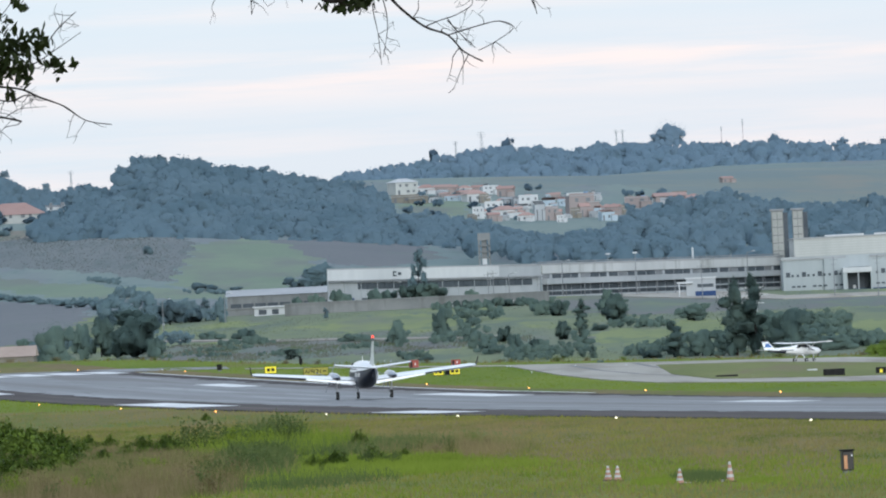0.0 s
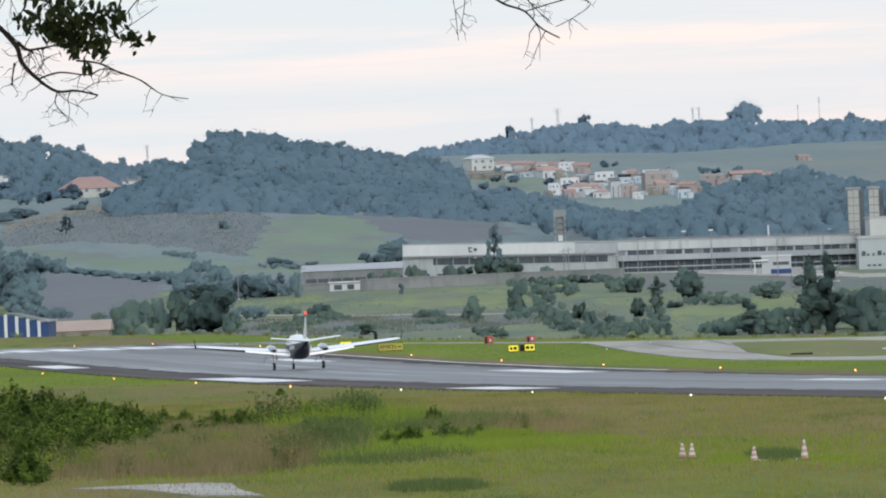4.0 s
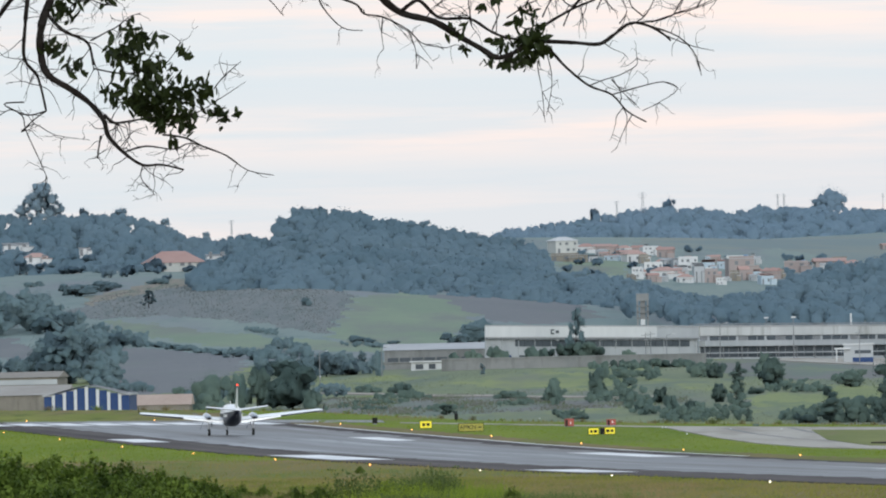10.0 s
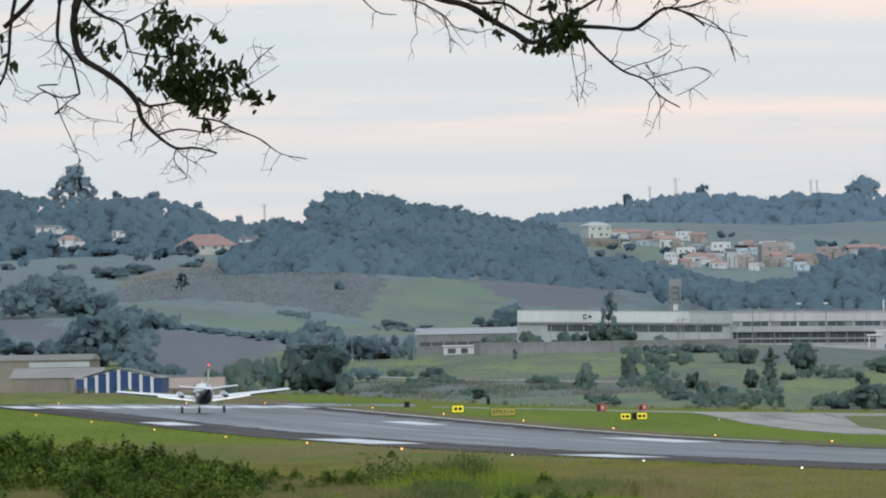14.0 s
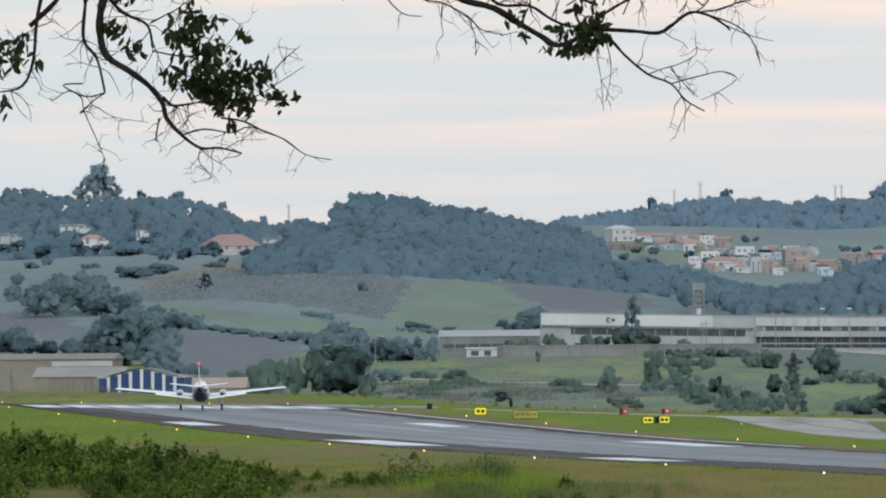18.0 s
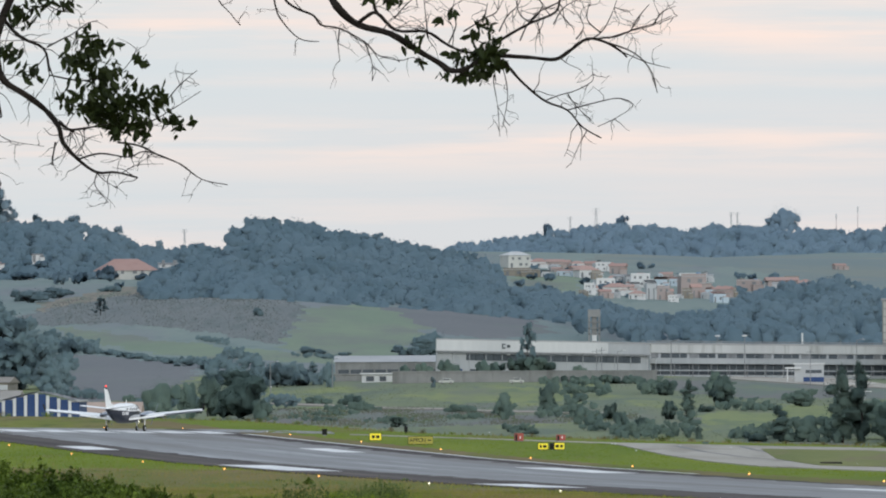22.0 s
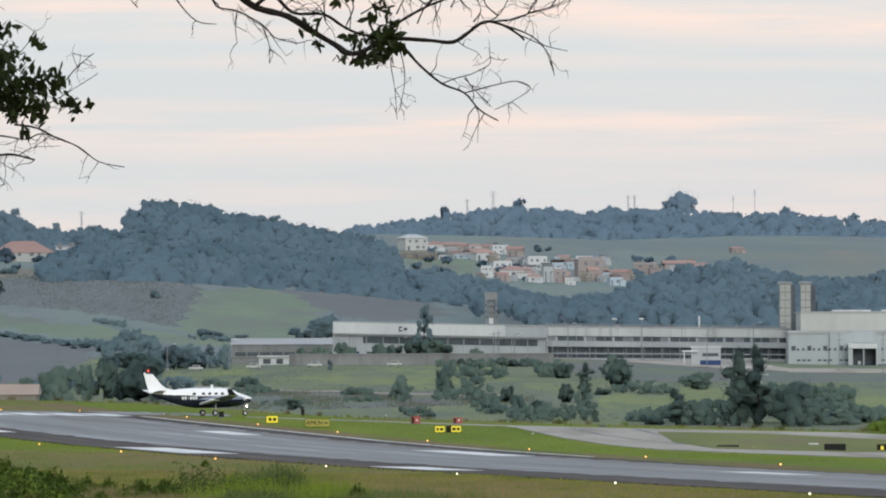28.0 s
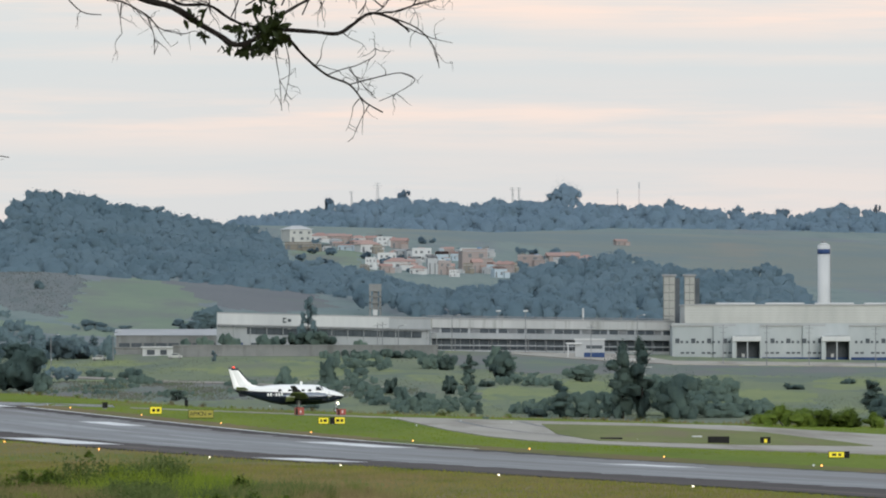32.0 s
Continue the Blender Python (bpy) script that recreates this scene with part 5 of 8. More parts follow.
KINDS = [house(8, 2.9, ROOFTILE, WHITE, "hip", "small white house with a terracotta hip roof, faded by painted haze"),
         house(9, 5.6, PALEROOF, CREAM, "hip", "two-storey cream house with a pale hip roof"),
         house(7, 3.0, ROOFTILE, PINK, "gable", "small unplastered brick house with a tiled gable roof"),
         house(7, 5.4, ROOFGREY, PINK, "flat", "two-storey bare brick house with a flat roof", tank=True),
         house(8, 5.2, PALEROOF, WHITE, "flat", "two-storey white house with a flat roof"),
         house(6, 3.0, ROOFGREY, GREYWALL, "lean", "small grey house with a sheet roof"),
         house(8, 3.2, ROOFTILE, PALEBLUE, "lean", "pale blue house with a tiled lean-to roof"),
         house(9, 2.6, ROOFGREY, BEIGE, "flat", "low beige outbuilding with a flat roof")]
SIZES = ((8, 4.5), (9, 7.4), (7, 4.1), (7, 6.3), (8, 6.0), (6, 3.7), (8, 4.1), (9, 3.4))
PLOTS = [
    (-46.6, 3702, 8.48, 5.17, 1), (-42.9, 3572, 9.97, 2.65, 7), (-39.3, 3718, 5.68, 3.0, 0), (-34.1, 3722, 5.68, 2.92, 2), (-33.9, 3676, 3.61, 2.25, 5), (-30.1, 3618, 4.58, 2.05, 6),
    (-30.6, 3740, 1.88, 2.2, 4), (-27.2, 3732, 4.64, 2.52, 0), (-23.0, 3734, 3.67, 2.61, 2), (-23.5, 3610, 6.93, 3.78, 0), (-19.2, 3720, 5.52, 2.84, 4), (-13.8, 3692, 5.4, 3.38, 2),
    (-20.4, 3598, 3.14, 2.9, 7), (-20.9, 3382, 3.32, 3.47, 4), (-17.1, 3440, 6.15, 3.9, 4), (-13.4, 3406, 7.88, 3.42, 0),
]
PLOTS += [
    (-22.6, 3362, 2.57, 1.76, 7), (-12.4, 3548, 4.64, 3.1, 5), (-35.9, 3586, 2.97, 2.11, 5), (-16.5, 3354, 3.66, 2.56, 2), (-6.6, 3532, 6.32, 4.24, 4), (-3.3, 3378, 3.24, 5.75, 5),
    (-0.3, 3518, 4.14, 3.84, 6), (0.4, 3378, 4.13, 4.2, 3), (-7.1, 3368, 4.41, 2.57, 0), (3.1, 3356, 2.78, 2.05, 4), (7.4, 3602, 6.6, 3.61, 4), (8.9, 3458, 8.3, 6.4, 3),
    (9.9, 3420, 3.28, 4.18, 2), (14.1, 3456, 4.67, 3.02, 0), (16.2, 3374, 4.27, 3.24, 6), (18.7, 3452, 4.52, 3.16, 2),
]
PLOTS += [
    (20.7, 3458, 2.49, 2.87, 7), (26.8, 3562, 7.92, 3.57, 3), (28.3, 3622, 2.37, 2.21, 4), (37.0, 3606, 9.99, 3.93, 2), (35.3, 3570, 3.11, 3.11, 5), (43.7, 3638, 4.29, 2.38, 2),
    (59.3, 3888, 4.24, 2.04, 2), (-5.4, 2960, 2.97, 2.07, 0), (-3.8, 3130, 2.87, 0.96, 5), (1.9, 3654, 3.19, 2.39, 2), (-8.0, 3450, 3.01, 3.31, 5), (15.0, 3656, 2.39, 2.39, 5),
    (-6.0, 3614, 3.15, 2.36, 2), (7.3, 3408, 2.97, 3.05, 7),
]
rng = np.random.default_rng(11)
more = []
for x, y, w, h, k in PLOTS:
    if y > 3300 and x < 45 and k not in (1, 7):
        more.append((x + rng.uniform(-4, 4), y + rng.uniform(12, 60), w * rng.uniform(.5, .8), h * rng.uniform(.6, .9), int(rng.choice((0, 2, 2, 4, 5, 6, 7)))))
for x, y, w, h, k in PLOTS + more:
    ob = copy_thing(KINDS[k], pose(x, y, gz(x, y), 0, 0, rng.uniform(-28, 28)))
    ob.scale = (w / SIZES[k][0] * .92, w / SIZES[k][0] * .92, h / SIZES[k][1])
HILL_HOUSES = (
    (-206.01, 3455, 39.36, 7.5, 1.7, ROOFGREY, WHITE, "lean", "pale house with a grey roof among trees"),
    (-196.82, 3400, 35.48, 6.5, 1.4, ROOFTILE, WHITE, "hip", "white house with a tiled roof among trees"),
    (-183.96, 3425, 37.22, 3.0, 2.2, ROOFGREY, WHITE, "lean", "small white house among trees"),
    (-155.7, 3380, 32.3, 17.2, 1.9, ROOFTILE, CREAM, "hip", "wide house with a faded red tiled roof"),
    (-145.18, 3420, 35.49, 5.5, .8, ROOFGREY, WHITE, "lean", "low white shed among trees"),
    (-173.76, 3365, 31.07, 3.5, 1.8, WHITE, WHITE, "lean", "white house at the edge of a wood"),
    (-184.38, 3365, 31.17, 3.2, 2.0, WHITE, WHITE, "lean", "white house at the edge of a wood"),
    (-222.56, 3400, 36.38, 7.0, 1.6, ROOFGREY, GREYWALL, "lean", "grey house among trees"),
)
for x, y, z, w, h, roof, wall, hip, label in HILL_HOUSES:
    ob = house(w, h, roof, wall, hip, label, min(-1.5, gz(x, y) - z - 1))
    ob.matrix_basis = pose(x, y, z, 0, 0, 8)
for ob in KINDS:
    for o in (*ob.children_recursive, ob):
        bpy.data.objects.remove(o)


# pylons and masts on the skyline
PALESTEEL = mat("pale_galvanised_steel", (.40, .41, .42), .5, (.5, .5, .5), .5, metal=.2)


def pylon(x, y, z, h, label):
    ob = thing("pylon", (x, y, z), 20, label, "pylon", "skyline pylons")
    for sx in (-1, 1):
        for sy in (-1, 1):
            part("leg", rod((sx * h * .12, sy * h * .12, -14 if h < 9 else -1), (sx * h * .025, sy * h * .025, h), .06, .05, 5), PALESTEEL, ob)
    for z in ((3.75, 1.4) if "dark trees" in label else ()):
        for sx in (-1, 1):
            part("pale_arm", rod((sx * .3, -.6, z - .25), (sx * 1.2, -.6, z), .07, .07, 5), WHITE, ob)
            part("pale_arm", rod((sx * 1.2, -.6, z), (sx * 2.5, -.6, z - .05), .07, .05, 5), WHITE, ob)
    for i, f in enumerate((.72, .84, .96)):
        a = h * (.19 if i != 1 else .26)
        part("crossarm", block(-a, a, -.08, .08, h * f, h * f + .13), PALESTEEL, ob)
    for i in range(4):
        z0, z1 = h * i * .22, h * (i + 1) * .22
        q0, q1 = h * (.12 - .095 * i * .22), h * (.12 - .095 * (i + 1) * .22)
        part("brace", rod((-q0, -q0, z0), (q1, -q1, z1), .045, .045, 4), PALESTEEL, ob)
        part("brace", rod((q0, -q0, z0), (-q1, -q1, z1), .045, .045, 4), PALESTEEL, ob)


for x, y, z, h in ((-25.62, 4550, 59.71, 7.6), (-36.17, 4600, 60.29, 4.4), (28.06, 4700, 62.83, 4.6), (30.57, 4700, 62.83, 4.6), (-149.74, 3650, 45.17, 4.2)):
    pylon(x, y, z, h, "lattice power pylon on the skyline")
for x, y, z, h in ((69, 4600, 59.4, 6.0), (77.49, 4600, 59.4, 8.8)):
    ob = thing("radio_mast", (x, y, z), 0, "slim radio mast on the skyline", "mast")
    part("shaft", rod((0, 0, -14), (0, 0, h), .14, .12, 5), mat("mast_paint", (.42, .33, .33), .6, (.5, .45, .45), 1.0), ob)
    part("head", block(-.3, .3, -.3, .3, h * .72, h), PALESTEEL, ob)
pylon(29.65, 1750, -4.94, 9.94, "lattice pylon among dark trees")


# ---- trees, woods, scrub and grass ----
def lumpy(rng):
    """An uneven radius over all directions, made of a few waves."""
    waves = [(rng.normal(0, k, 3), rng.uniform(0, 6.28), a) for k, a in ((2.2, .20), (3.2, .16), (4.8, .13), (7.0, .10), (10.0, .08))]
    return lambda d: 1 + sum(a * np.sin(d @ k + p) for k, p, a in waves)


BALL_FINE, BALL_MID = ball_faces(5), ball_faces(3)


def crown_mesh(seed, kind, material):
    """Crowns ten metres high: a few large uneven masses of foliage that run together, each under a thick coat of small leaves, with stray sprays at the outline."""
    rng = np.random.default_rng(seed)
    masses = []
    if kind == "round":
        masses = [(0, 0, 4.6, 3.4, 4.4, 460)] + [(r * math.cos(a), r * math.sin(a), rng.uniform(.7, 7.4), rng.uniform(1.2, 2.3), rng.uniform(1.1, 2.1), 150) for a, r in zip(rng.uniform(0, 6.28, 11), rng.uniform(1.8, 3.6, 11))]
    elif kind == "tall":
        masses = [(rng.normal(0, .7), rng.normal(0, .7), z, rng.uniform(.9, 1.9) * (1.12 - abs(z - 4.0) / 8), rng.uniform(.8, 1.5), 150) for z in (.9, 1.9, 2.8, 3.7, 4.6, 5.4, 6.2, 7.0, 7.8, 8.6, 9.2)]
    elif kind == "open":
        for i in range(34):
            z = 2.0 + 7.2 * (i + rng.uniform(0, 1)) / 34
            r, a = rng.uniform(.3, 1) * (1.2 + 2.9 * min(1, (10 - z) / 5.5)), rng.uniform(0, 6.28)
            masses.append((r * math.cos(a), r * math.sin(a), z, rng.uniform(.55, 1.15), rng.uniform(.5, .95), 70))
    elif kind == "spire":
        masses = [(0, 0, .9 + i * 1.25, 1.5 * (1.05 - i / 8), 1.1, 150) for i in range(7)]
    elif kind == "scrub":
        masses = [(rng.uniform(-4.4, 4.4), rng.uniform(-2.5, 2.5), rng.uniform(1.6, 5.4), rng.uniform(1.7, 3.3), rng.uniform(1.8, 3.8), 90) for i in range(6)]
    else:
        masses = [(rng.uniform(-4.6, 4.6), rng.uniform(-3, 3), rng.uniform(1.8, 6.0), rng.uniform(1.6, 3.0), rng.uniform(1.8, 3.4), 170) for i in range(11)]
    size = {"round": .19, "tall": .17, "open": .16, "spire": .18, "scrub": .28, "bush": .23}[kind]
    faces, outs = [], []
    for x, y, z, rx, rz, n in masses:
        n = int(n * 1.5)
        o, k, shape = np.array((x, y, z)), np.array((rx, rx, rz)), lumpy(rng)
        ball = BALL_FINE if n > 500 else BALL_MID
        faces.append(o + ball * shape(ball)[..., None] * k * .75)
        outs.append(ball)
        d = rng.normal(size=(n, 3))
        d /= np.linalg.norm(d, axis=1)[:, None]
        reach = shape(d) * np.where(rng.uniform(0, 1, n) < .72, rng.uniform(.74, 1.05, n), rng.uniform(1.0, 1.2 if kind in ("scrub", "bush") else 1.32, n))
        leaf = spin_leaves(rng, o + d * reach[:, None] * k, size)
        leaf = leaf - .6 * ((leaf - leaf.mean(1, keepdims=True)) * d[:, None, :]).sum(2, keepdims=True) * d[:, None, :]
        g = np.cross(leaf[:, 1] - leaf[:, 0], leaf[:, 2] - leaf[:, 0])
        turn = (g * d).sum(1) < 0
        leaf[turn] = leaf[turn][:, ::-1]
        faces.append(leaf)
        outs.append(np.repeat(d[:, None, :], 4, 1))
    faces, outs = np.concatenate(faces), np.concatenate(outs)
    faces[..., 2] = np.maximum(faces[..., 2], -.3)
    whole = faces - np.array((0, 0, 4.0))
    whole /= np.linalg.norm(whole, axis=2, keepdims=True) + 1e-6
    # normals lean to the camera and up, which flattens the crown's shade
    return quads("crown", faces, material, 4, outs * .35 + whole * .3 + np.array((0, -.6, .35)))


def limb_mesh(seed, kind):
    rng = random.Random(seed)
    bm = bmesh.new()
    top = {"round": 5.5, "tall": 9.0, "open": 9.2, "spire": 8.0}[kind]
    tube(bm, (0, 0, -1), (.1, 0, top * .5), .26, .15, 7)
    tube(bm, (.1, 0, top * .48), (-.1, .1, top), .15, .04, 6)
    for i in range(7):
        z = top * (.35 + .08 * i)
        a = rng.uniform(0, 6.28)
        q = 2.6 if kind == "round" else 1.6
        tube(bm, (0, 0, z), (q * math.cos(a), q * math.sin(a), z + rng.uniform(.8, 1.9)), .1, .03, 5)
    me = bpy.data.meshes.new("trunk")
    bm.to_mesh(me)
    bm.free()
    me.materials.append(BARK)
    return me


CROWNS, STEM_MESHES = {}, {}


def tree(x, y, h, kind, wide, material, seed, label, group="", z=None, lift=0.0):
    """A tree or bush ten metres high in its mesh, scaled to its height; crowns are shared between alike trees."""
    shape = "scrub" if kind == "bush" and (h / y < .0016 or y > 2900) and y > 1200 else kind
    key = (shape, material.name, seed % 4)
    if key not in CROWNS:
        CROWNS[key] = crown_mesh(len(CROWNS) + 17, shape, material)
    ob = thing("bush" if kind == "bush" else "tree", (x, y, gz(x, y) - .1 if z is None else z), (seed * 77) % 360, label, "bush" if kind == "bush" else "tree", group)
    ob.scale = (h / 10 * wide, h / 10 * wide, h / 10)
    put("crown", CROWNS[key], ob, m=Matrix.Translation((0, 0, lift * 10 / h)))
    if lift > .5:
        part("bole", rod((0, 0, -.5), (0, 0, (lift + h * .4) * 10 / h), .3, .2, 6), BARK, ob)
    if kind != "bush":
        if (kind, seed % 2) not in STEM_MESHES:
            STEM_MESHES[kind, seed % 2] = limb_mesh(seed, kind)
        put("trunk", STEM_MESHES[kind, seed % 2], ob)
    else:
        if "bush" not in STEM_MESHES:
            bm = bmesh.new()
            for i in range(5):
                a = i * 1.26
                tube(bm, (0, 0, -.8), (2.5 * math.cos(a), 2.5 * math.sin(a), 4), .16, .05, 5)
            STEM_MESHES["bush"] = bpy.data.meshes.new("stem")
            bm.to_mesh(STEM_MESHES["bush"])
            bm.free()
            STEM_MESHES["bush"].materials.append(BARK)
        put("stem", STEM_MESHES["bush"], ob)
    return ob


NAMES = {"round": "broad dark-leaved tree on the slope", "tall": "tall slender tree with a loose crown", "open": "tall tree with an open airy crown", "spire": "narrow dark conical tree", "bush": "rounded dark green bush on the slope"}
SLOPE = [
    (39.9, 1674, 4.47, 'bush', 1.1), (-24.34, 2098, 11, 'open', 0.4), (58.87, 1604, 4.13, 'tall', 1.5), (58.31, 1544, 3.9, 'bush', 1.2),
    (41.4, 1562, 3.03, 'bush', 1.6), (35.68, 1544, 3, 'bush', 1.8), (34.16, 1578, 4.98, 'tall', 1.0), (53.24, 1752, 1.53, 'bush', 2.0),
    (63.05, 1814, 1.41, 'bush', 1.8), (22.06, 2582, 4.39, 'open', 1.0), (64.5, 2914, 5.66, 'round', 1.2), (-117.63, 2134, 12.95, 'tall', 1.3),
    (-121.08, 2140, 10.91, 'round', 1.0), (-112.51, 2106, 9, 'tall', 1.0), (-167.12, 2744, 9.72, 'round', 1.3), (-159.41, 2726, 10.32, 'round', 1.2),
    (-171.69, 2764, 7.38, 'bush', 1.1), (-153.85, 2698, 5.89, 'bush', 1.1), (-137.34, 2620, 5.09, 'round', 1.0), (-185.96, 2860, 4.17, 'round', 1.0),
]
SLOPE += [
    (-201.28, 3180, 3.09, 'bush', 1.2), (-139.74, 2336, 3.63, 'bush', 0.9), (-153.37, 2384, 5.09, 'bush', 1.8), (-158.67, 2394, 6.39, 'bush', 1.6),
    (-50.63, 2544, 6.17, 'round', 1.5), (-54.78, 2536, 3.94, 'bush', 1.4), (-137.27, 2844, 4.69, 'open', 0.9), (-97.02, 2798, 2.99, 'bush', 1.2),
    (-149.56, 2752, 4.01, 'round', 1.1), (-108.79, 1828, 1.06, 'bush', 1.2), (-163.3, 3006, 4.38, 'bush', 2.0), (-158.07, 3046, 2.51, 'bush', 1.8),
    (-147.98, 3130, 2.73, 'bush', 1.6), (-183.45, 3152, 2.45, 'bush', 1.8), (-137.47, 3186, 2.01, 'bush', 1.7), (-74.56, 2518, 1.47, 'bush', 2.2),
    (-68.34, 2514, 1.46, 'bush', 2.0), (-71.9, 1666, 7.34, 'round', 0.75), (-70.8, 1740, 6.83, 'round', 0.5), (-69.0, 1764, 7.5, 'round', 0.54),
]
SLOPE += [
    (-62.3, 1728, 8.48, 'round', 0.97), (-59.2, 1718, 3.82, 'bush', 0.72), (-70.4, 1664, 3.63, 'bush', 0.62), (-91.8, 2468, 3.5, 'bush', 1.44),
    (-68.7, 2076, 5.43, 'round', 0.95), (-65.3, 2084, 3.64, 'bush', 0.77), (-62.8, 2092, 4.11, 'tall', 1.28), (-59.3, 2060, 5.39, 'round', 0.43),
    (-93.2, 2364, 3.09, 'bush', 0.77), (-89.6, 2372, 2.33, 'bush', 0.85), (-76.5, 2520, 2.47, 'bush', 2.22), (-98.4, 2012, 2.72, 'bush', 1.14),
    (-90.1, 1976, 1.9, 'bush', 1.14), (-103.0, 2036, 2.89, 'bush', 0.95), (-130.3, 2556, 4.18, 'bush', 1.23), (-125.6, 2548, 3.61, 'bush', 1.12),
    (-55.4, 1886, 2.06, 'bush', 1.6), (-62.6, 1916, 1.25, 'bush', 2.05), (-120.6, 2534, 1.55, 'bush', 2.47), (-116.1, 2508, 1.64, 'bush', 2.31),
]
SLOPE += [
    (-111.8, 2486, 1.52, 'bush', 2.47), (-107.3, 2456, 1.61, 'bush', 2.31), (-102.9, 2428, 1.69, 'bush', 2.16), (-98.5, 2400, 1.78, 'bush', 2.04),
    (-50.1, 1860, 2.72, 'bush', 1.32), (-30.2, 1758, 2.26, 'bush', 1.69), (-22.9, 1686, 4.85, 'round', 0.55), (-20.7, 1598, 1.92, 'bush', 1.22),
    (-18.1, 1584, 0.97, 'bush', 1.65), (-17.2, 1756, 5.44, 'round', 0.54), (-13.6, 1862, 2.19, 'bush', 1.52), (-11.9, 1654, 3.07, 'bush', 0.68),
    (-9.5, 1626, 3.01, 'bush', 0.72), (-7.5, 1692, 3.14, 'bush', 0.54), (-5.7, 1610, 3.69, 'bush', 0.47), (-56.5, 2254, 2.46, 'bush', 1.42),
    (-40.0, 2028, 1.99, 'tall', 1.07), (-37.3, 1632, 1.67, 'open', 1.86), (-3.3, 1576, 3.54, 'bush', 0.52), (-1.3, 1584, 2.94, 'bush', 0.59),
]
SLOPE += [
    (-2.3, 1948, 3.4, 'bush', 0.69), (0.6, 1934, 3.37, 'bush', 0.82), (0.9, 1692, 3.51, 'round', 0.75), (3.8, 1784, 4.67, 'tall', 1.15),
    (3.2, 1584, 4.84, 'tall', 1.06), (4.8, 1556, 2.04, 'spire', 1.82), (9.2, 1822, 5.96, 'round', 0.76), (6.7, 1760, 1.73, 'bush', 1.54),
    (13.4, 1780, 2.02, 'bush', 1.33), (16.7, 1778, 1.82, 'bush', 1.64), (21.6, 1814, 3.28, 'round', 1.38), (12.6, 1540, 2.12, 'bush', 1.34),
    (15.5, 1540, 4.8, 'tall', 1.28), (19.2, 1540, 4.23, 'round', 0.94), (17.0, 1540, 1.95, 'bush', 1.19), (23.7, 1534, 10.1, 'tall', 0.76),
    (26.3, 1534, 10.44, 'tall', 0.71), (30.8, 1534, 7.09, 'round', 0.72), (31.9, 1534, 1.91, 'bush', 1.35), (21.4, 1536, 1.34, 'bush', 1.15),
]
SLOPE += [
    (-153.3, 2366, 5.68, 'bush', 0.77), (-147.5, 2356, 3.85, 'bush', 1.33), (-139.1, 2328, 4.06, 'round', 0.95), (-128.8, 2256, 5.91, 'round', 0.99),
    (-123.0, 2226, 10.2, 'round', 0.63), (-113.5, 2142, 7.48, 'round', 0.65), (-123.5, 2406, 3.67, 'bush', 0.66), (-184.7, 2848, 4.66, 'bush', 0.72),
    (-193.3, 3004, 3.8, 'round', 1.07), (-165.9, 3026, 4.75, 'bush', 1.12), (-161.0, 3072, 3.35, 'bush', 2.23),
]
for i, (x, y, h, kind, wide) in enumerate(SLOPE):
    # trees past 2000 m take the leaf with more painted haze
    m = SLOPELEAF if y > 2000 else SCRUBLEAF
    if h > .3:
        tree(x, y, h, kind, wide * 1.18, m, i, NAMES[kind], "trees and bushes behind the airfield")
NEARBUSH = [
    (32.95, 1111, 2.32, 'bush', 1.5),
    (34.92, 1113.5, 2, 'bush', 1.2),
    (36.74, 1111.5, 1.94, 'bush', 1.3),
    (39.21, 1105, 2.04, 'bush', 1.5),
    (41.47, 1108, 1.72, 'bush', 1.2),
    (31.26, 1108.5, 1.56, 'bush', 1.2),
]
for i, (x, y, h, kind, wide) in enumerate(NEARBUSH):
    tree(x, 1121, h * 1.25, kind, wide, BUSHLEAF, i, "low bright green bush at the airfield edge", "bushes at the airfield edge")
SKYLINE = [
    (48.8, 4590, 57.06, 11.6, 'round', 1.1), (44.79, 4590, 57.06, 9.4, 'round', .9), (-44.79, 4590, 55.72, 7.2, 'round', .7), (-15.82, 4590, 57.95, 7.8, 'round', .9),
    (89.57, 4590, 55.72, 6.4, 'round', .9), (116.56, 4600, 53.59, 6.0, 'round', .9), (134.2, 4600, 52.25, 6.4, 'round', 1.2), (171.35, 4590, 51.71, 7.8, 'open', .7), (157.31, 4590, 53.05, 7.6, 'round', 1.2),
    (-206.72, 3600, 46.6, 15.8, 'open', 1.05), (-209.2, 3602, 46.6, 13.0, 'open', 1.0), (-203.9, 3604, 46.4, 12.6, 'open', 1.0), (-193.26, 3600, 48.57, 6.2, 'round', .6), (-182.26, 3600, 47.76, 6.2, 'round', 1.0), (-168.31, 3600, 44.14, 6.0, 'open', 1.3), (-155.58, 3600, 41.57, 4.4, 'round', .8), (-143.37, 3600, 38.84, 6.8, 'round', 1.0),
]
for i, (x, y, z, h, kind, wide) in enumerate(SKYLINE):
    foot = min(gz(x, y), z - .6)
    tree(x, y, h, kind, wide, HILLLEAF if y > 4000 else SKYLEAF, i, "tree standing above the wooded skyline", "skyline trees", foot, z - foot)


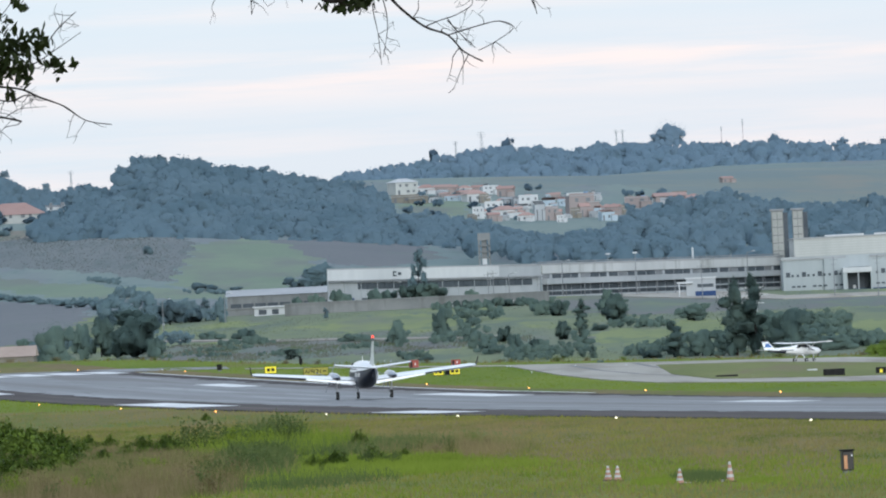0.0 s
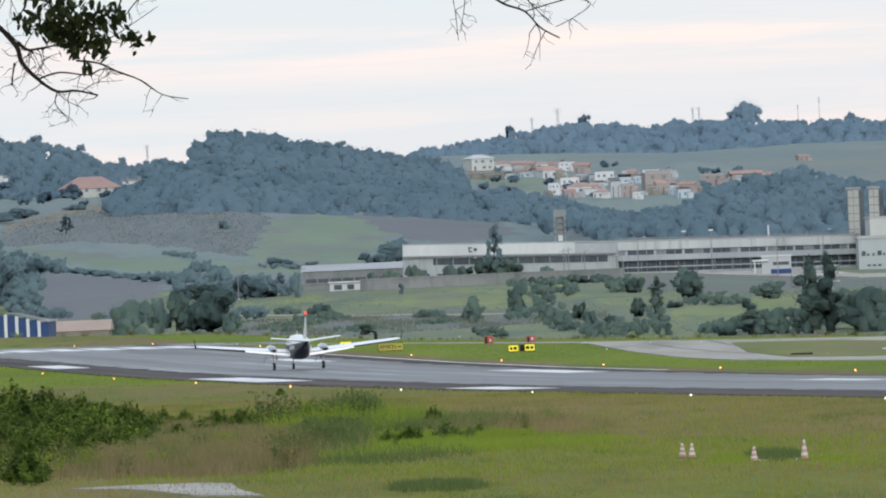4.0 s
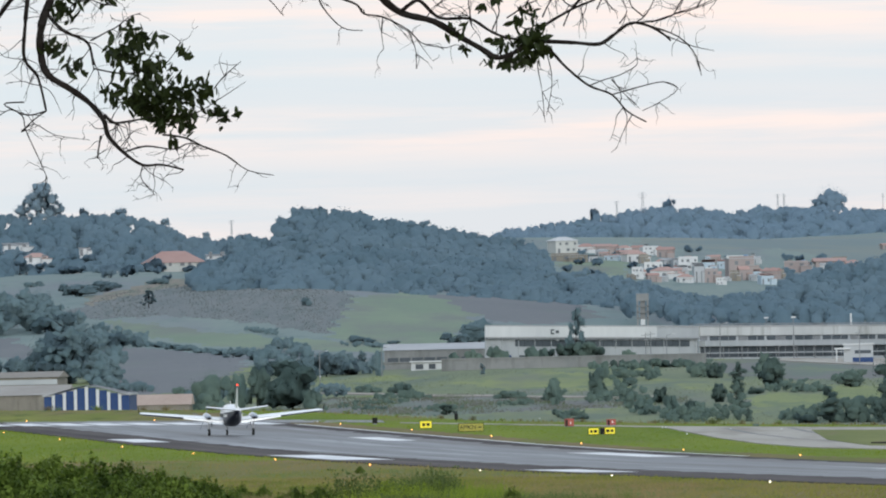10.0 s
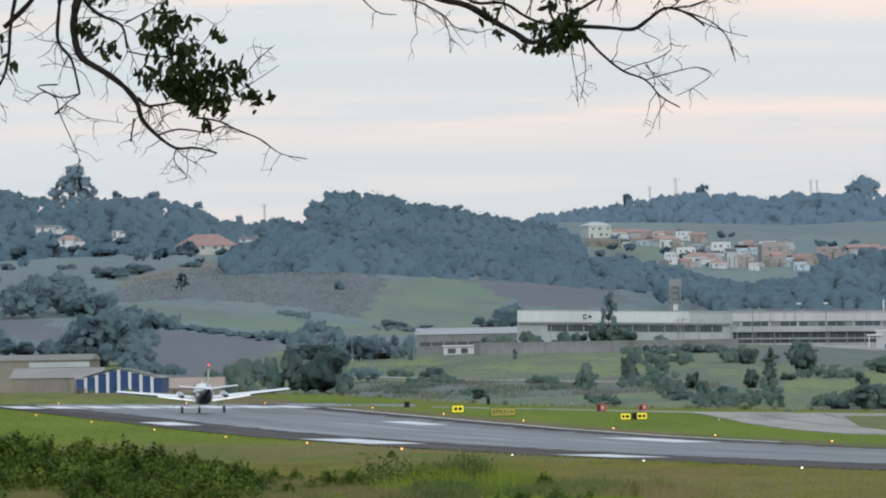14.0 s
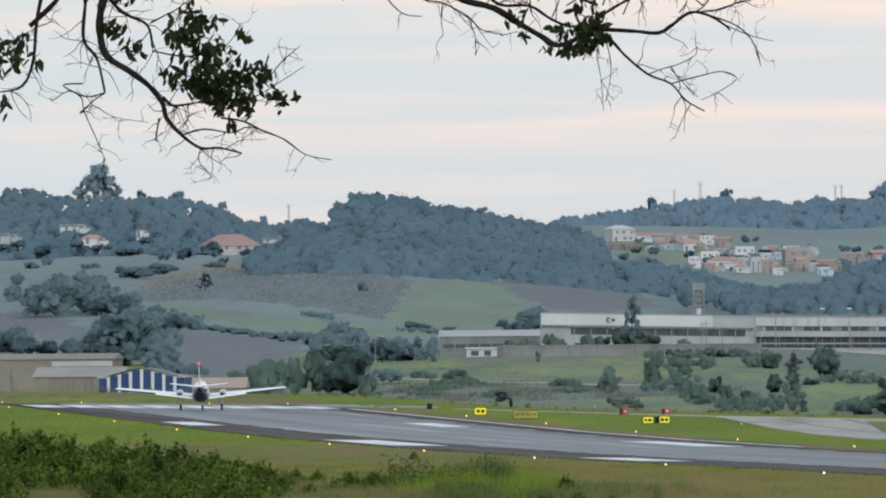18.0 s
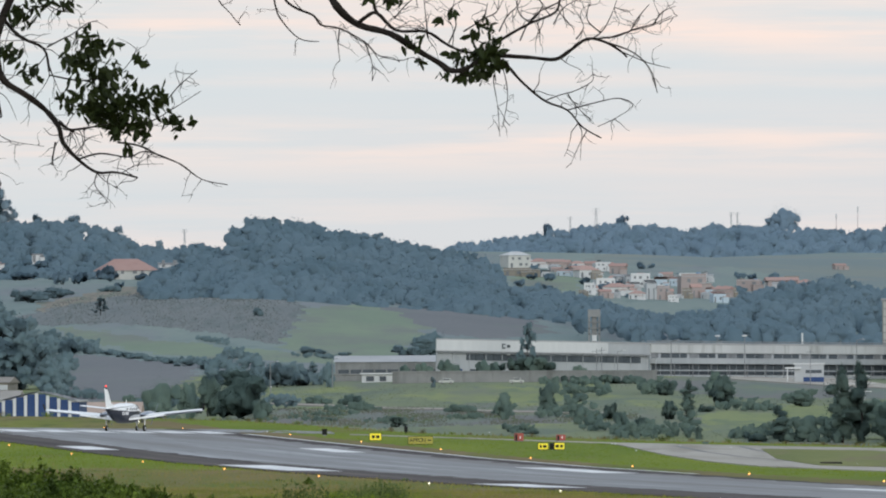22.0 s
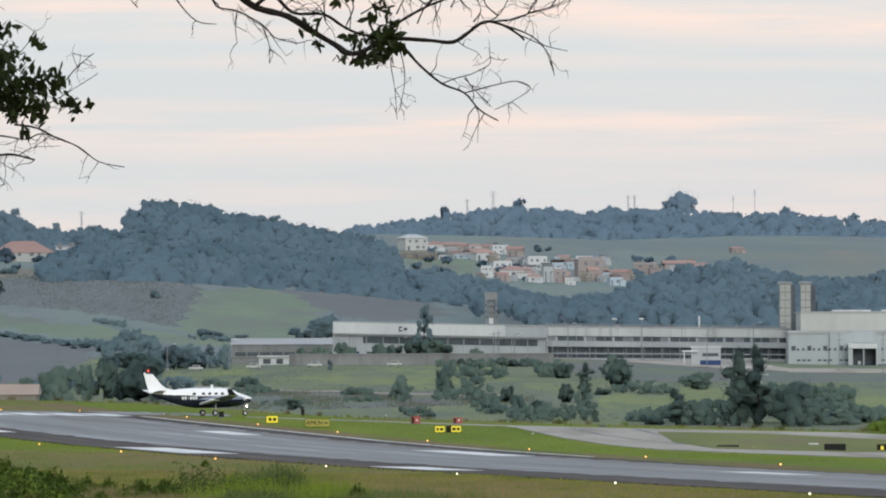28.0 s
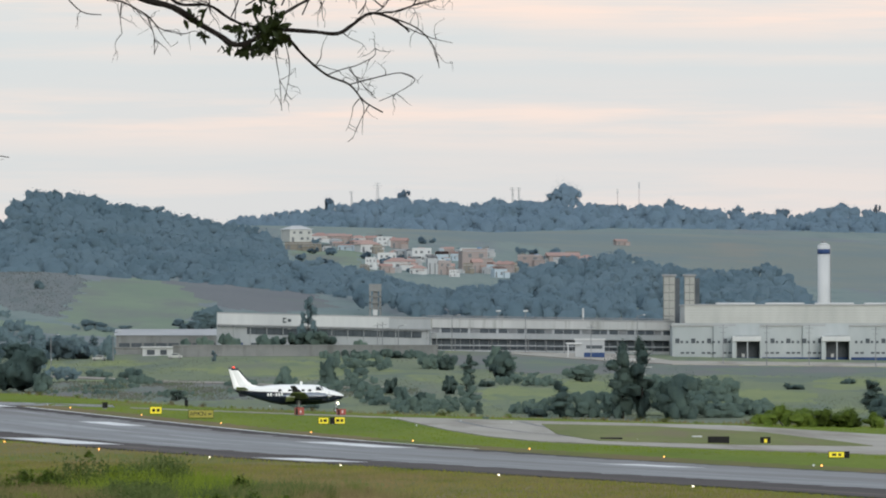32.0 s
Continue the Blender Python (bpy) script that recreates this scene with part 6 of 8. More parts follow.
def clump(rng, c, r, tall, size, leaves, core):
    """One far crown: uneven bodies on a main one, flattened in depth, deep inside a loose coat of leaves on the camera
    side. Gives faces and shading normals, leaned to the camera and up to even out shade.
    """
    faces, outs = [], []
    L = [(0, 0, 0, .58 * r, .60 * tall)]
    for j in range(3):
        a = rng.uniform(0, 6.28)
        d = r * rng.uniform(.25, .55)
        L.append((d * math.cos(a), d * math.sin(a), tall * rng.uniform(-.25, .42), r * rng.uniform(.24, .42), r * rng.uniform(.20, .36)))
    for x, y, z, rx, rz in L:
        ball = BALL_MID if z == 0 else BALL
        k, o = np.array((rx, rx * .6, rz)), np.array((x, y * .5, z)) + c
        w = ball * (1 + .14 * np.sin(ball[..., ::-1] * 5 + rng.uniform(0, 6, 3)) + .08 * np.sin(ball[..., [1, 2, 0]] * 11 + rng.uniform(0, 6, 3)))
        faces.append(o + w * k * core)
        outs.append(ball)
        d = rng.normal(size=(leaves, 3))
        d[:, 1] = -np.abs(d[:, 1])
        d /= np.linalg.norm(d, axis=1)[:, None]
        leaf = spin_leaves(rng, o + d * k * (rng.uniform(core, 1.10, leaves) + .12 * (rng.uniform(0, 1, leaves) > .75))[:, None], size)
        mid = leaf.mean(1, keepdims=True)
        leaf = leaf - .7 * ((leaf - mid) * d[:, None, :]).sum(2, keepdims=True) * d[:, None, :]
        g = np.cross(leaf[:, 1] - leaf[:, 0], leaf[:, 2] - leaf[:, 0])
        turn = (g * d).sum(1) < 0
        leaf[turn] = leaf[turn][:, ::-1]
        faces.append(leaf)
        outs.append(np.repeat((d + rng.normal(0, .25, d.shape))[:, None, :], 4, 1))
    faces, outs = np.concatenate(faces), np.concatenate(outs)
    whole = faces - c
    whole = whole / (np.linalg.norm(whole, axis=2, keepdims=True) + 1e-6)
    return faces, outs * .22 + whole * .33 + np.array((0, -.65, .4))


def wood(name, top, base, y0, y1, count, size, material, seed, label, gaps=()):
    """A far wood: crowns packed between a foot line and a roof line given as (bearing, rise) in thousandths, with a last row that makes the roof line."""
    rng = np.random.default_rng(seed)
    tb, bb = np.array(top), np.array(base)
    lo, hi = max(tb[0, 0], bb[0, 0]), min(tb[-1, 0], bb[-1, 0])
    rim = int((hi - lo) * y1 / 1000 / (size * .56)) if "wood" in name else 0
    out = []
    for i in range(count + 3 * rim):
        if i < count:
            f = ((i + .5) / count) ** .8
            b = rng.uniform(lo, hi)
            r = size * rng.uniform(.65, 1.25)
        else:
            f = 1.0
            b = lo + (hi - lo) * ((i - count) % rim + .5 + rng.uniform(-.35, .35)) / rim
            r = size * (rng.uniform(.45, .85) if i < count + rim else 1.45)
        y = y0 + (y1 - y0) * f
        e0, e1 = np.interp(b, bb[:, 0], bb[:, 1]), np.interp(b, tb[:, 0], tb[:, 1])
        rise = min(1, f * 1.02 + rng.uniform(-.04, .03)) if i < count else 1 + rng.uniform(-.04, .03) if i < count + rim else 1 - .27 * ((i - count) // rim)
        ztop = 6.7 + (e0 + (e1 - e0) * rise) * y / 1000
        tall = r * rng.uniform(1.0, 1.6)
        if any(abs(b - c) < half and y < back and ztop > 6.7 + e * y / 1000 for c, half, back, e in gaps):
            continue
        out.append(clump(rng, np.array((b * y / 1000, y, ztop - tall * .55)), r, tall, size * .085, 16, .82))
    put_ob = put(name, quads(name, np.concatenate([o[0] for o in out]), material, 4, np.concatenate([o[1] for o in out])))
    return tagged(put_ob, label, "wood", kind="stuff")


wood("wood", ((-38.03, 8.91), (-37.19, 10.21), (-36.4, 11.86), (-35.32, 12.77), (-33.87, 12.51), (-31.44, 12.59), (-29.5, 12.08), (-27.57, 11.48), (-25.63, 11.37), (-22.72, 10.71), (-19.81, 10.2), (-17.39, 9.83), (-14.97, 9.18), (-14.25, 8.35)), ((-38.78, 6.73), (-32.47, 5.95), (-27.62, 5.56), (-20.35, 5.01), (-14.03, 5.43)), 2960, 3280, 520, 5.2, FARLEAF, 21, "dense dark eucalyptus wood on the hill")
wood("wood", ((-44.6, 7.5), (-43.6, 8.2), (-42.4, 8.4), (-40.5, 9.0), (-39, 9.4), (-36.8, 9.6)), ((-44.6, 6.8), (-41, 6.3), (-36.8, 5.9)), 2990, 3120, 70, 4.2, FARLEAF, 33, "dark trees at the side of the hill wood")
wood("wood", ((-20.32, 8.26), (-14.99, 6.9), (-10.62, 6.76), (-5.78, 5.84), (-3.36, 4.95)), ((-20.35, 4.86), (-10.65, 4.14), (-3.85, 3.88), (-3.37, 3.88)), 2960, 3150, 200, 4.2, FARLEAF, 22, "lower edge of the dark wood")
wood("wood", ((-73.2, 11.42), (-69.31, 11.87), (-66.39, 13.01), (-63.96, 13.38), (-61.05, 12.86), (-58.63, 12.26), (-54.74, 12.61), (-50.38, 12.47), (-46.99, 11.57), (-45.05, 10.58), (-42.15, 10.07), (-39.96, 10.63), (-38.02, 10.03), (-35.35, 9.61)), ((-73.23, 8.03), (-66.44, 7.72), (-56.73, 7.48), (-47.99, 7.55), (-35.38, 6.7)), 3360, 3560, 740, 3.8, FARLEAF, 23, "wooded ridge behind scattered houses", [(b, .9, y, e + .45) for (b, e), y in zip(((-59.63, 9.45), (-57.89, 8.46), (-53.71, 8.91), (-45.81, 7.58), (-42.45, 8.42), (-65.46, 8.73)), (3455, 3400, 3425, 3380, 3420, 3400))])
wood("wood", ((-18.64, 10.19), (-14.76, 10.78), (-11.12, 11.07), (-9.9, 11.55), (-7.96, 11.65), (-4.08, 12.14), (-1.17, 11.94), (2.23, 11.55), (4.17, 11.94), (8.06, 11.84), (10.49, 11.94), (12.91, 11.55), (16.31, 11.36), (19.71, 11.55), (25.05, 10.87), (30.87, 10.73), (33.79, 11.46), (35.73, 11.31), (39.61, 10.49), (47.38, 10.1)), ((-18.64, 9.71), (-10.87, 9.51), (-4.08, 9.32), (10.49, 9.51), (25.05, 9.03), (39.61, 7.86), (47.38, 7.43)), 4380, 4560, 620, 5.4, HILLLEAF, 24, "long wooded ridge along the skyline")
wood("wood", ((4.9, 4.76), (7.09, 6.12), (10.49, 6.99), (13.4, 7.09), (15.34, 7.57), (17.28, 6.84), (20.19, 6.12), (25.05, 5.87), (27.96, 6.5), (29.9, 5.15), (31.12, 4.17)), ((4.66, 3.4), (10.49, 2.72), (19.22, 2.23), (31.36, 2.91)), 2760, 3050, 330, 4.2, FARLEAF, 25, "dark wood behind the works, bluish from painted haze")
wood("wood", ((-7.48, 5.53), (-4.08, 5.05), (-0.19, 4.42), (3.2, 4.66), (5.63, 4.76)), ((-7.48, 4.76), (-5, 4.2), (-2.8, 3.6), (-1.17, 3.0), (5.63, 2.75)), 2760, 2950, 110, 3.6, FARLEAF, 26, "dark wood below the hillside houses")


def hedge(line, count, size, deep, material, seed, label):
    """Overgrown scrub along a line of (x, y, height) on the ground: foliage piled from the foot to an uneven top."""
    rng = np.random.default_rng(seed)
    k = np.array(line, float)
    at = np.linspace(0, len(k) - 1, 60)
    rough = np.interp(np.arange(60), np.arange(0, 61, 4), rng.uniform(.55, 1.1, 16))
    out = []
    for i in range(count):
        t = rng.uniform(0, len(k) - 1)
        x, y, h = (np.interp(t, np.arange(len(k)), k[:, j]) for j in range(3))
        h *= np.interp(t, at, rough)
        y += rng.uniform(-deep, deep)
        r = min(size * rng.uniform(.6, 1.3), h * .8)
        lift = rng.uniform(0, 1) ** .8 * max(0, h - r)
        out.append(clump(rng, np.array((x + rng.normal(0, size * .3), y, gz(x, y) + lift + r * .35)), r, r * rng.uniform(.7, 1.1), max(.10, size * .095), 26, .74))
    ob = put("scrub", quads("scrub", np.concatenate([o[0] for o in out]), material, 4, np.concatenate([o[1] for o in out])))
    return tagged(ob, label, "scrub", kind="stuff")


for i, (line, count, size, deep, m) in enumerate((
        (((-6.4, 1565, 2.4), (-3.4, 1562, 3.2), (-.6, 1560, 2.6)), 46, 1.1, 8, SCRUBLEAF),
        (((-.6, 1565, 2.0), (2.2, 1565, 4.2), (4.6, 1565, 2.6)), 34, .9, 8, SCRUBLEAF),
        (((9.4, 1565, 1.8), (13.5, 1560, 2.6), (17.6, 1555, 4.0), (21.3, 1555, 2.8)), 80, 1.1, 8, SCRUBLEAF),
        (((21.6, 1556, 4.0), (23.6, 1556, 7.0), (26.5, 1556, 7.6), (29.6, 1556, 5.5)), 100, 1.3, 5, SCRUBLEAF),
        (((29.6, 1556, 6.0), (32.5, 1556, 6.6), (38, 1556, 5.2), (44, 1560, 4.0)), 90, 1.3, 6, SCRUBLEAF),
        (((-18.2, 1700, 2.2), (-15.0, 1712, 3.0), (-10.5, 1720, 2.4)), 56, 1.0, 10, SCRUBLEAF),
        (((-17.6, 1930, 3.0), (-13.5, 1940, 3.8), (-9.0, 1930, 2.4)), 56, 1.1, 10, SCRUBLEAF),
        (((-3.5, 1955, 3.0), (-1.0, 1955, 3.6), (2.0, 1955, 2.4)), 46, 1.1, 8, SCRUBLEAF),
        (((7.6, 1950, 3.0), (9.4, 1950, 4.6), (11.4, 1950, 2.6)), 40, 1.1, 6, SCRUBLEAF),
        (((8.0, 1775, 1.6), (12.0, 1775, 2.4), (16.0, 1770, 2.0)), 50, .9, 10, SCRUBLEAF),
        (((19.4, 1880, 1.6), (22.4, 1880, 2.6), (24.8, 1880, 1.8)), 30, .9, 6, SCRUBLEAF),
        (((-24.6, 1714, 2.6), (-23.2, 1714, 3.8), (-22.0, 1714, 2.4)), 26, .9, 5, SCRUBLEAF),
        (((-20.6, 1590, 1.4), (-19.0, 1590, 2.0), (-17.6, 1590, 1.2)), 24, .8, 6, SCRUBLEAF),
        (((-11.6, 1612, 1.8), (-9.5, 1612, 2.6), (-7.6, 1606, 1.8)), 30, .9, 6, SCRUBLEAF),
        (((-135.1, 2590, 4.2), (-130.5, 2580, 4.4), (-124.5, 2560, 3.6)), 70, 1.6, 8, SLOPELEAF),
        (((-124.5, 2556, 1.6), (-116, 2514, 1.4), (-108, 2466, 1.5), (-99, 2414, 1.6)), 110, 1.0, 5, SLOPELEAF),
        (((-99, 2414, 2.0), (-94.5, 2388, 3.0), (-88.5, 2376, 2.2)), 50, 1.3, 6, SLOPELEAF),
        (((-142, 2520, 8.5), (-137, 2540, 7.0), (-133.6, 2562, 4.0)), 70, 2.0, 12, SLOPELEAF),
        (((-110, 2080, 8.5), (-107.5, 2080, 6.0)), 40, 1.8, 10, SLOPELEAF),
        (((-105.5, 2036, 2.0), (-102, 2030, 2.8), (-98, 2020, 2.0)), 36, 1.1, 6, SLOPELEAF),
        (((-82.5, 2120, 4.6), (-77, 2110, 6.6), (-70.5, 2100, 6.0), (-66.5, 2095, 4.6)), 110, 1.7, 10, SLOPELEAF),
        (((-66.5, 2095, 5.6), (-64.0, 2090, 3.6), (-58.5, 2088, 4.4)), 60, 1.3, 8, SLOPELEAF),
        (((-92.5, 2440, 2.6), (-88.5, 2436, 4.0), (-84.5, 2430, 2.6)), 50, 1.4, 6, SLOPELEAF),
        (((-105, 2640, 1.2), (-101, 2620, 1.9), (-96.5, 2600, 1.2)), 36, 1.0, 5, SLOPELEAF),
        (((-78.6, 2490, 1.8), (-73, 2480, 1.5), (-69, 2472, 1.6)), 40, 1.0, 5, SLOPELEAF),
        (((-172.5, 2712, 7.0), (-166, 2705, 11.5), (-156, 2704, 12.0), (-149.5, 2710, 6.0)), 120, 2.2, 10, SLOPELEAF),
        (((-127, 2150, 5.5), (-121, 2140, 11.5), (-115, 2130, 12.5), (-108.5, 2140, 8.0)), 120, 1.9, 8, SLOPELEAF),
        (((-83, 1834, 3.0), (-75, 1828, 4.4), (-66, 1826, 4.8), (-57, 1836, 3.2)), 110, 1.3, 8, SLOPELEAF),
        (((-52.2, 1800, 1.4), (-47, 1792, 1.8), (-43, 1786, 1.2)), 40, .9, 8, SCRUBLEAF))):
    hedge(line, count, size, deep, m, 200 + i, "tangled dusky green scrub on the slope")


# ---- grass near the camera ----
def blades(name, n, area, h0, h1, width, material, seed, label, lean=.35, keep=None):
    """Loose blades over a stretch of the field: bearing range (thousandths) and depth range."""
    rng = np.random.default_rng(seed)
    b0, b1, y0, y1 = area
    y = np.sqrt(rng.uniform(y0 ** 2, y1 ** 2, n))
    x = rng.uniform(b0, b1, n) * y / 1000
    if keep is not None:
        k = keep(x, y, rng)
        x, y = x[k], y[k]
    n = len(x)
    z = ground_z(x, y)
    h = rng.uniform(h0, h1, n) * rng.uniform(.6, 1, n)
    a = rng.uniform(0, 6.28, n)
    w = width * rng.uniform(.6, 1.4, n)
    dx, dy = np.cos(a) * w, np.sin(a) * w * .3
    lx, ly = rng.normal(0, lean, n) * h, rng.normal(0, lean, n) * h
    v = np.stack([np.stack([x - dx, y - dy, z - .05], -1), np.stack([x + dx, y + dy, z - .05], -1), np.stack([x + lx, y + ly, z + h], -1)], axis=1)
    g = np.cross(v[:, 1] - v[:, 0], v[:, 2] - v[:, 0])
    # blades are wound to face the camera, with normals that point there too
    away = g[:, 1] > 0
    v[away] = v[away][:, ::-1]
    up = np.zeros((n, 3, 3)) + np.array((0, -1, .1)) + rng.normal(0, .2, (n, 1, 3))
    return tagged(put(name, quads(name, v, material, 3, up)), label, "grass", kind="stuff")


def off_runway(x, y, rng):
    s, w = along(x, y)
    return (w < 1.5) & ~inside(TRACK, x + rng.normal(0, .25, len(x)), y + rng.normal(0, 2.2, len(x)))


def patchy(scale, cut, seed):
    def f(x, y, rng):
        v = np.array([noise.noise(Vector((a * scale, b * scale * .35, seed))) for a, b in zip(x, y)])
        s, w = along(x, y)
        return (w < -1) & (v + rng.normal(0, .12, len(x)) > cut)
    return f


blades("grass", 200000, (-72, 46, 262, 640), .05, .17, .024, BLADES, 41, "short mown airfield grass", keep=off_runway)
blades("dry_grass", 90000, (-72, 46, 300, 640), .08, .24, .022, BLADES_DRY, 42, "dry straw-coloured grass", keep=patchy(.045, .05, 3.3))
blades("lush_grass", 40000, (-45, 46, 280, 420), .08, .22, .025, BLADES_LUSH, 43, "lush bright green grass", keep=patchy(.07, .28, 7.7))


RUBBLE = mat("rough_grass", (.12, .155, .082), .8, (.165, .20, .094), .05, (1, .2, 1), 0, 6, island=.2, spec=.1, through=.3, spots=[((.135, .145, .125), .04, (1, .15, 1), .48, .62)])


def bare(x, y):
    return np.any([inside(poly, x, y) for m, poly in FIELDS if m in (EARTH, PLOUGH, LUSHBANK)], axis=0)


blades("rough_grass", 60000, (-72, 46, 1300, 2080), .06, .28, .07, RUBBLE, 96, "rough tufted grass on the slope", .5, keep=lambda x, y, rng: (y > np.interp(x / y, BEARS, CREST) + 25) & (y < 2060) & ~bare(x, y) & (np.sin(x * .11 + y * .013) + np.sin(x * .043 - y * .02) + rng.normal(0, .4, len(x)) > .2))
for x, y, h in ((-37.6, 1632, 1.0), (-54.2, 1654, .5), (-50.35, 1646, .45), (-38.72, 1624, .5), (4.13, 1120, .5), (-21.7, 1574, .45)):
    tree(x, y, h, "bush", 1.3, SCRUBLEAF, int(y) % 5, "small dry bush at the airfield's edge", "small bushes at the airfield edge")
DRYSCRUB = mat("dry_scrub_leaf", (.108, .130, .125), .9, (.14, .155, .145), .1, (1, .3, 1), 0, 6, island=.6, spec=.05, through=.15)
blades("dry_scrub", 16000, (-58, -27, 2580, 3130), .1, .38, .22, DRYSCRUB, 97, "dry brown scrub over the fallow hillside", .35, keep=lambda x, y, rng: inside(FIELDS[1][1], x, y) & (np.sin(x * .3 + y * .02) + rng.normal(0, .8, len(x)) > -.3))
BANKSCRUB = mat("bank_scrub_leaf", (.115, .125, .105), .9, (.175, .175, .135), .15, (1, .3, 1), 0, 6, island=.6, spec=.05, through=.2, spots=[((.12, .155, .085), .2, (1, .2, 1), .50, .60)])
LOW_BANK = next(poly for m, poly in FIELDS if m is EARTH and poly[0][0] < -50)
blades("bank_scrub", 26000, (-37, -1, 1620, 1842), .12, .5, .10, BANKSCRUB, 98, "dry brownish scrub over the lower bank", .4, keep=lambda x, y, rng: inside(LOW_BANK, x, y) & (np.sin(x * .5 + y * .03) + np.sin(x * .21 - y * .05) + rng.normal(0, .7, len(x)) > -.2))
for i, line in enumerate((((-58, 1700, .9), (-52, 1694, 1.2), (-47, 1690, .7)), ((-43, 1672, .7), (-39, 1668, 1.3), (-35, 1672, .8)), ((-31, 1690, .8), (-28, 1694, 1.4), (-26, 1700, .8)), ((-56, 1740, 1.0), (-50, 1745, 1.5), (-45, 1742, .8)), ((-14, 1708, .7), (-10, 1712, 1.2), (-6, 1716, .8)))):
    hedge(line, 22, .7, 6, SCRUBLEAF, 260 + i, "low dusky scrub on the bank")
wild = random.Random(31)
for i in range(10):
    x = -20.5 + i * 1.75
    tree(x, 2056 + (i % 3) * 1.2, wild.uniform(2.2, 2.9), "bush", wild.uniform(.9, 1.2), SCRUBLEAF, i, "dark bush beside the road at the works", "bushes before the works")
for x, y, z, h, wide in ((-42.41, 2085, 5.08, 2.0, 1.0), (-38.87, 2085, 5.08, 2.6, .9), (-37.35, 2085, 5.08, 2.2, .9), (-31.88, 2085, 5.08, 2.4, 1.1), (-26.72, 2085, 5.08, 2.6, 1.1), (-22.67, 2085, 5.08, 2.8, 1.2), (-14.57, 2085, 4.88, 1.6, 1.0), (-45.95, 2085, 4.88, 1.8, 1.0)):
    foot = min(gz(x, y), z)
    tree(x, y, h * 1.35, "bush", wide, SCRUBLEAF, int(x) % 7, "dark bush between the wall and the works", "bushes before the works", foot, z - foot)
    if -36 < x < -20:
        tree(x + 2.1, y + 1.5, h * 1.15, "bush", wide, SCRUBLEAF, int(x) % 5, "dark bush between the wall and the works", "bushes before the works", foot, z - foot)
for x, y, z, w, *rest in HILL_HOUSES:
    for q in (-.62, -.34, -.2, .25, .66):
        px_, py_, top = x + w * q, y - 9 - abs(q) * 6, z + wild.uniform(-.3, .5) + (1.0 if abs(q) > .5 else 1.6 if q == -.34 and w > 10 else 0)
        foot = gz(px_, py_)
        h = wild.uniform(2.2, 3.4)
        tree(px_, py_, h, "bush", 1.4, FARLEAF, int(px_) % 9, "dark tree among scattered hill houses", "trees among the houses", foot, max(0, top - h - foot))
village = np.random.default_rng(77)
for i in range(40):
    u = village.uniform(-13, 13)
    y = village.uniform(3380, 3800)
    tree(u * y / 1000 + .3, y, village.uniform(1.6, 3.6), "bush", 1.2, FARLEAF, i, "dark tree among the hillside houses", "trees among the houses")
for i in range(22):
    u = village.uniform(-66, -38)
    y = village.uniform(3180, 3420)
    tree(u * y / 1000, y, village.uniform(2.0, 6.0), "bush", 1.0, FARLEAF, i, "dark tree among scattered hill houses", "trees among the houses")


# ---- shrubs and tall weeds in the foreground ----
def shrub_mesh(seed, material):
    """A shrub a metre high: many leafy shoots from one foot, longer and shorter, that spread into an uneven dome."""
    rng = np.random.default_rng(seed)
    out, way = [], []
    for i in range(90):
        a, lean = rng.uniform(0, 6.28), rng.uniform(0, 1) ** .7
        size = rng.uniform(.55, 1.0) * (1.05 - .35 * lean)
        tip = np.array((math.cos(a) * lean * .85, math.sin(a) * lean * .85, max(.12, size * (1.0 - .45 * lean ** 2))))
        n = 44
        t = rng.uniform(.35, 1.03, n)[:, None]
        c = tip * np.concatenate([t ** .8, t ** .8, t], 1) + rng.normal(0, .045, (n, 3))
        c[:, 2] = np.maximum(c[:, 2], .02)
        leaf = spin_leaves(rng, c, .05, .2)
        d = c * np.array((.8, .8, 1)) - np.array((0, 0, .1))
        d /= np.linalg.norm(d, axis=1)[:, None]
        g = np.cross(leaf[:, 1] - leaf[:, 0], leaf[:, 2] - leaf[:, 0])
        turn = (g * d).sum(1) < 0
        leaf[turn] = leaf[turn][:, ::-1]
        out.append(leaf)
        way.append(np.repeat((d + rng.normal(0, .6, 3) + rng.normal(0, .2, (n, 3)))[:, None, :], 4, 1))
    return quads("leaves", np.concatenate(out), material, 4, np.concatenate(way))


def stem_mesh(seed):
    rng = random.Random(seed)
    bm = bmesh.new()
    for i in range(7):
        a, r = rng.uniform(0, 6.28), rng.uniform(.15, .6)
        tube(bm, (0, 0, -.05), (r * math.cos(a), r * math.sin(a), rng.uniform(.4, .75)), .012, .004, 5)
    me = bpy.data.meshes.new("stem")
    bm.to_mesh(me)
    bm.free()
    me.materials.append(BARK)
    return me


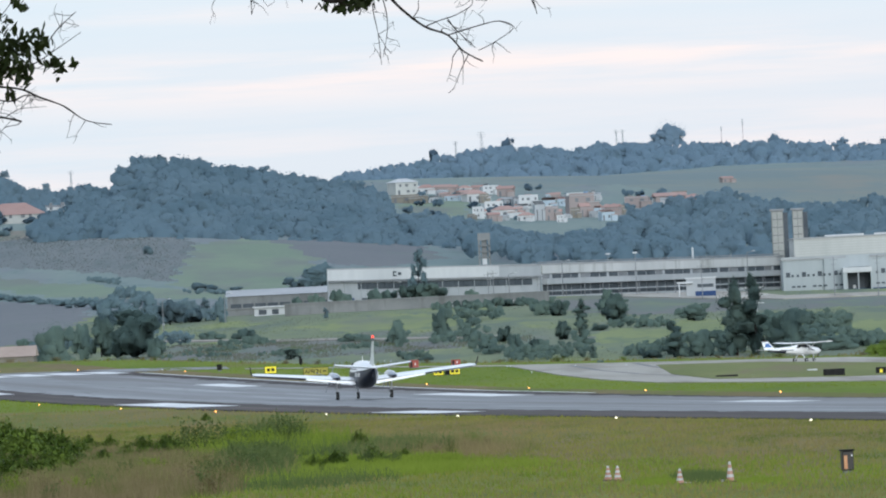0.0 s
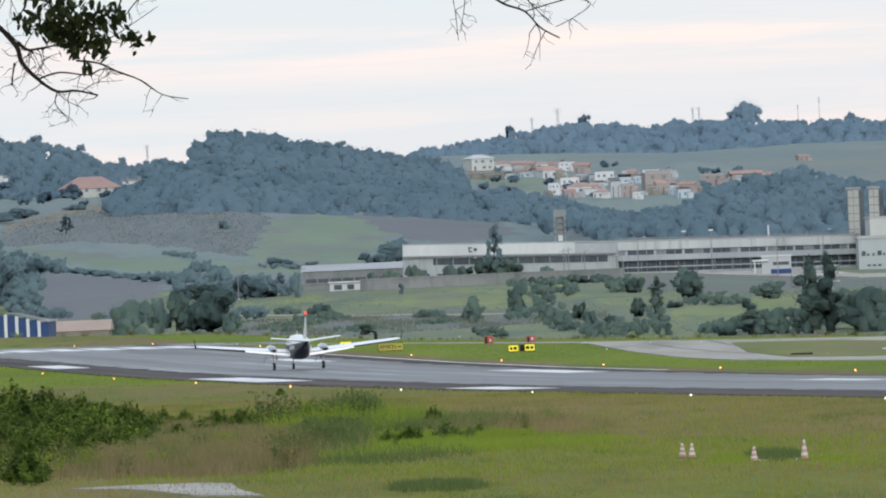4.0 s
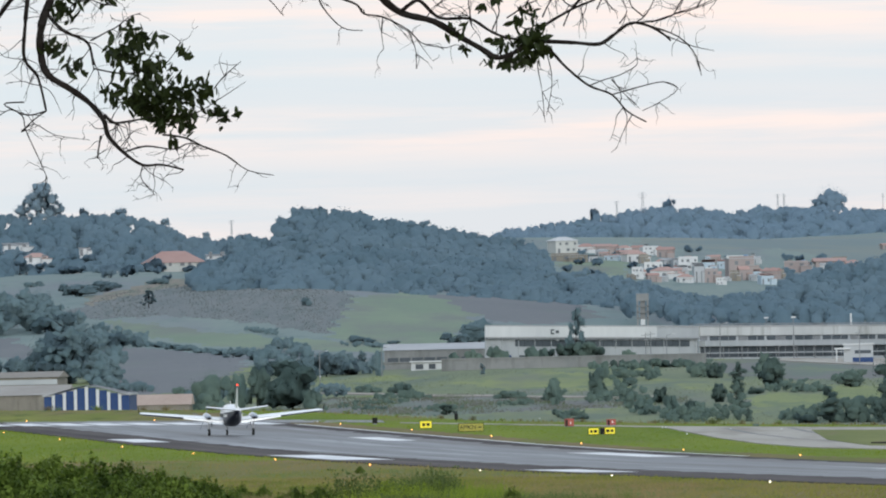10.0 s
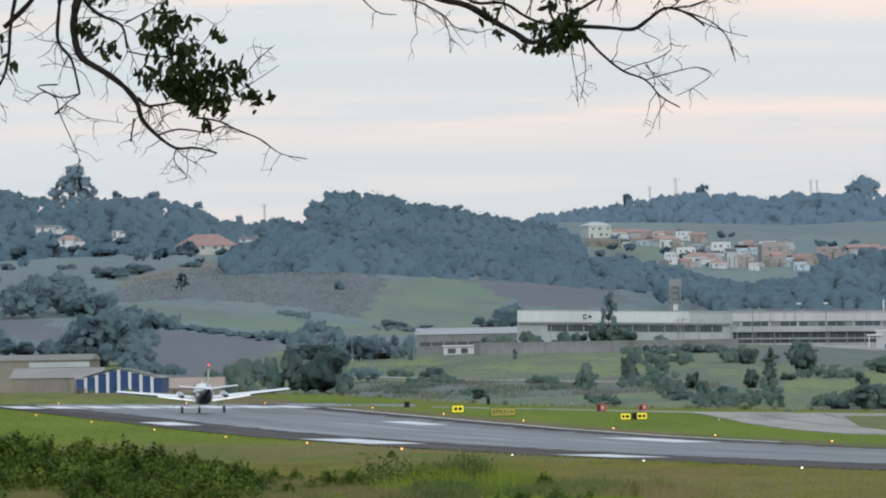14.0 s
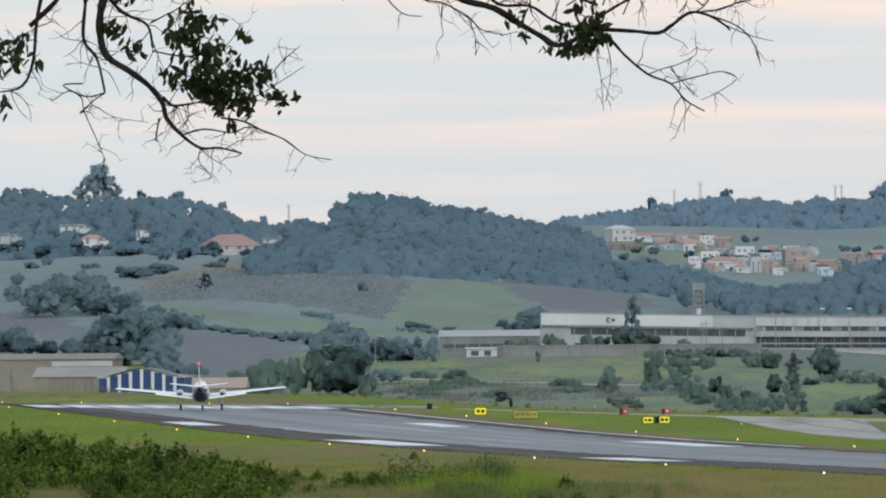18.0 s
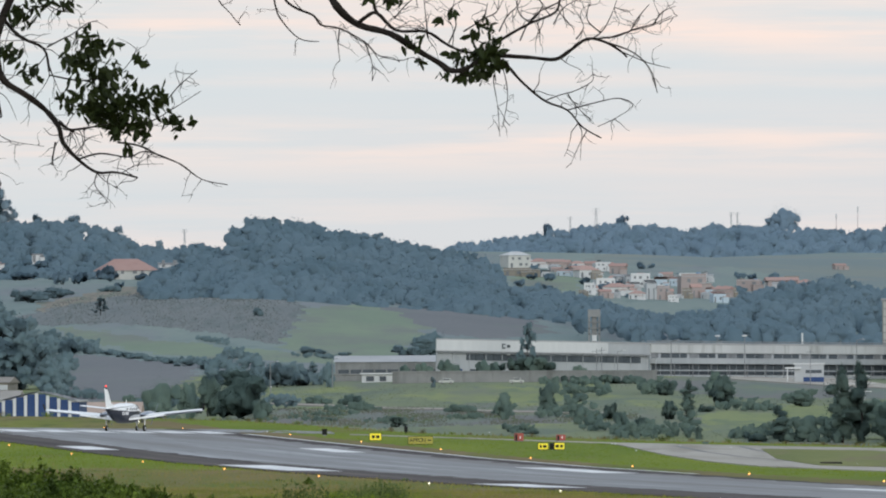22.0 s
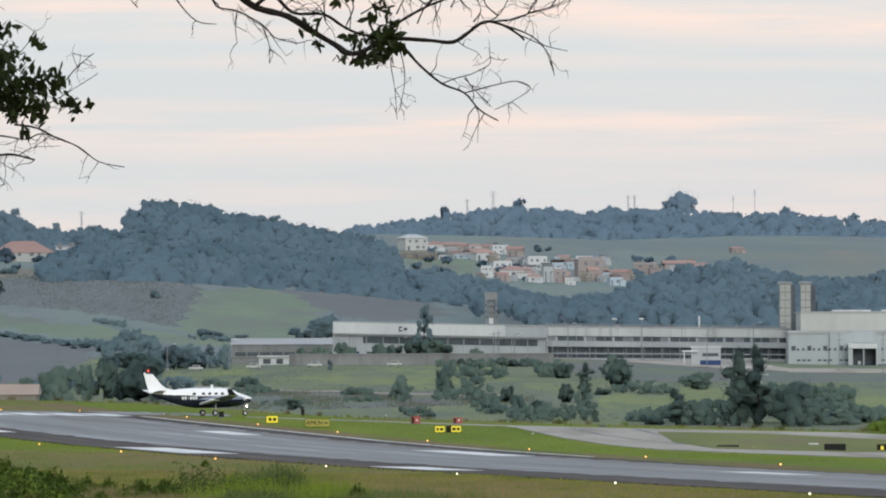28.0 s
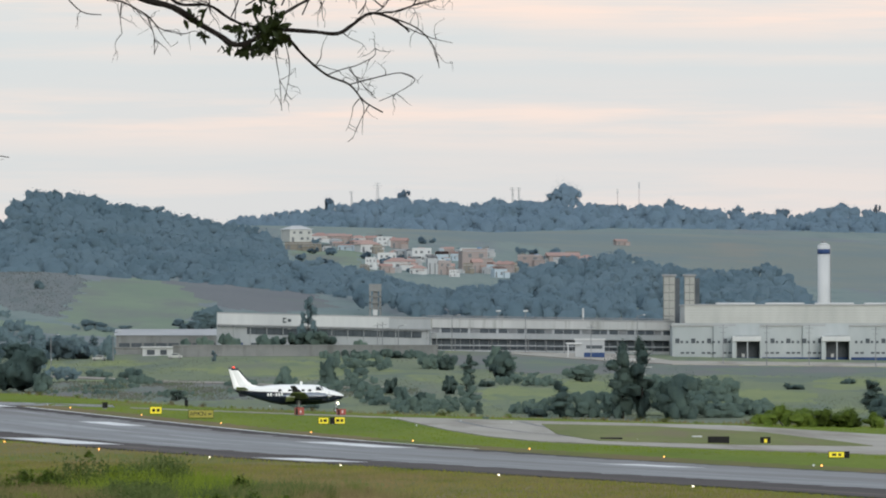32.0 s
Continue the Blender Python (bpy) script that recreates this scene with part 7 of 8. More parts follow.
SHRUBS = [shrub_mesh(50 + i, BUSHLEAF) for i in range(4)]
SHRUB_STEMS = [stem_mesh(i) for i in range(2)]
THICKET = [
    (-37.09, 533.5, 1.94, 'b', 1.6),
    (-33.63, 508.5, 1.97, 'b', 1.4),
    (-31.76, 498.5, 2.18, 'b', 1.5),
    (-27.93, 457.5, 2.33, 'b', 1.6),
    (-27.15, 469, 2.12, 'b', 1.5),
    (-25.24, 459, 2.12, 'b', 1.6),
    (-22.86, 439, 2.02, 'b', 1.6),
    (-21.43, 436, 1.84, 'b', 1.5),
    (-20.19, 436.5, 1.7, 'b', 1.5),
    (-20.22, 461.5, 1.23, 'b', 1.4),
    (-19.22, 372.5, 1.18, 'b', 1.5),
    (-17.98, 373, 1.18, 'b', 1.4),
    (-18.69, 451.5, 0.94, 'b', 1.3),
    (-16.43, 438, 0.85, 'b', 1.5),
    (-15.88, 446.5, 1, 'b', 1.3),
    (-15.45, 459.5, 1.03, 'b', 1.2),
    (-16.53, 419, 0.89, 'b', 1.4),
    (-17.27, 385.5, 1.16, 'b', 1.3),
    (-28.43, 417.5, 1.42, 'b', 1.4),
    (-20.84, 684.5, 0.5, 'b', 1.2),
    (-41.06, 616.5, 2.04, 'b', 1.3),
]
THICKET += [
    (-40.08, 617.5, 2.16, 'b', 1.2),
    (-37.35, 595.5, 2.02, 'b', 1.4),
    (-33.5, 555.5, 1.97, 'b', 1.2),
    (-33.91, 598.5, 1.83, 'b', 1.3),
    (-30.5, 570, 1.77, 'b', 1.4),
    (-25.68, 507.5, 1.72, 'b', 1.3),
    (-22.94, 483.5, 1.64, 'b', 1.3),
    (-21.37, 472, 1.37, 'b', 1.3),
    (-18.09, 422, 1.43, 'b', 1.3),
    (-26.34, 401, 1.32, 'b', 1.5),
    (-19.52, 350.5, 1.11, 'b', 1.3),
    (-17.37, 329, 1.15, 'b', 1.4),
    (-18.79, 323, 1.25, 'b', 1.4),
    (-7.91, 455.5, 0.88, 'b', 1.2),
    (-20.76, 684.5, 0.5, 'b', 1.0),
    (-23.95, 505, 1.27, 'b', 1.3),
    (-22.25, 489, 1.26, 'b', 1.3),
    (-20.18, 463, 1.28, 'b', 1.3),
    (-17.94, 385, 1.31, 'b', 1.5),
    (-17.14, 397, 1.25, 'b', 1.4),
    (-20.03, 493, 0.84, 'b', 1.2),
]
THICKET += [
    (-18.75, 484.5, 0.8, 'b', 1.3),
    (-17.36, 478.5, 0.81, 'b', 1.3),
    (-16.03, 470, 0.89, 'b', 1.2),
    (-15.76, 479.5, 0.7, 'b', 1.0),
    (-7.79, 402, 0.68, 'b', 1.6),
    (-6.67, 411.5, 0.74, 'b', 1.5),
    (-5.69, 421, 0.51, 'b', 1.3),
    (-8.44, 396, 0.67, 'b', 1.3),
]
rng = random.Random(5)
for i, (x, y, h, k, wide) in enumerate(THICKET):
    ob = thing("shrub", (x, y, gz(x, y) - .03), rng.uniform(0, 360), "leafy dark green shrub in rough grass", "shrub", "foreground shrubs")
    ob.scale = (h * wide * .62, h * wide * .62, h)
    put("leaves", SHRUBS[i % 4], ob)
    put("stem", SHRUB_STEMS[i % 2], ob)


def spot(cx, cy, rx, ry):
    def f(x, y, rng):
        s, w = along(x, y)
        return (w < -1) & (((x - cx) / rx) ** 2 + ((y - cy) / ry) ** 2 < rng.uniform(.2, 1.1, len(x)))
    return f


def weed_mesh(seed, material):
    """A tall weed: upright stalks with small leaves up their length."""
    rng = np.random.default_rng(seed)
    out = []
    for i in range(30):
        a, r = rng.uniform(0, 6.28), rng.uniform(0, .30)
        foot = np.array((r * math.cos(a), r * math.sin(a), 0))
        tip = foot * rng.uniform(1.2, 2.4) + np.array((rng.normal(0, .12), rng.normal(0, .12), rng.uniform(.45, 1.0)))
        t = rng.uniform(.15, 1, 26)[:, None]
        c = foot + (tip - foot) * t + rng.normal(0, .03, (26, 3))
        out.append(spin_leaves(rng, c, .036, -.4))
        w = np.array((.006, .003, 0))
        out.append(np.stack([foot - w, foot + w, tip + w * .3, tip - w * .3])[None])
    return quads("foliage", np.concatenate(out), material)


WEED_MESHES = [weed_mesh(i, m) for i, m in enumerate((WEED, WEED, BLADES_LUSH, RUSSET))]
PATCHES = [
    (-11.73, 467, 2.6, 26, 0.79, 1.67, 40, (0, 1, 2)), (-8.9, 418, 2.4, 18, 0.31, 0.62, 24, (0, 2)), (-7.19, 413, 3.2, 18, 0.31, 0.68, 30, (0, 1)), (-5.26, 419.5, 2.6, 20, 0.31, 0.62, 22, (1, 3)), (-3.46, 451.5, 1.0, 12, 0.43, 0.74, 10, (3, 3, 1)),
]
PATCHES += [
    (-15.25, 478, 3.0, 26, 0.31, 0.68, 24, (3, 0)), (-16.51, 426, 4.0, 24, 0.31, 0.62, 30, (3, 0, 1)), (-22.81, 501.5, 3.5, 26, 0.37, 0.81, 26, (0, 2, 1)), (-27.6, 506.5, 4.5, 26, 0.43, 0.93, 36, (0, 1, 2)), (-32.11, 504, 4.5, 30, 0.50, 1.05, 34, (0, 2, 3)), (-19.11, 441, 4.0, 20, 0.31, 0.62, 30, (3, 0)), (-16.64, 474.5, 3.0, 16, 0.25, 0.56, 20, (3, 1)),
]
grow = random.Random(15)
THICK_AT = ((-23.5, 385), (-18.8, 364), (-18.9, 400), (-19.8, 430), (-23.2, 505), (-31, 560), (-33, 490), (-26.5, 410))
BROWN_AT = ((-22.0, 414), (-19.8, 466), (-14.7, 440), (-10.85, 400), (-9.9, 356), (-11.6, 334), (-15.8, 340), (-19.2, 350))
GREEN_AT = ((-12.9, 456), (-10.6, 440), (-9.2, 396), (-10.2, 374), (-11.4, 390))
LIME_AT = ((-9.9, 424), (-8.1, 438), (-3.8, 440), (-3.6, 384), (-8.6, 372))


def strewn(poly, n):
    """Places spread by chance over an outline in plan."""
    xs, ys = [p[0] for p in poly], [p[1] for p in poly]
    out = []
    while len(out) < n:
        x, y = grow.uniform(min(xs), max(xs)), grow.uniform(min(ys), max(ys))
        if inside(poly, np.array([x]), np.array([y]))[0]:
            out.append((x, y))
    return out


for i, (x, y) in enumerate(strewn(THICK_AT, 46)):
    h = grow.uniform(.75, 1.5)
    ob = thing("shrub", (x, y, gz(x, y) - .03), grow.uniform(0, 360), "dense leafy green shrub in the thicket", "shrub", "foreground shrubs")
    ob.scale = (h * grow.uniform(.75, 1.0), h * grow.uniform(.75, 1.0), h)
    put("leaves", SHRUBS[i % 4], ob)
    put("stem", SHRUB_STEMS[i % 2], ob)
for poly, n, h0, h1, kinds in ((BROWN_AT, 80, .3, .85, (0, 1, 3, 3, 3, 2)), (GREEN_AT, 40, .5, 1.0, (0, 1, 1)), (LIME_AT, 16, .2, .4, (2, 2, 0))):
    for x, y in strewn(poly, n):
        k, h = grow.choice(kinds), grow.uniform(h0, h1)
        ob = thing("weed", (x, y, gz(x, y) - .02), grow.uniform(0, 360), "tall russet weed in rough grass" if k == 3 else "leafy green weed in rough grass", "weed", "foreground weeds")
        ob.scale = (h * 1.3, h * 1.3, h)
        put("foliage", WEED_MESHES[k], ob)
for poly, n, h0, h1, m, label in ((BROWN_AT, 60000, .3, .75, RUSSET, "russet seedheads of tall dry grass"), (GREEN_AT, 14000, .4, .9, WEED, "tall dark green weeds"), (LIME_AT, 40000, .12, .34, BLADES_LUSH, "bright lime-green lush grass")):
    b = [p[0] / p[1] * 1000 for p in poly]
    ys = [p[1] for p in poly]
    blades("tall_grass", n, (min(b), max(b), min(ys), max(ys)), h0, h1, .02, m, 300 + n % 7, label, .3, keep=lambda x, y, rng: inside(poly, x + rng.normal(0, .5, len(x)), y + rng.normal(0, 5, len(x))))
for i in range(34):
    b = -.060 + .105 * (i + grow.random()) / 34
    y = float(np.interp(b, BEARS, CREST)) + grow.uniform(-6, 2)
    h = grow.uniform(.3, .62)
    ob = thing("grass_tuft", (b * y, y, gz(b * y, y) - .03), grow.uniform(0, 360), "dry olive grass tuft at the airfield's far edge", "grass tuft", "tufts at the far edge")
    ob.scale = (h * grow.uniform(1.6, 3.2), h * 1.6, h)
    put("foliage", WEED_MESHES[grow.choice((2, 3, 3))], ob)
for x, y, rx, ry, h0, h1, n, kinds in PATCHES:
    for i in range(int(n * .48)):
        px_, py_ = x + grow.gauss(0, rx * .5), y + grow.gauss(0, ry * .5)
        k, h = grow.choice(kinds), grow.uniform(h0, h1)
        if along(px_, py_)[1] > -3:
            continue
        ob = thing("weed", (px_, py_, gz(px_, py_) - .02), grow.uniform(0, 360), "tall dry weed in rough grass" if k == 3 else "tall leafy green weed in rough grass", "weed", "foreground weeds")
        ob.scale = (h * grow.uniform(.7, 1.2), h * grow.uniform(.7, 1.2), h)
        put("foliage", WEED_MESHES[k], ob)


WEEDS = [
    (-11.24, 465.5, 3.6, 34, .7, 1.5, 2600, BLADES_LUSH), (-12.31, 490.5, 1.6, 12, 1.2, 2.0, 900, WEED), (-7.91, 455.5, 4.0, 30, .5, 1.0, 3000, WEED), (-4.71, 445.5, 4.0, 26, .4, .9, 2600, BLADES_DRY), (-7.11, 408, 4.5, 20, .2, .5, 4000, BLADES_LUSH),
    (-2.87, 396.5, 3.0, 16, .2, .4, 2000, BLADES_LUSH), (-14.8, 391, 6.0, 40, .4, 1.1, 6500, BLADES_DRY), (-13.57, 418, 4.0, 34, .4, .9, 3000, BLADES_DRY), (-16.06, 367.5, 4.5, 22, .3, .7, 3000, BLADES_DRY), (-18.25, 462.5, 4.0, 30, .3, .8, 3000, BLADES_DRY),
]
WEEDS += [
    (-14.5, 400, 6.0, 40, .3, .8, 4500, WEED), (-12.0, 385, 5.0, 30, .2, .6, 4500, BLADES_LUSH), (-17.0, 412, 4.0, 30, .4, .9, 3500, WEED), (-9.5, 372, 4.5, 24, .2, .5, 3500, WEED),
    (-16.02, 390, 5.0, 30, .4, 1.0, 4000, BLADES_DRY), (4.07, 343, .9, 8, .2, .45, 2400, WEED), (2.78, 339, .8, 6, .12, .3, 800, BLADES_LUSH), (-5.27, 302.5, 1.3, 5, .2, .45, 3000, WEED), (-27.04, 418, 3.0, 20, .4, 1.0, 2500, BLADES_DRY), (5.7, 336.5, .7, 5, .1, .25, 600, BLADES_LUSH), (-3.53, 462, .5, 6, .6, 1.1, 300, BLADES_DRY),
]
for i, (x, y, rx, ry, h0, h1, n, m) in enumerate(WEEDS):
    b0, b1 = (x - rx * 1.3) / y * 1000, (x + rx * 1.3) / y * 1000
    blades("weeds", n * 6, (b0, b1, y - ry * 1.2, y + ry * 1.2), h0 * .4, h1 * .8, .02, m, 60 + i, "tall ragged weeds and grass stalks", .42, spot(x, y, rx, ry))
blades("verge_grass", 70000, (-72, 40, 600, 1110), .06, .22, .032, BLADES, 92, "rough grass beside the runway", keep=lambda x, y, rng: (along(x, y)[1] < 2.6) & (along(x, y)[1] > -34) & (along(x, y)[0] > 280 + rng.normal(0, 25, len(x))))
blades("green_verge", 60000, (-72, -10, 600, 1110), .06, .2, .032, BLADES_FAR, 93, "bright green grass beside the runway", keep=lambda x, y, rng: (along(x, y)[1] < 2.6) & (along(x, y)[1] > -40) & (along(x, y)[0] < 280 + rng.normal(0, 25, len(x))))
blades("verge_weeds", 16000, (-72, 46, 1080, 1265), .12, .45, .07, BLADES_DRY, 90, "dry weeds along the airfield's far edge", keep=lambda x, y, rng: np.abs(y - np.interp(x / y, BEARS, CREST)) < 14)
blades("far_grass", 60000, (-72, 46, 820, 1270), .03, .09, .08, BLADES_FAR, 91, "mown grass beyond the runway", keep=lambda x, y, rng: (along(x, y)[1] > 38) & ~inside(TAXI, x, y) & (y < np.interp(x / y, BEARS, CREST)))


# ---- the near tree whose boughs hang into view ----
def bough(bm, pts, r0, r1):
    """A limb through a few points, with a smooth bend and a taper."""
    pts = [Vector(p) for p in pts]
    fine = []
    for i in range(len(pts) - 1):
        p0, p1, p2, p3 = pts[max(i - 1, 0)], pts[i], pts[i + 1], pts[min(i + 2, len(pts) - 1)]
        for k in range(4):
            t = k / 4
            fine.append(.5 * ((2 * p1) + (p2 - p0) * t + (2 * p0 - 5 * p1 + 4 * p2 - p3) * t * t + (3 * p1 - p0 - 3 * p2 + p3) * t ** 3))
    fine.append(pts[-1])
    rows, n = [], len(fine)
    for i, p in enumerate(fine):
        d = (fine[min(i + 1, n - 1)] - fine[max(i - 1, 0)]).normalized()
        q = d.to_track_quat("Z", "Y").to_matrix()
        r = (r0 + (r1 - r0) * i / (n - 1)) * random.uniform(.88, 1.12)
        rows.append([bm.verts.new(p + q @ Vector((r * math.cos(a), r * math.sin(a), 0))) for a in (0, 1.05, 2.09, 3.14, 4.19, 5.24)])
    for a, b in zip(rows, rows[1:]):
        for i in range(6):
            bm.faces.new((a[i - 1], a[i], b[i], b[i - 1]))
    bm.faces.new(rows[0][::-1])
    bm.faces.new(rows[-1])
    return fine


def twigs(bm, line, count, length, droop, rng, r=.0035, start=.2):
    for _ in range(count):
        i = rng.randrange(int(len(line) * start), len(line))
        p = line[i]
        q = [p]
        d = Vector((rng.uniform(-1, 1), rng.uniform(-.5, .5), rng.uniform(-1, .6 if droop else 1.1) - droop)).normalized()
        k = rng.randint(3, 5)
        for j in range(k):
            d = (d + Vector((rng.uniform(-.6, .6), rng.uniform(-.3, .3), rng.uniform(-.5, .45)))).normalized()
            q.append(q[-1] + d * length * rng.uniform(.5, 1) / k)
        fine = bough(bm, q, r, r * .35)
        if rng.random() < .7:
            for _ in range(2):
                p2 = rng.choice(fine[2:])
                d2 = Vector((rng.uniform(-1, 1), rng.uniform(-.4, .4), rng.uniform(-1, .8))).normalized()
                bough(bm, [p2, p2 + d2 * length * .15, p2 + (d2 + Vector((rng.uniform(-.5, .5), 0, rng.uniform(-.5, .3)))) * length * .28], r * .6, r * .25)


def flat(xz, y, wob, rng):
    return [(x, y + rng.uniform(-wob, wob), z) for x, z in xz]


def leaf_cluster(rng, cx, cy, cz, r, n, size=.032):
    c = rng.normal(size=(n, 3)) * .66
    c *= np.array((r, r, r * .8))
    p = c + np.array((cx, cy, cz))
    a = rng.normal(size=(n, 3)) * .85 + np.array((0, 0, -.85))
    a /= np.linalg.norm(a, axis=1)[:, None]
    b = np.cross(a, rng.normal(size=(n, 3)))
    b /= np.linalg.norm(b, axis=1)[:, None]
    s = (size * rng.uniform(.7, 1.25, n))[:, None]
    fold = np.cross(a, b) * s * .12
    v1 = np.stack([p - a * s, p - a * s * .3 + b * s * .45 + fold, p + a * s * .5 + b * s * .36 + fold, p + a * s * 1.1], axis=1)
    v2 = np.stack([p - a * s, p + a * s * 1.1, p + a * s * .5 - b * s * .36 + fold, p - a * s * .3 - b * s * .45 + fold], axis=1)
    return np.concatenate([v1, v2])


TREE_Y = 62.0
LEFT_LIMBS = [
    (((-3.33, 9.07), (-3.45, 8.71), (-3.53, 8.49), (-3.54, 8.33), (-3.5, 8.22), (-3.38, 8.14), (-3.28, 8.06), (-3.21, 7.97), (-3.19, 7.89), (-3.11, 7.8), (-3.01, 7.73), (-2.91, 7.73), (-2.79, 7.7)), .021, .004),
    (((-3.21, 8), (-3.16, 7.96), (-3.11, 7.96), (-2.99, 7.98)), .009, .004),
    (((-3.51, 8.56), (-3.48, 8.52), (-3.41, 8.45), (-3.29, 8.39), (-3.26, 8.27)), .010, .005),
    (((-3.51, 9.04), (-3.59, 8.71), (-3.62, 8.47), (-3.63, 8.31), (-3.56, 8.21), (-3.52, 8.03)), .012, .005),
    (((-3.92, 8.39), (-3.79, 8.51), (-3.69, 8.63), (-3.62, 8.68), (-3.56, 8.89)), .012, .008),
]
LEFT_LIMBS += [
    (((-2.9, 7.89), (-2.78, 7.87), (-2.68, 7.82), (-2.56, 7.77), (-2.45, 7.69), (-2.31, 7.66)), .005, .0022),
    (((-3.11, 7.8), (-2.99, 7.83), (-2.84, 7.81), (-2.75, 7.84), (-2.6, 7.79), (-2.51, 7.73)), .005, .002),
    (((-3.64, 8.08), (-3.74, 8.07), (-3.65, 8.01), (-3.63, 7.93), (-3.56, 7.77), (-3.52, 7.67)), .004, .0018),
    (((-3.52, 8.03), (-3.62, 8.01), (-3.71, 8.04), (-3.8, 7.99)), .004, .002),
    (((-2.66, 8.08), (-2.58, 8.18), (-2.52, 8.23), (-2.47, 8.27)), .003, .0015),
    (((-3.77, 8.88), (-3.87, 8.46), (-3.9, 8.21), (-3.96, 8.07), (-4.08, 8.04)), .010, .004),
    (((-3.01, 7.73), (-3.02, 7.66), (-2.95, 7.57)), .003, .0015),
]
LEFT_LIMBS += [
    (((-3.27, 8.4), (-3.19, 8.44), (-3.13, 8.47), (-3.06, 8.52), (-3, 8.54)), .004, .0015),
    (((-3.26, 8.25), (-3.11, 8.22), (-2.99, 8.23), (-2.9, 8.25), (-2.83, 8.32), (-2.79, 8.4)), .004, .0014),
    (((-2.99, 7.98), (-2.84, 7.99), (-2.72, 8), (-2.58, 8.08), (-2.45, 8.16)), .004, .0014),
    (((-3.37, 8.59), (-3.28, 8.62), (-3.19, 8.59), (-3.14, 8.64), (-3.08, 8.69)), .004, .0015),
    (((-3.52, 8.03), (-3.58, 7.99), (-3.65, 7.92), (-3.58, 7.96), (-3.47, 7.9), (-3.29, 7.87)), .0035, .0014),
    (((-3.23, 7.89), (-3.24, 7.83), (-3.25, 7.77)), .005, .003),
]
RIGHT_LIMBS = [
    (((-1.8, 9.07), (-1.78, 8.86), (-1.76, 8.68), (-1.71, 8.59), (-1.61, 8.51), (-1.44, 8.46), (-1.31, 8.38), (-1.19, 8.31), (-1.11, 8.26), (-1.02, 8.28), (-0.93, 8.34), (-0.82, 8.34), (-0.68, 8.33), (-0.56, 8.32), (-0.48, 8.37), (-0.39, 8.43), (-0.29, 8.41), (-0.21, 8.36), (-0.18, 8.33)), .019, .005),
    (((-0.39, 8.43), (-0.24, 8.44), (-0.14, 8.48), (-0.03, 8.51), (0.06, 8.55)), .004, .0018),
    (((-0.29, 8.41), (-0.14, 8.35), (-0.05, 8.25), (-0.02, 8.14)), .004, .0018),
    (((-0.21, 8.36), (-0.07, 8.3), (0.05, 8.27)), .003, .0015),
]
RIGHT_LIMBS += [
    (((-0.89, 8.34), (-0.82, 8.29), (-0.74, 8.2), (-0.62, 8.1), (-0.5, 8.05), (-0.42, 7.96), (-0.32, 7.9)), .008, .003),
    (((-0.5, 8.05), (-0.34, 8.09), (-0.22, 8.11), (-0.15, 8.07), (-0.25, 8), (-0.34, 7.96)), .003, .0016),
    (((-0.62, 8.1), (-0.54, 8.13), (-0.46, 8.15), (-0.37, 8.2), (-0.36, 8.24)), .003, .0015),
    (((-0.5, 8.13), (-0.43, 8.05), (-0.36, 7.98)), .0025, .0012),
    (((-1.61, 8.52), (-1.57, 8.55), (-1.51, 8.57), (-1.41, 8.48), (-1.25, 8.47), (-1.15, 8.41), (-1.07, 8.37), (-0.97, 8.35)), .009, .006),
    (((-1.51, 8.57), (-1.53, 8.64), (-1.51, 8.85)), .007, .006),
]
RIGHT_LIMBS += [
    (((-0.94, 8.36), (-0.83, 8.44), (-0.7, 8.51), (-0.56, 8.57), (-0.53, 8.65), (-0.42, 8.83)), .007, .004),
    (((-0.7, 8.51), (-0.63, 8.6), (-0.65, 8.66), (-0.6, 8.78)), .004, .002),
    (((-1.98, 8.86), (-2.01, 8.68), (-1.96, 8.61), (-1.85, 8.56), (-1.81, 8.51), (-1.71, 8.49), (-1.58, 8.42), (-1.51, 8.35), (-1.41, 8.32)), .007, .002),
    (((-2.1, 8.86), (-2.06, 8.65), (-2.03, 8.55), (-1.93, 8.44), (-1.82, 8.42)), .005, .002),
    (((-1.71, 8.49), (-1.72, 8.41), (-1.71, 8.32)), .003, .0015),
    (((-1.58, 8.42), (-1.54, 8.31), (-1.54, 8.21)), .003, .0012),
    (((-0.89, 8.24), (-0.89, 8.19), (-0.87, 8.07), (-0.86, 7.91)), .003, .0012),
]
RIGHT_LIMBS += [
    (((-0.84, 8.27), (-0.82, 8.18), (-0.82, 8.09), (-0.85, 7.95)), .003, .0012),
    (((-1.86, 8.86), (-2.1, 8.74), (-2.35, 8.67), (-2.29, 8.57), (-2.24, 8.51)), .004, .002),
]
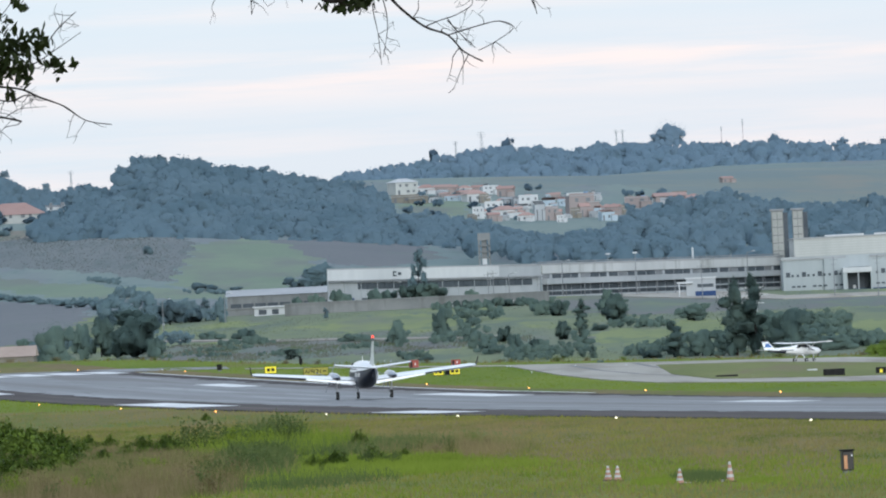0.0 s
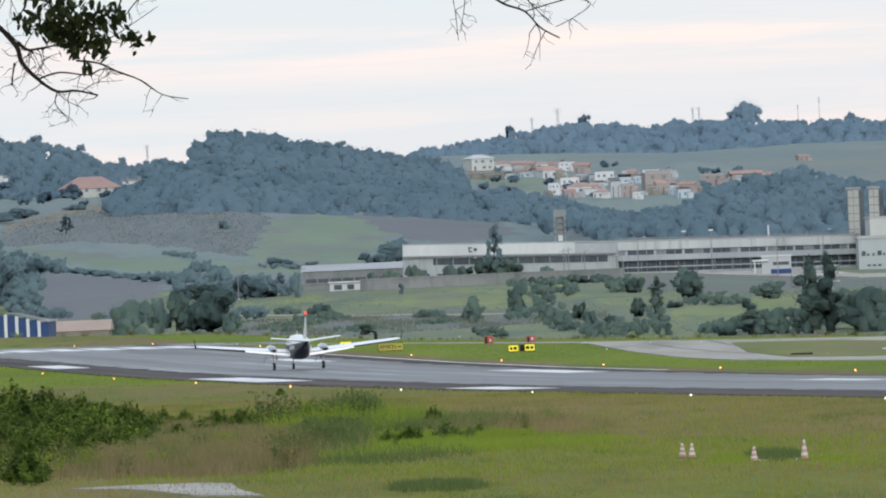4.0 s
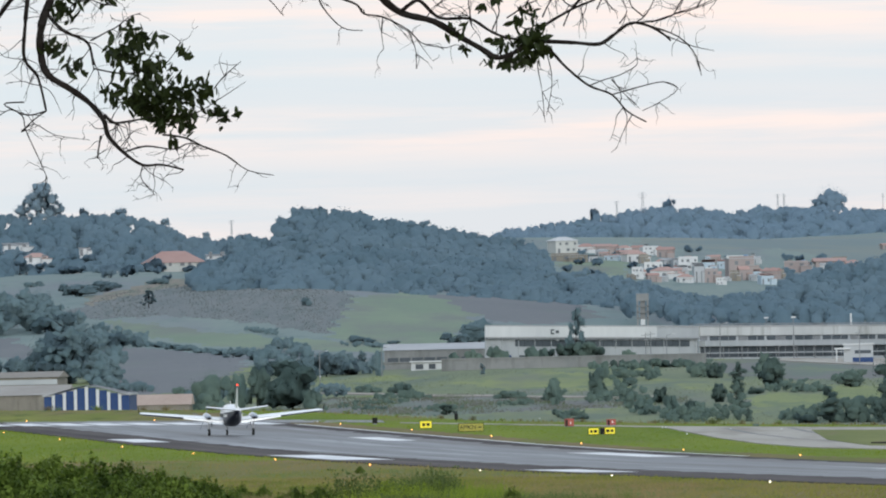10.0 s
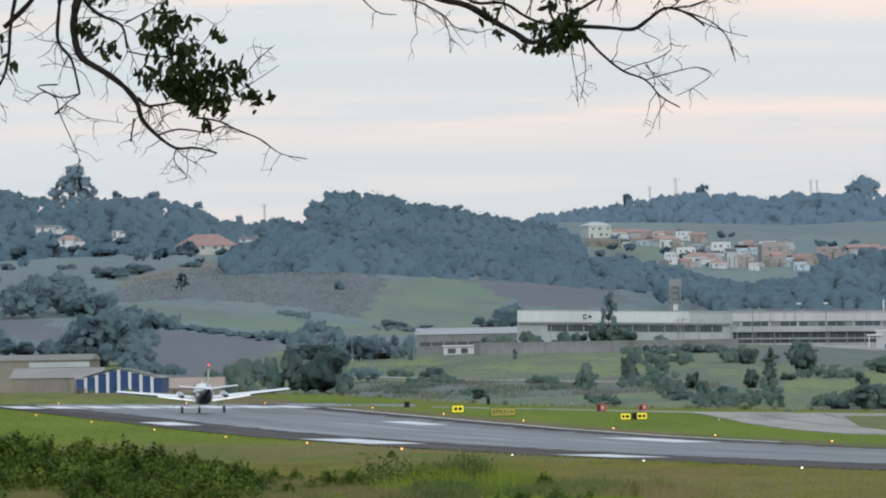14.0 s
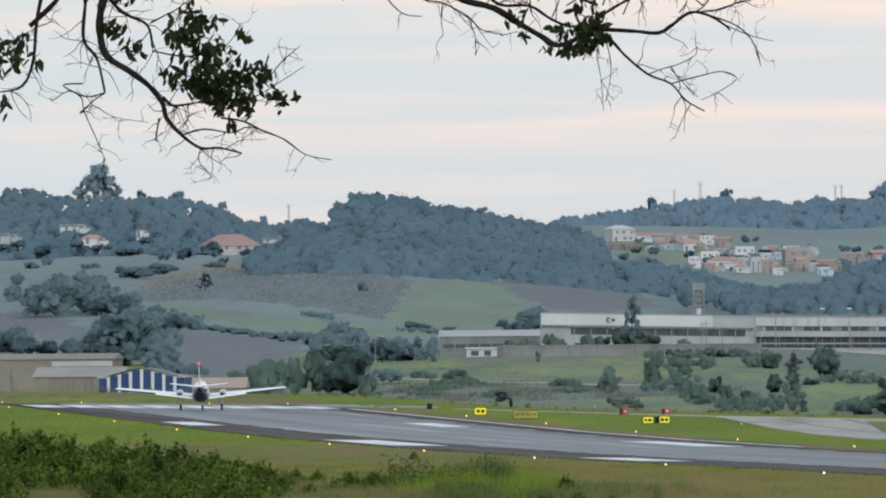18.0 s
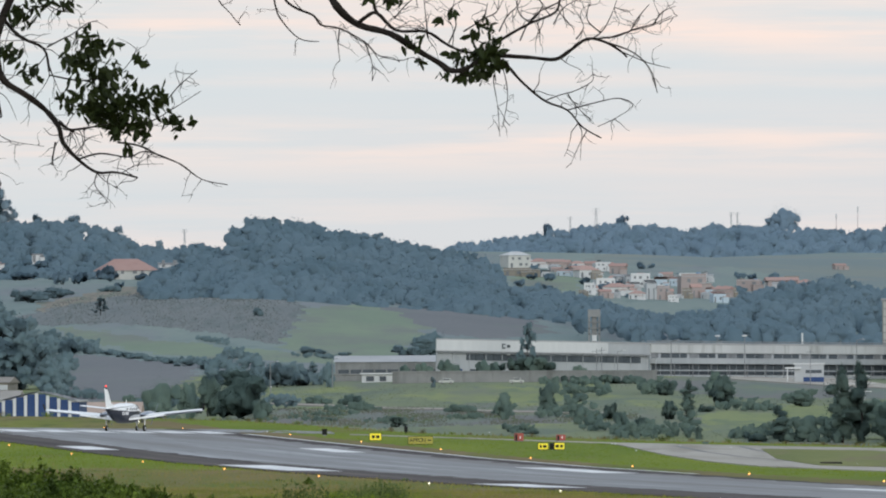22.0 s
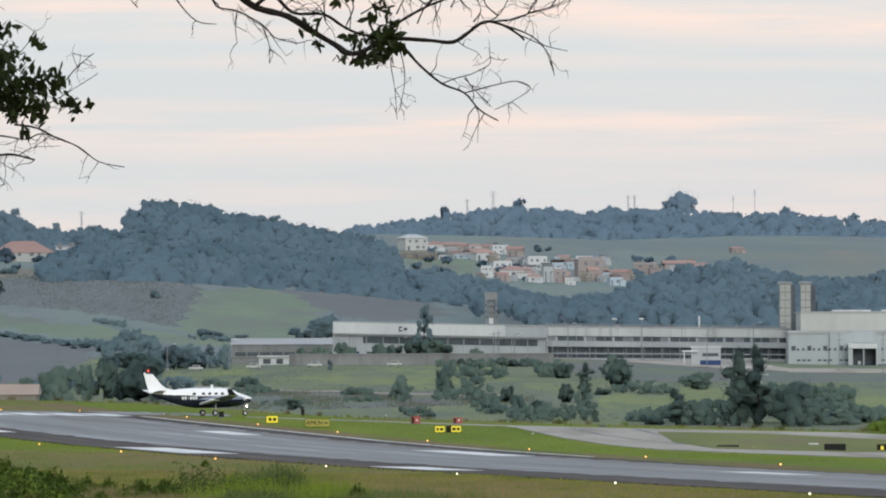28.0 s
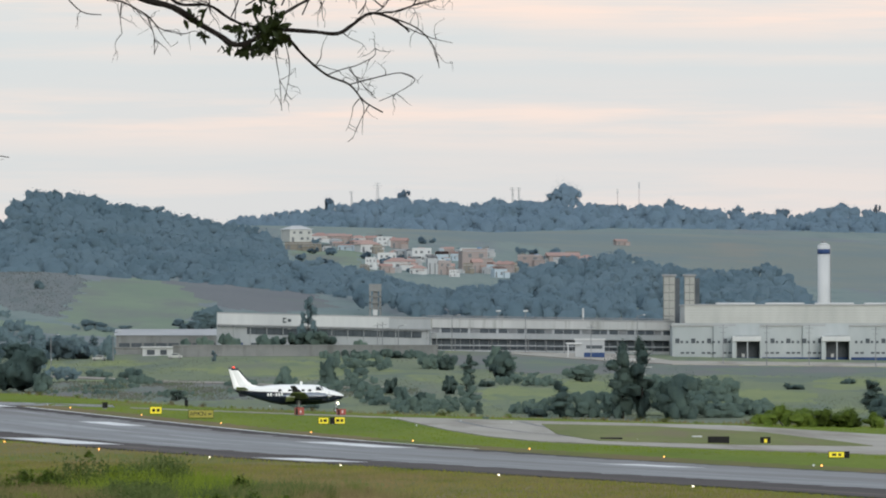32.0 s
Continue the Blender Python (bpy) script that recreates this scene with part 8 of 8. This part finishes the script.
RIGHT_LIMBS += [
    (((-0.75, 8.42), (-0.7, 8.52), (-0.62, 8.59), (-0.48, 8.65)), .0036, .0014),
    (((-0.57, 8.51), (-0.52, 8.59), (-0.44, 8.64)), .0036, .0014),
    (((-0.39, 8.42), (-0.32, 8.46), (-0.27, 8.54), (-0.23, 8.64)), .0036, .0014),
    (((-0.28, 8.43), (-0.16, 8.47), (-0.04, 8.5), (0.09, 8.55)), .0036, .0014),
    (((-0.45, 8.43), (-0.41, 8.49), (-0.44, 8.56)), .0036, .0014),
    (((-1.24, 8.44), (-1.25, 8.53), (-1.26, 8.64)), .0036, .0014),
    (((-1.13, 8.41), (-1.09, 8.51), (-1.11, 8.6), (-1.01, 8.66)), .0036, .0014),
    (((-1.05, 8.47), (-0.95, 8.54), (-0.92, 8.62)), .0036, .0014),
    (((-1.42, 8.54), (-1.36, 8.61), (-1.29, 8.67)), .0036, .0014),
    (((-0.86, 8.47), (-0.82, 8.55), (-0.76, 8.61), (-0.74, 8.67)), .0036, .0014),
    (((-0.16, 8.47), (-0.12, 8.54), (-0.06, 8.61)), .0036, .0014),
    (((-0.32, 8.46), (-0.39, 8.53), (-0.38, 8.62)), .0036, .0014),
    (((-0.7, 8.52), (-0.75, 8.56), (-0.77, 8.63)), .0036, .0014),
    (((-0.04, 8.5), (0.01, 8.57), (0.08, 8.6)), .0036, .0014),
    (((-0.95, 8.54), (-0.88, 8.57), (-0.84, 8.64)), .0036, .0014),
]
LEFT_LEAVES = [(-2.95, 8.13, 0.13), (-3.03, 8.1, 0.1), (-2.87, 8.05, 0.1), (-3.05, 8.35, 0.09), (-3, 8.41, 0.06), (-3.11, 8.31, 0.07), (-2.76, 8.09, 0.08), (-2.69, 8.12, 0.07), (-2.78, 7.97, 0.07), (-2.9, 7.98, 0.09), (-3.39, 8.57, 0.07), (-3.43, 8.59, 0.04), (-3.17, 8.1, 0.04), (-3.36, 8.26, 0.05), (-3.47, 8.36, 0.05), (-2.58, 7.99, 0.04), (-2.5, 7.98, 0.03), (-2.85, 7.86, 0.03), (-2.76, 8.31, 0.03), (-2.61, 8.02, 0.04), (-2.93, 8.25, 0.08), (-2.8, 8.34, 0.02), (-3.07, 8.48, 0.03), (-3.18, 8.61, 0.04), (-3.31, 8.65, 0.04)]
RIGHT_LEAVES = [(-0.97, 8.35, 0.08), (-0.92, 8.29, 0.06), (-1.07, 8.33, 0.05), (-0.97, 8.24, 0.05), (-1.08, 8.22, 0.03), (-1.14, 8.24, 0.03), (-1.32, 8.4, 0.04), (-1.28, 8.31, 0.02), (-1.42, 8.64, 0.04), (-1.64, 8.69, 0.05), (-1.11, 8.56, 0.03), (-0.93, 8.5, 0.04), (-0.89, 8.39, 0.06), (-0.86, 8.3, 0.05), (-1.01, 8.45, 0.03), (-1.18, 8.52, 0.02), (-1.58, 8.66, 0.03),
                (-4.02, 8.25, 0.07), (-4.08, 8.16, 0.06), (-4.07, 7.96, 0.04), (-3.97, 8.31, 0.04), (-3.87, 8.17, 0.02)]


def near_tree():
    x0, y0 = -10.5, 64.0
    ob = thing("tree", (0, 0, 0), 0, "overhanging tree with dark leaves and bare twigs", "tree")
    rng, nr = random.Random(8), np.random.default_rng(8)
    g = gz(x0, y0)
    bm = bmesh.new()
    bough(bm, [(x0, y0, g - .4), (x0 + .1, y0, g + 1.5), (x0 - .1, y0 - .2, g + 3.4), (x0 + .3, y0 - .6, g + 5.2), (x0 + .6, y0 - .8, g + 6.6)], .24, .10)
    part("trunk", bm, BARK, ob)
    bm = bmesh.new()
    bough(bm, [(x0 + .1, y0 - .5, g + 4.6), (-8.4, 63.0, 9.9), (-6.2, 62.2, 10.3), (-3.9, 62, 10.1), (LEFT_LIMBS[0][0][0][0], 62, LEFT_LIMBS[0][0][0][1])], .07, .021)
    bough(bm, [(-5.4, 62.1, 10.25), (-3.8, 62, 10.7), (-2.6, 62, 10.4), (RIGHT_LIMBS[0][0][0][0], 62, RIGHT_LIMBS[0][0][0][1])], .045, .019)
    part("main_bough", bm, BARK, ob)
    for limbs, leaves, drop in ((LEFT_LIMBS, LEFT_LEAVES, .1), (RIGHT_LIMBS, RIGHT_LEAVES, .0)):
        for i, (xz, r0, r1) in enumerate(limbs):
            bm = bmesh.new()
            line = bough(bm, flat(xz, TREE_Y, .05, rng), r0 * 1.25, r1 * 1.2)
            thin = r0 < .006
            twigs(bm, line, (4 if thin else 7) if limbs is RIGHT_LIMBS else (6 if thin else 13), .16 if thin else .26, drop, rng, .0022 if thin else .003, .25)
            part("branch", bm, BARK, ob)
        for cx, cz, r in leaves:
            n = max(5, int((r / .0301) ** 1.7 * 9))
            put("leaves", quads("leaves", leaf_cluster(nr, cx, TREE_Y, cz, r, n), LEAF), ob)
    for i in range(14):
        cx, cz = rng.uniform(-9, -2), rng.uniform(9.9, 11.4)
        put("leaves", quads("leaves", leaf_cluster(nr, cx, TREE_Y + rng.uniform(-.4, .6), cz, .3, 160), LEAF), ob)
    return ob


near_tree()


def motions():
    rows = []
    for t, x, y, h in PLANE_ROWS:
        f = 1 - .011 * min(1, max(0, (t - 19) / 4))
        rows.append((t, pose(x * f, y * f, gz(x * f, y * f) + .03, 0, 0, 90 - h)))
    walk(PLANE, rows)
    rows = []
    for t in (0, 2, 4, 8, 12, 16, 32):
        x = 22.5 + 2.75 * min(t, 16)
        y = 1076 + .3 * min(t, 16)
        rows.append((t, pose(x, y, gz(x, y) + .05, 0, 0, 90 - 58)))
    walk(LIGHT_PLANE, rows)
    # cars leave the bushes by the works one after the other and drive left along the wall
    for i, (car, gone) in enumerate(zip(CARS, (21.0, 23.25, 25.75, 28.8))):
        wait = -18.2 + 3.4 * i
        rows = []
        for t, x in ((0, wait), (gone - 3 - i, wait), (gone, -33.4), (gone + 2, -42.2), (gone + 5, -55.4), (40, -33.4 - 4.4 * (40 - gone))):
            if t <= 32:
                rows.append((t, pose(x, 2062, gz(x, 2062) + .02, 0, 0, 180)))
            elif rows[-1][0] < 32:
                f = (32 - rows[-1][0]) / (t - rows[-1][0])
                x0 = rows[-1][1].translation.x
                rows.append((32, pose(x0 + (x - x0) * f, 2062, gz(x0 + (x - x0) * f, 2062) + .02, 0, 0, 180)))
        walk(car, rows)


motions()
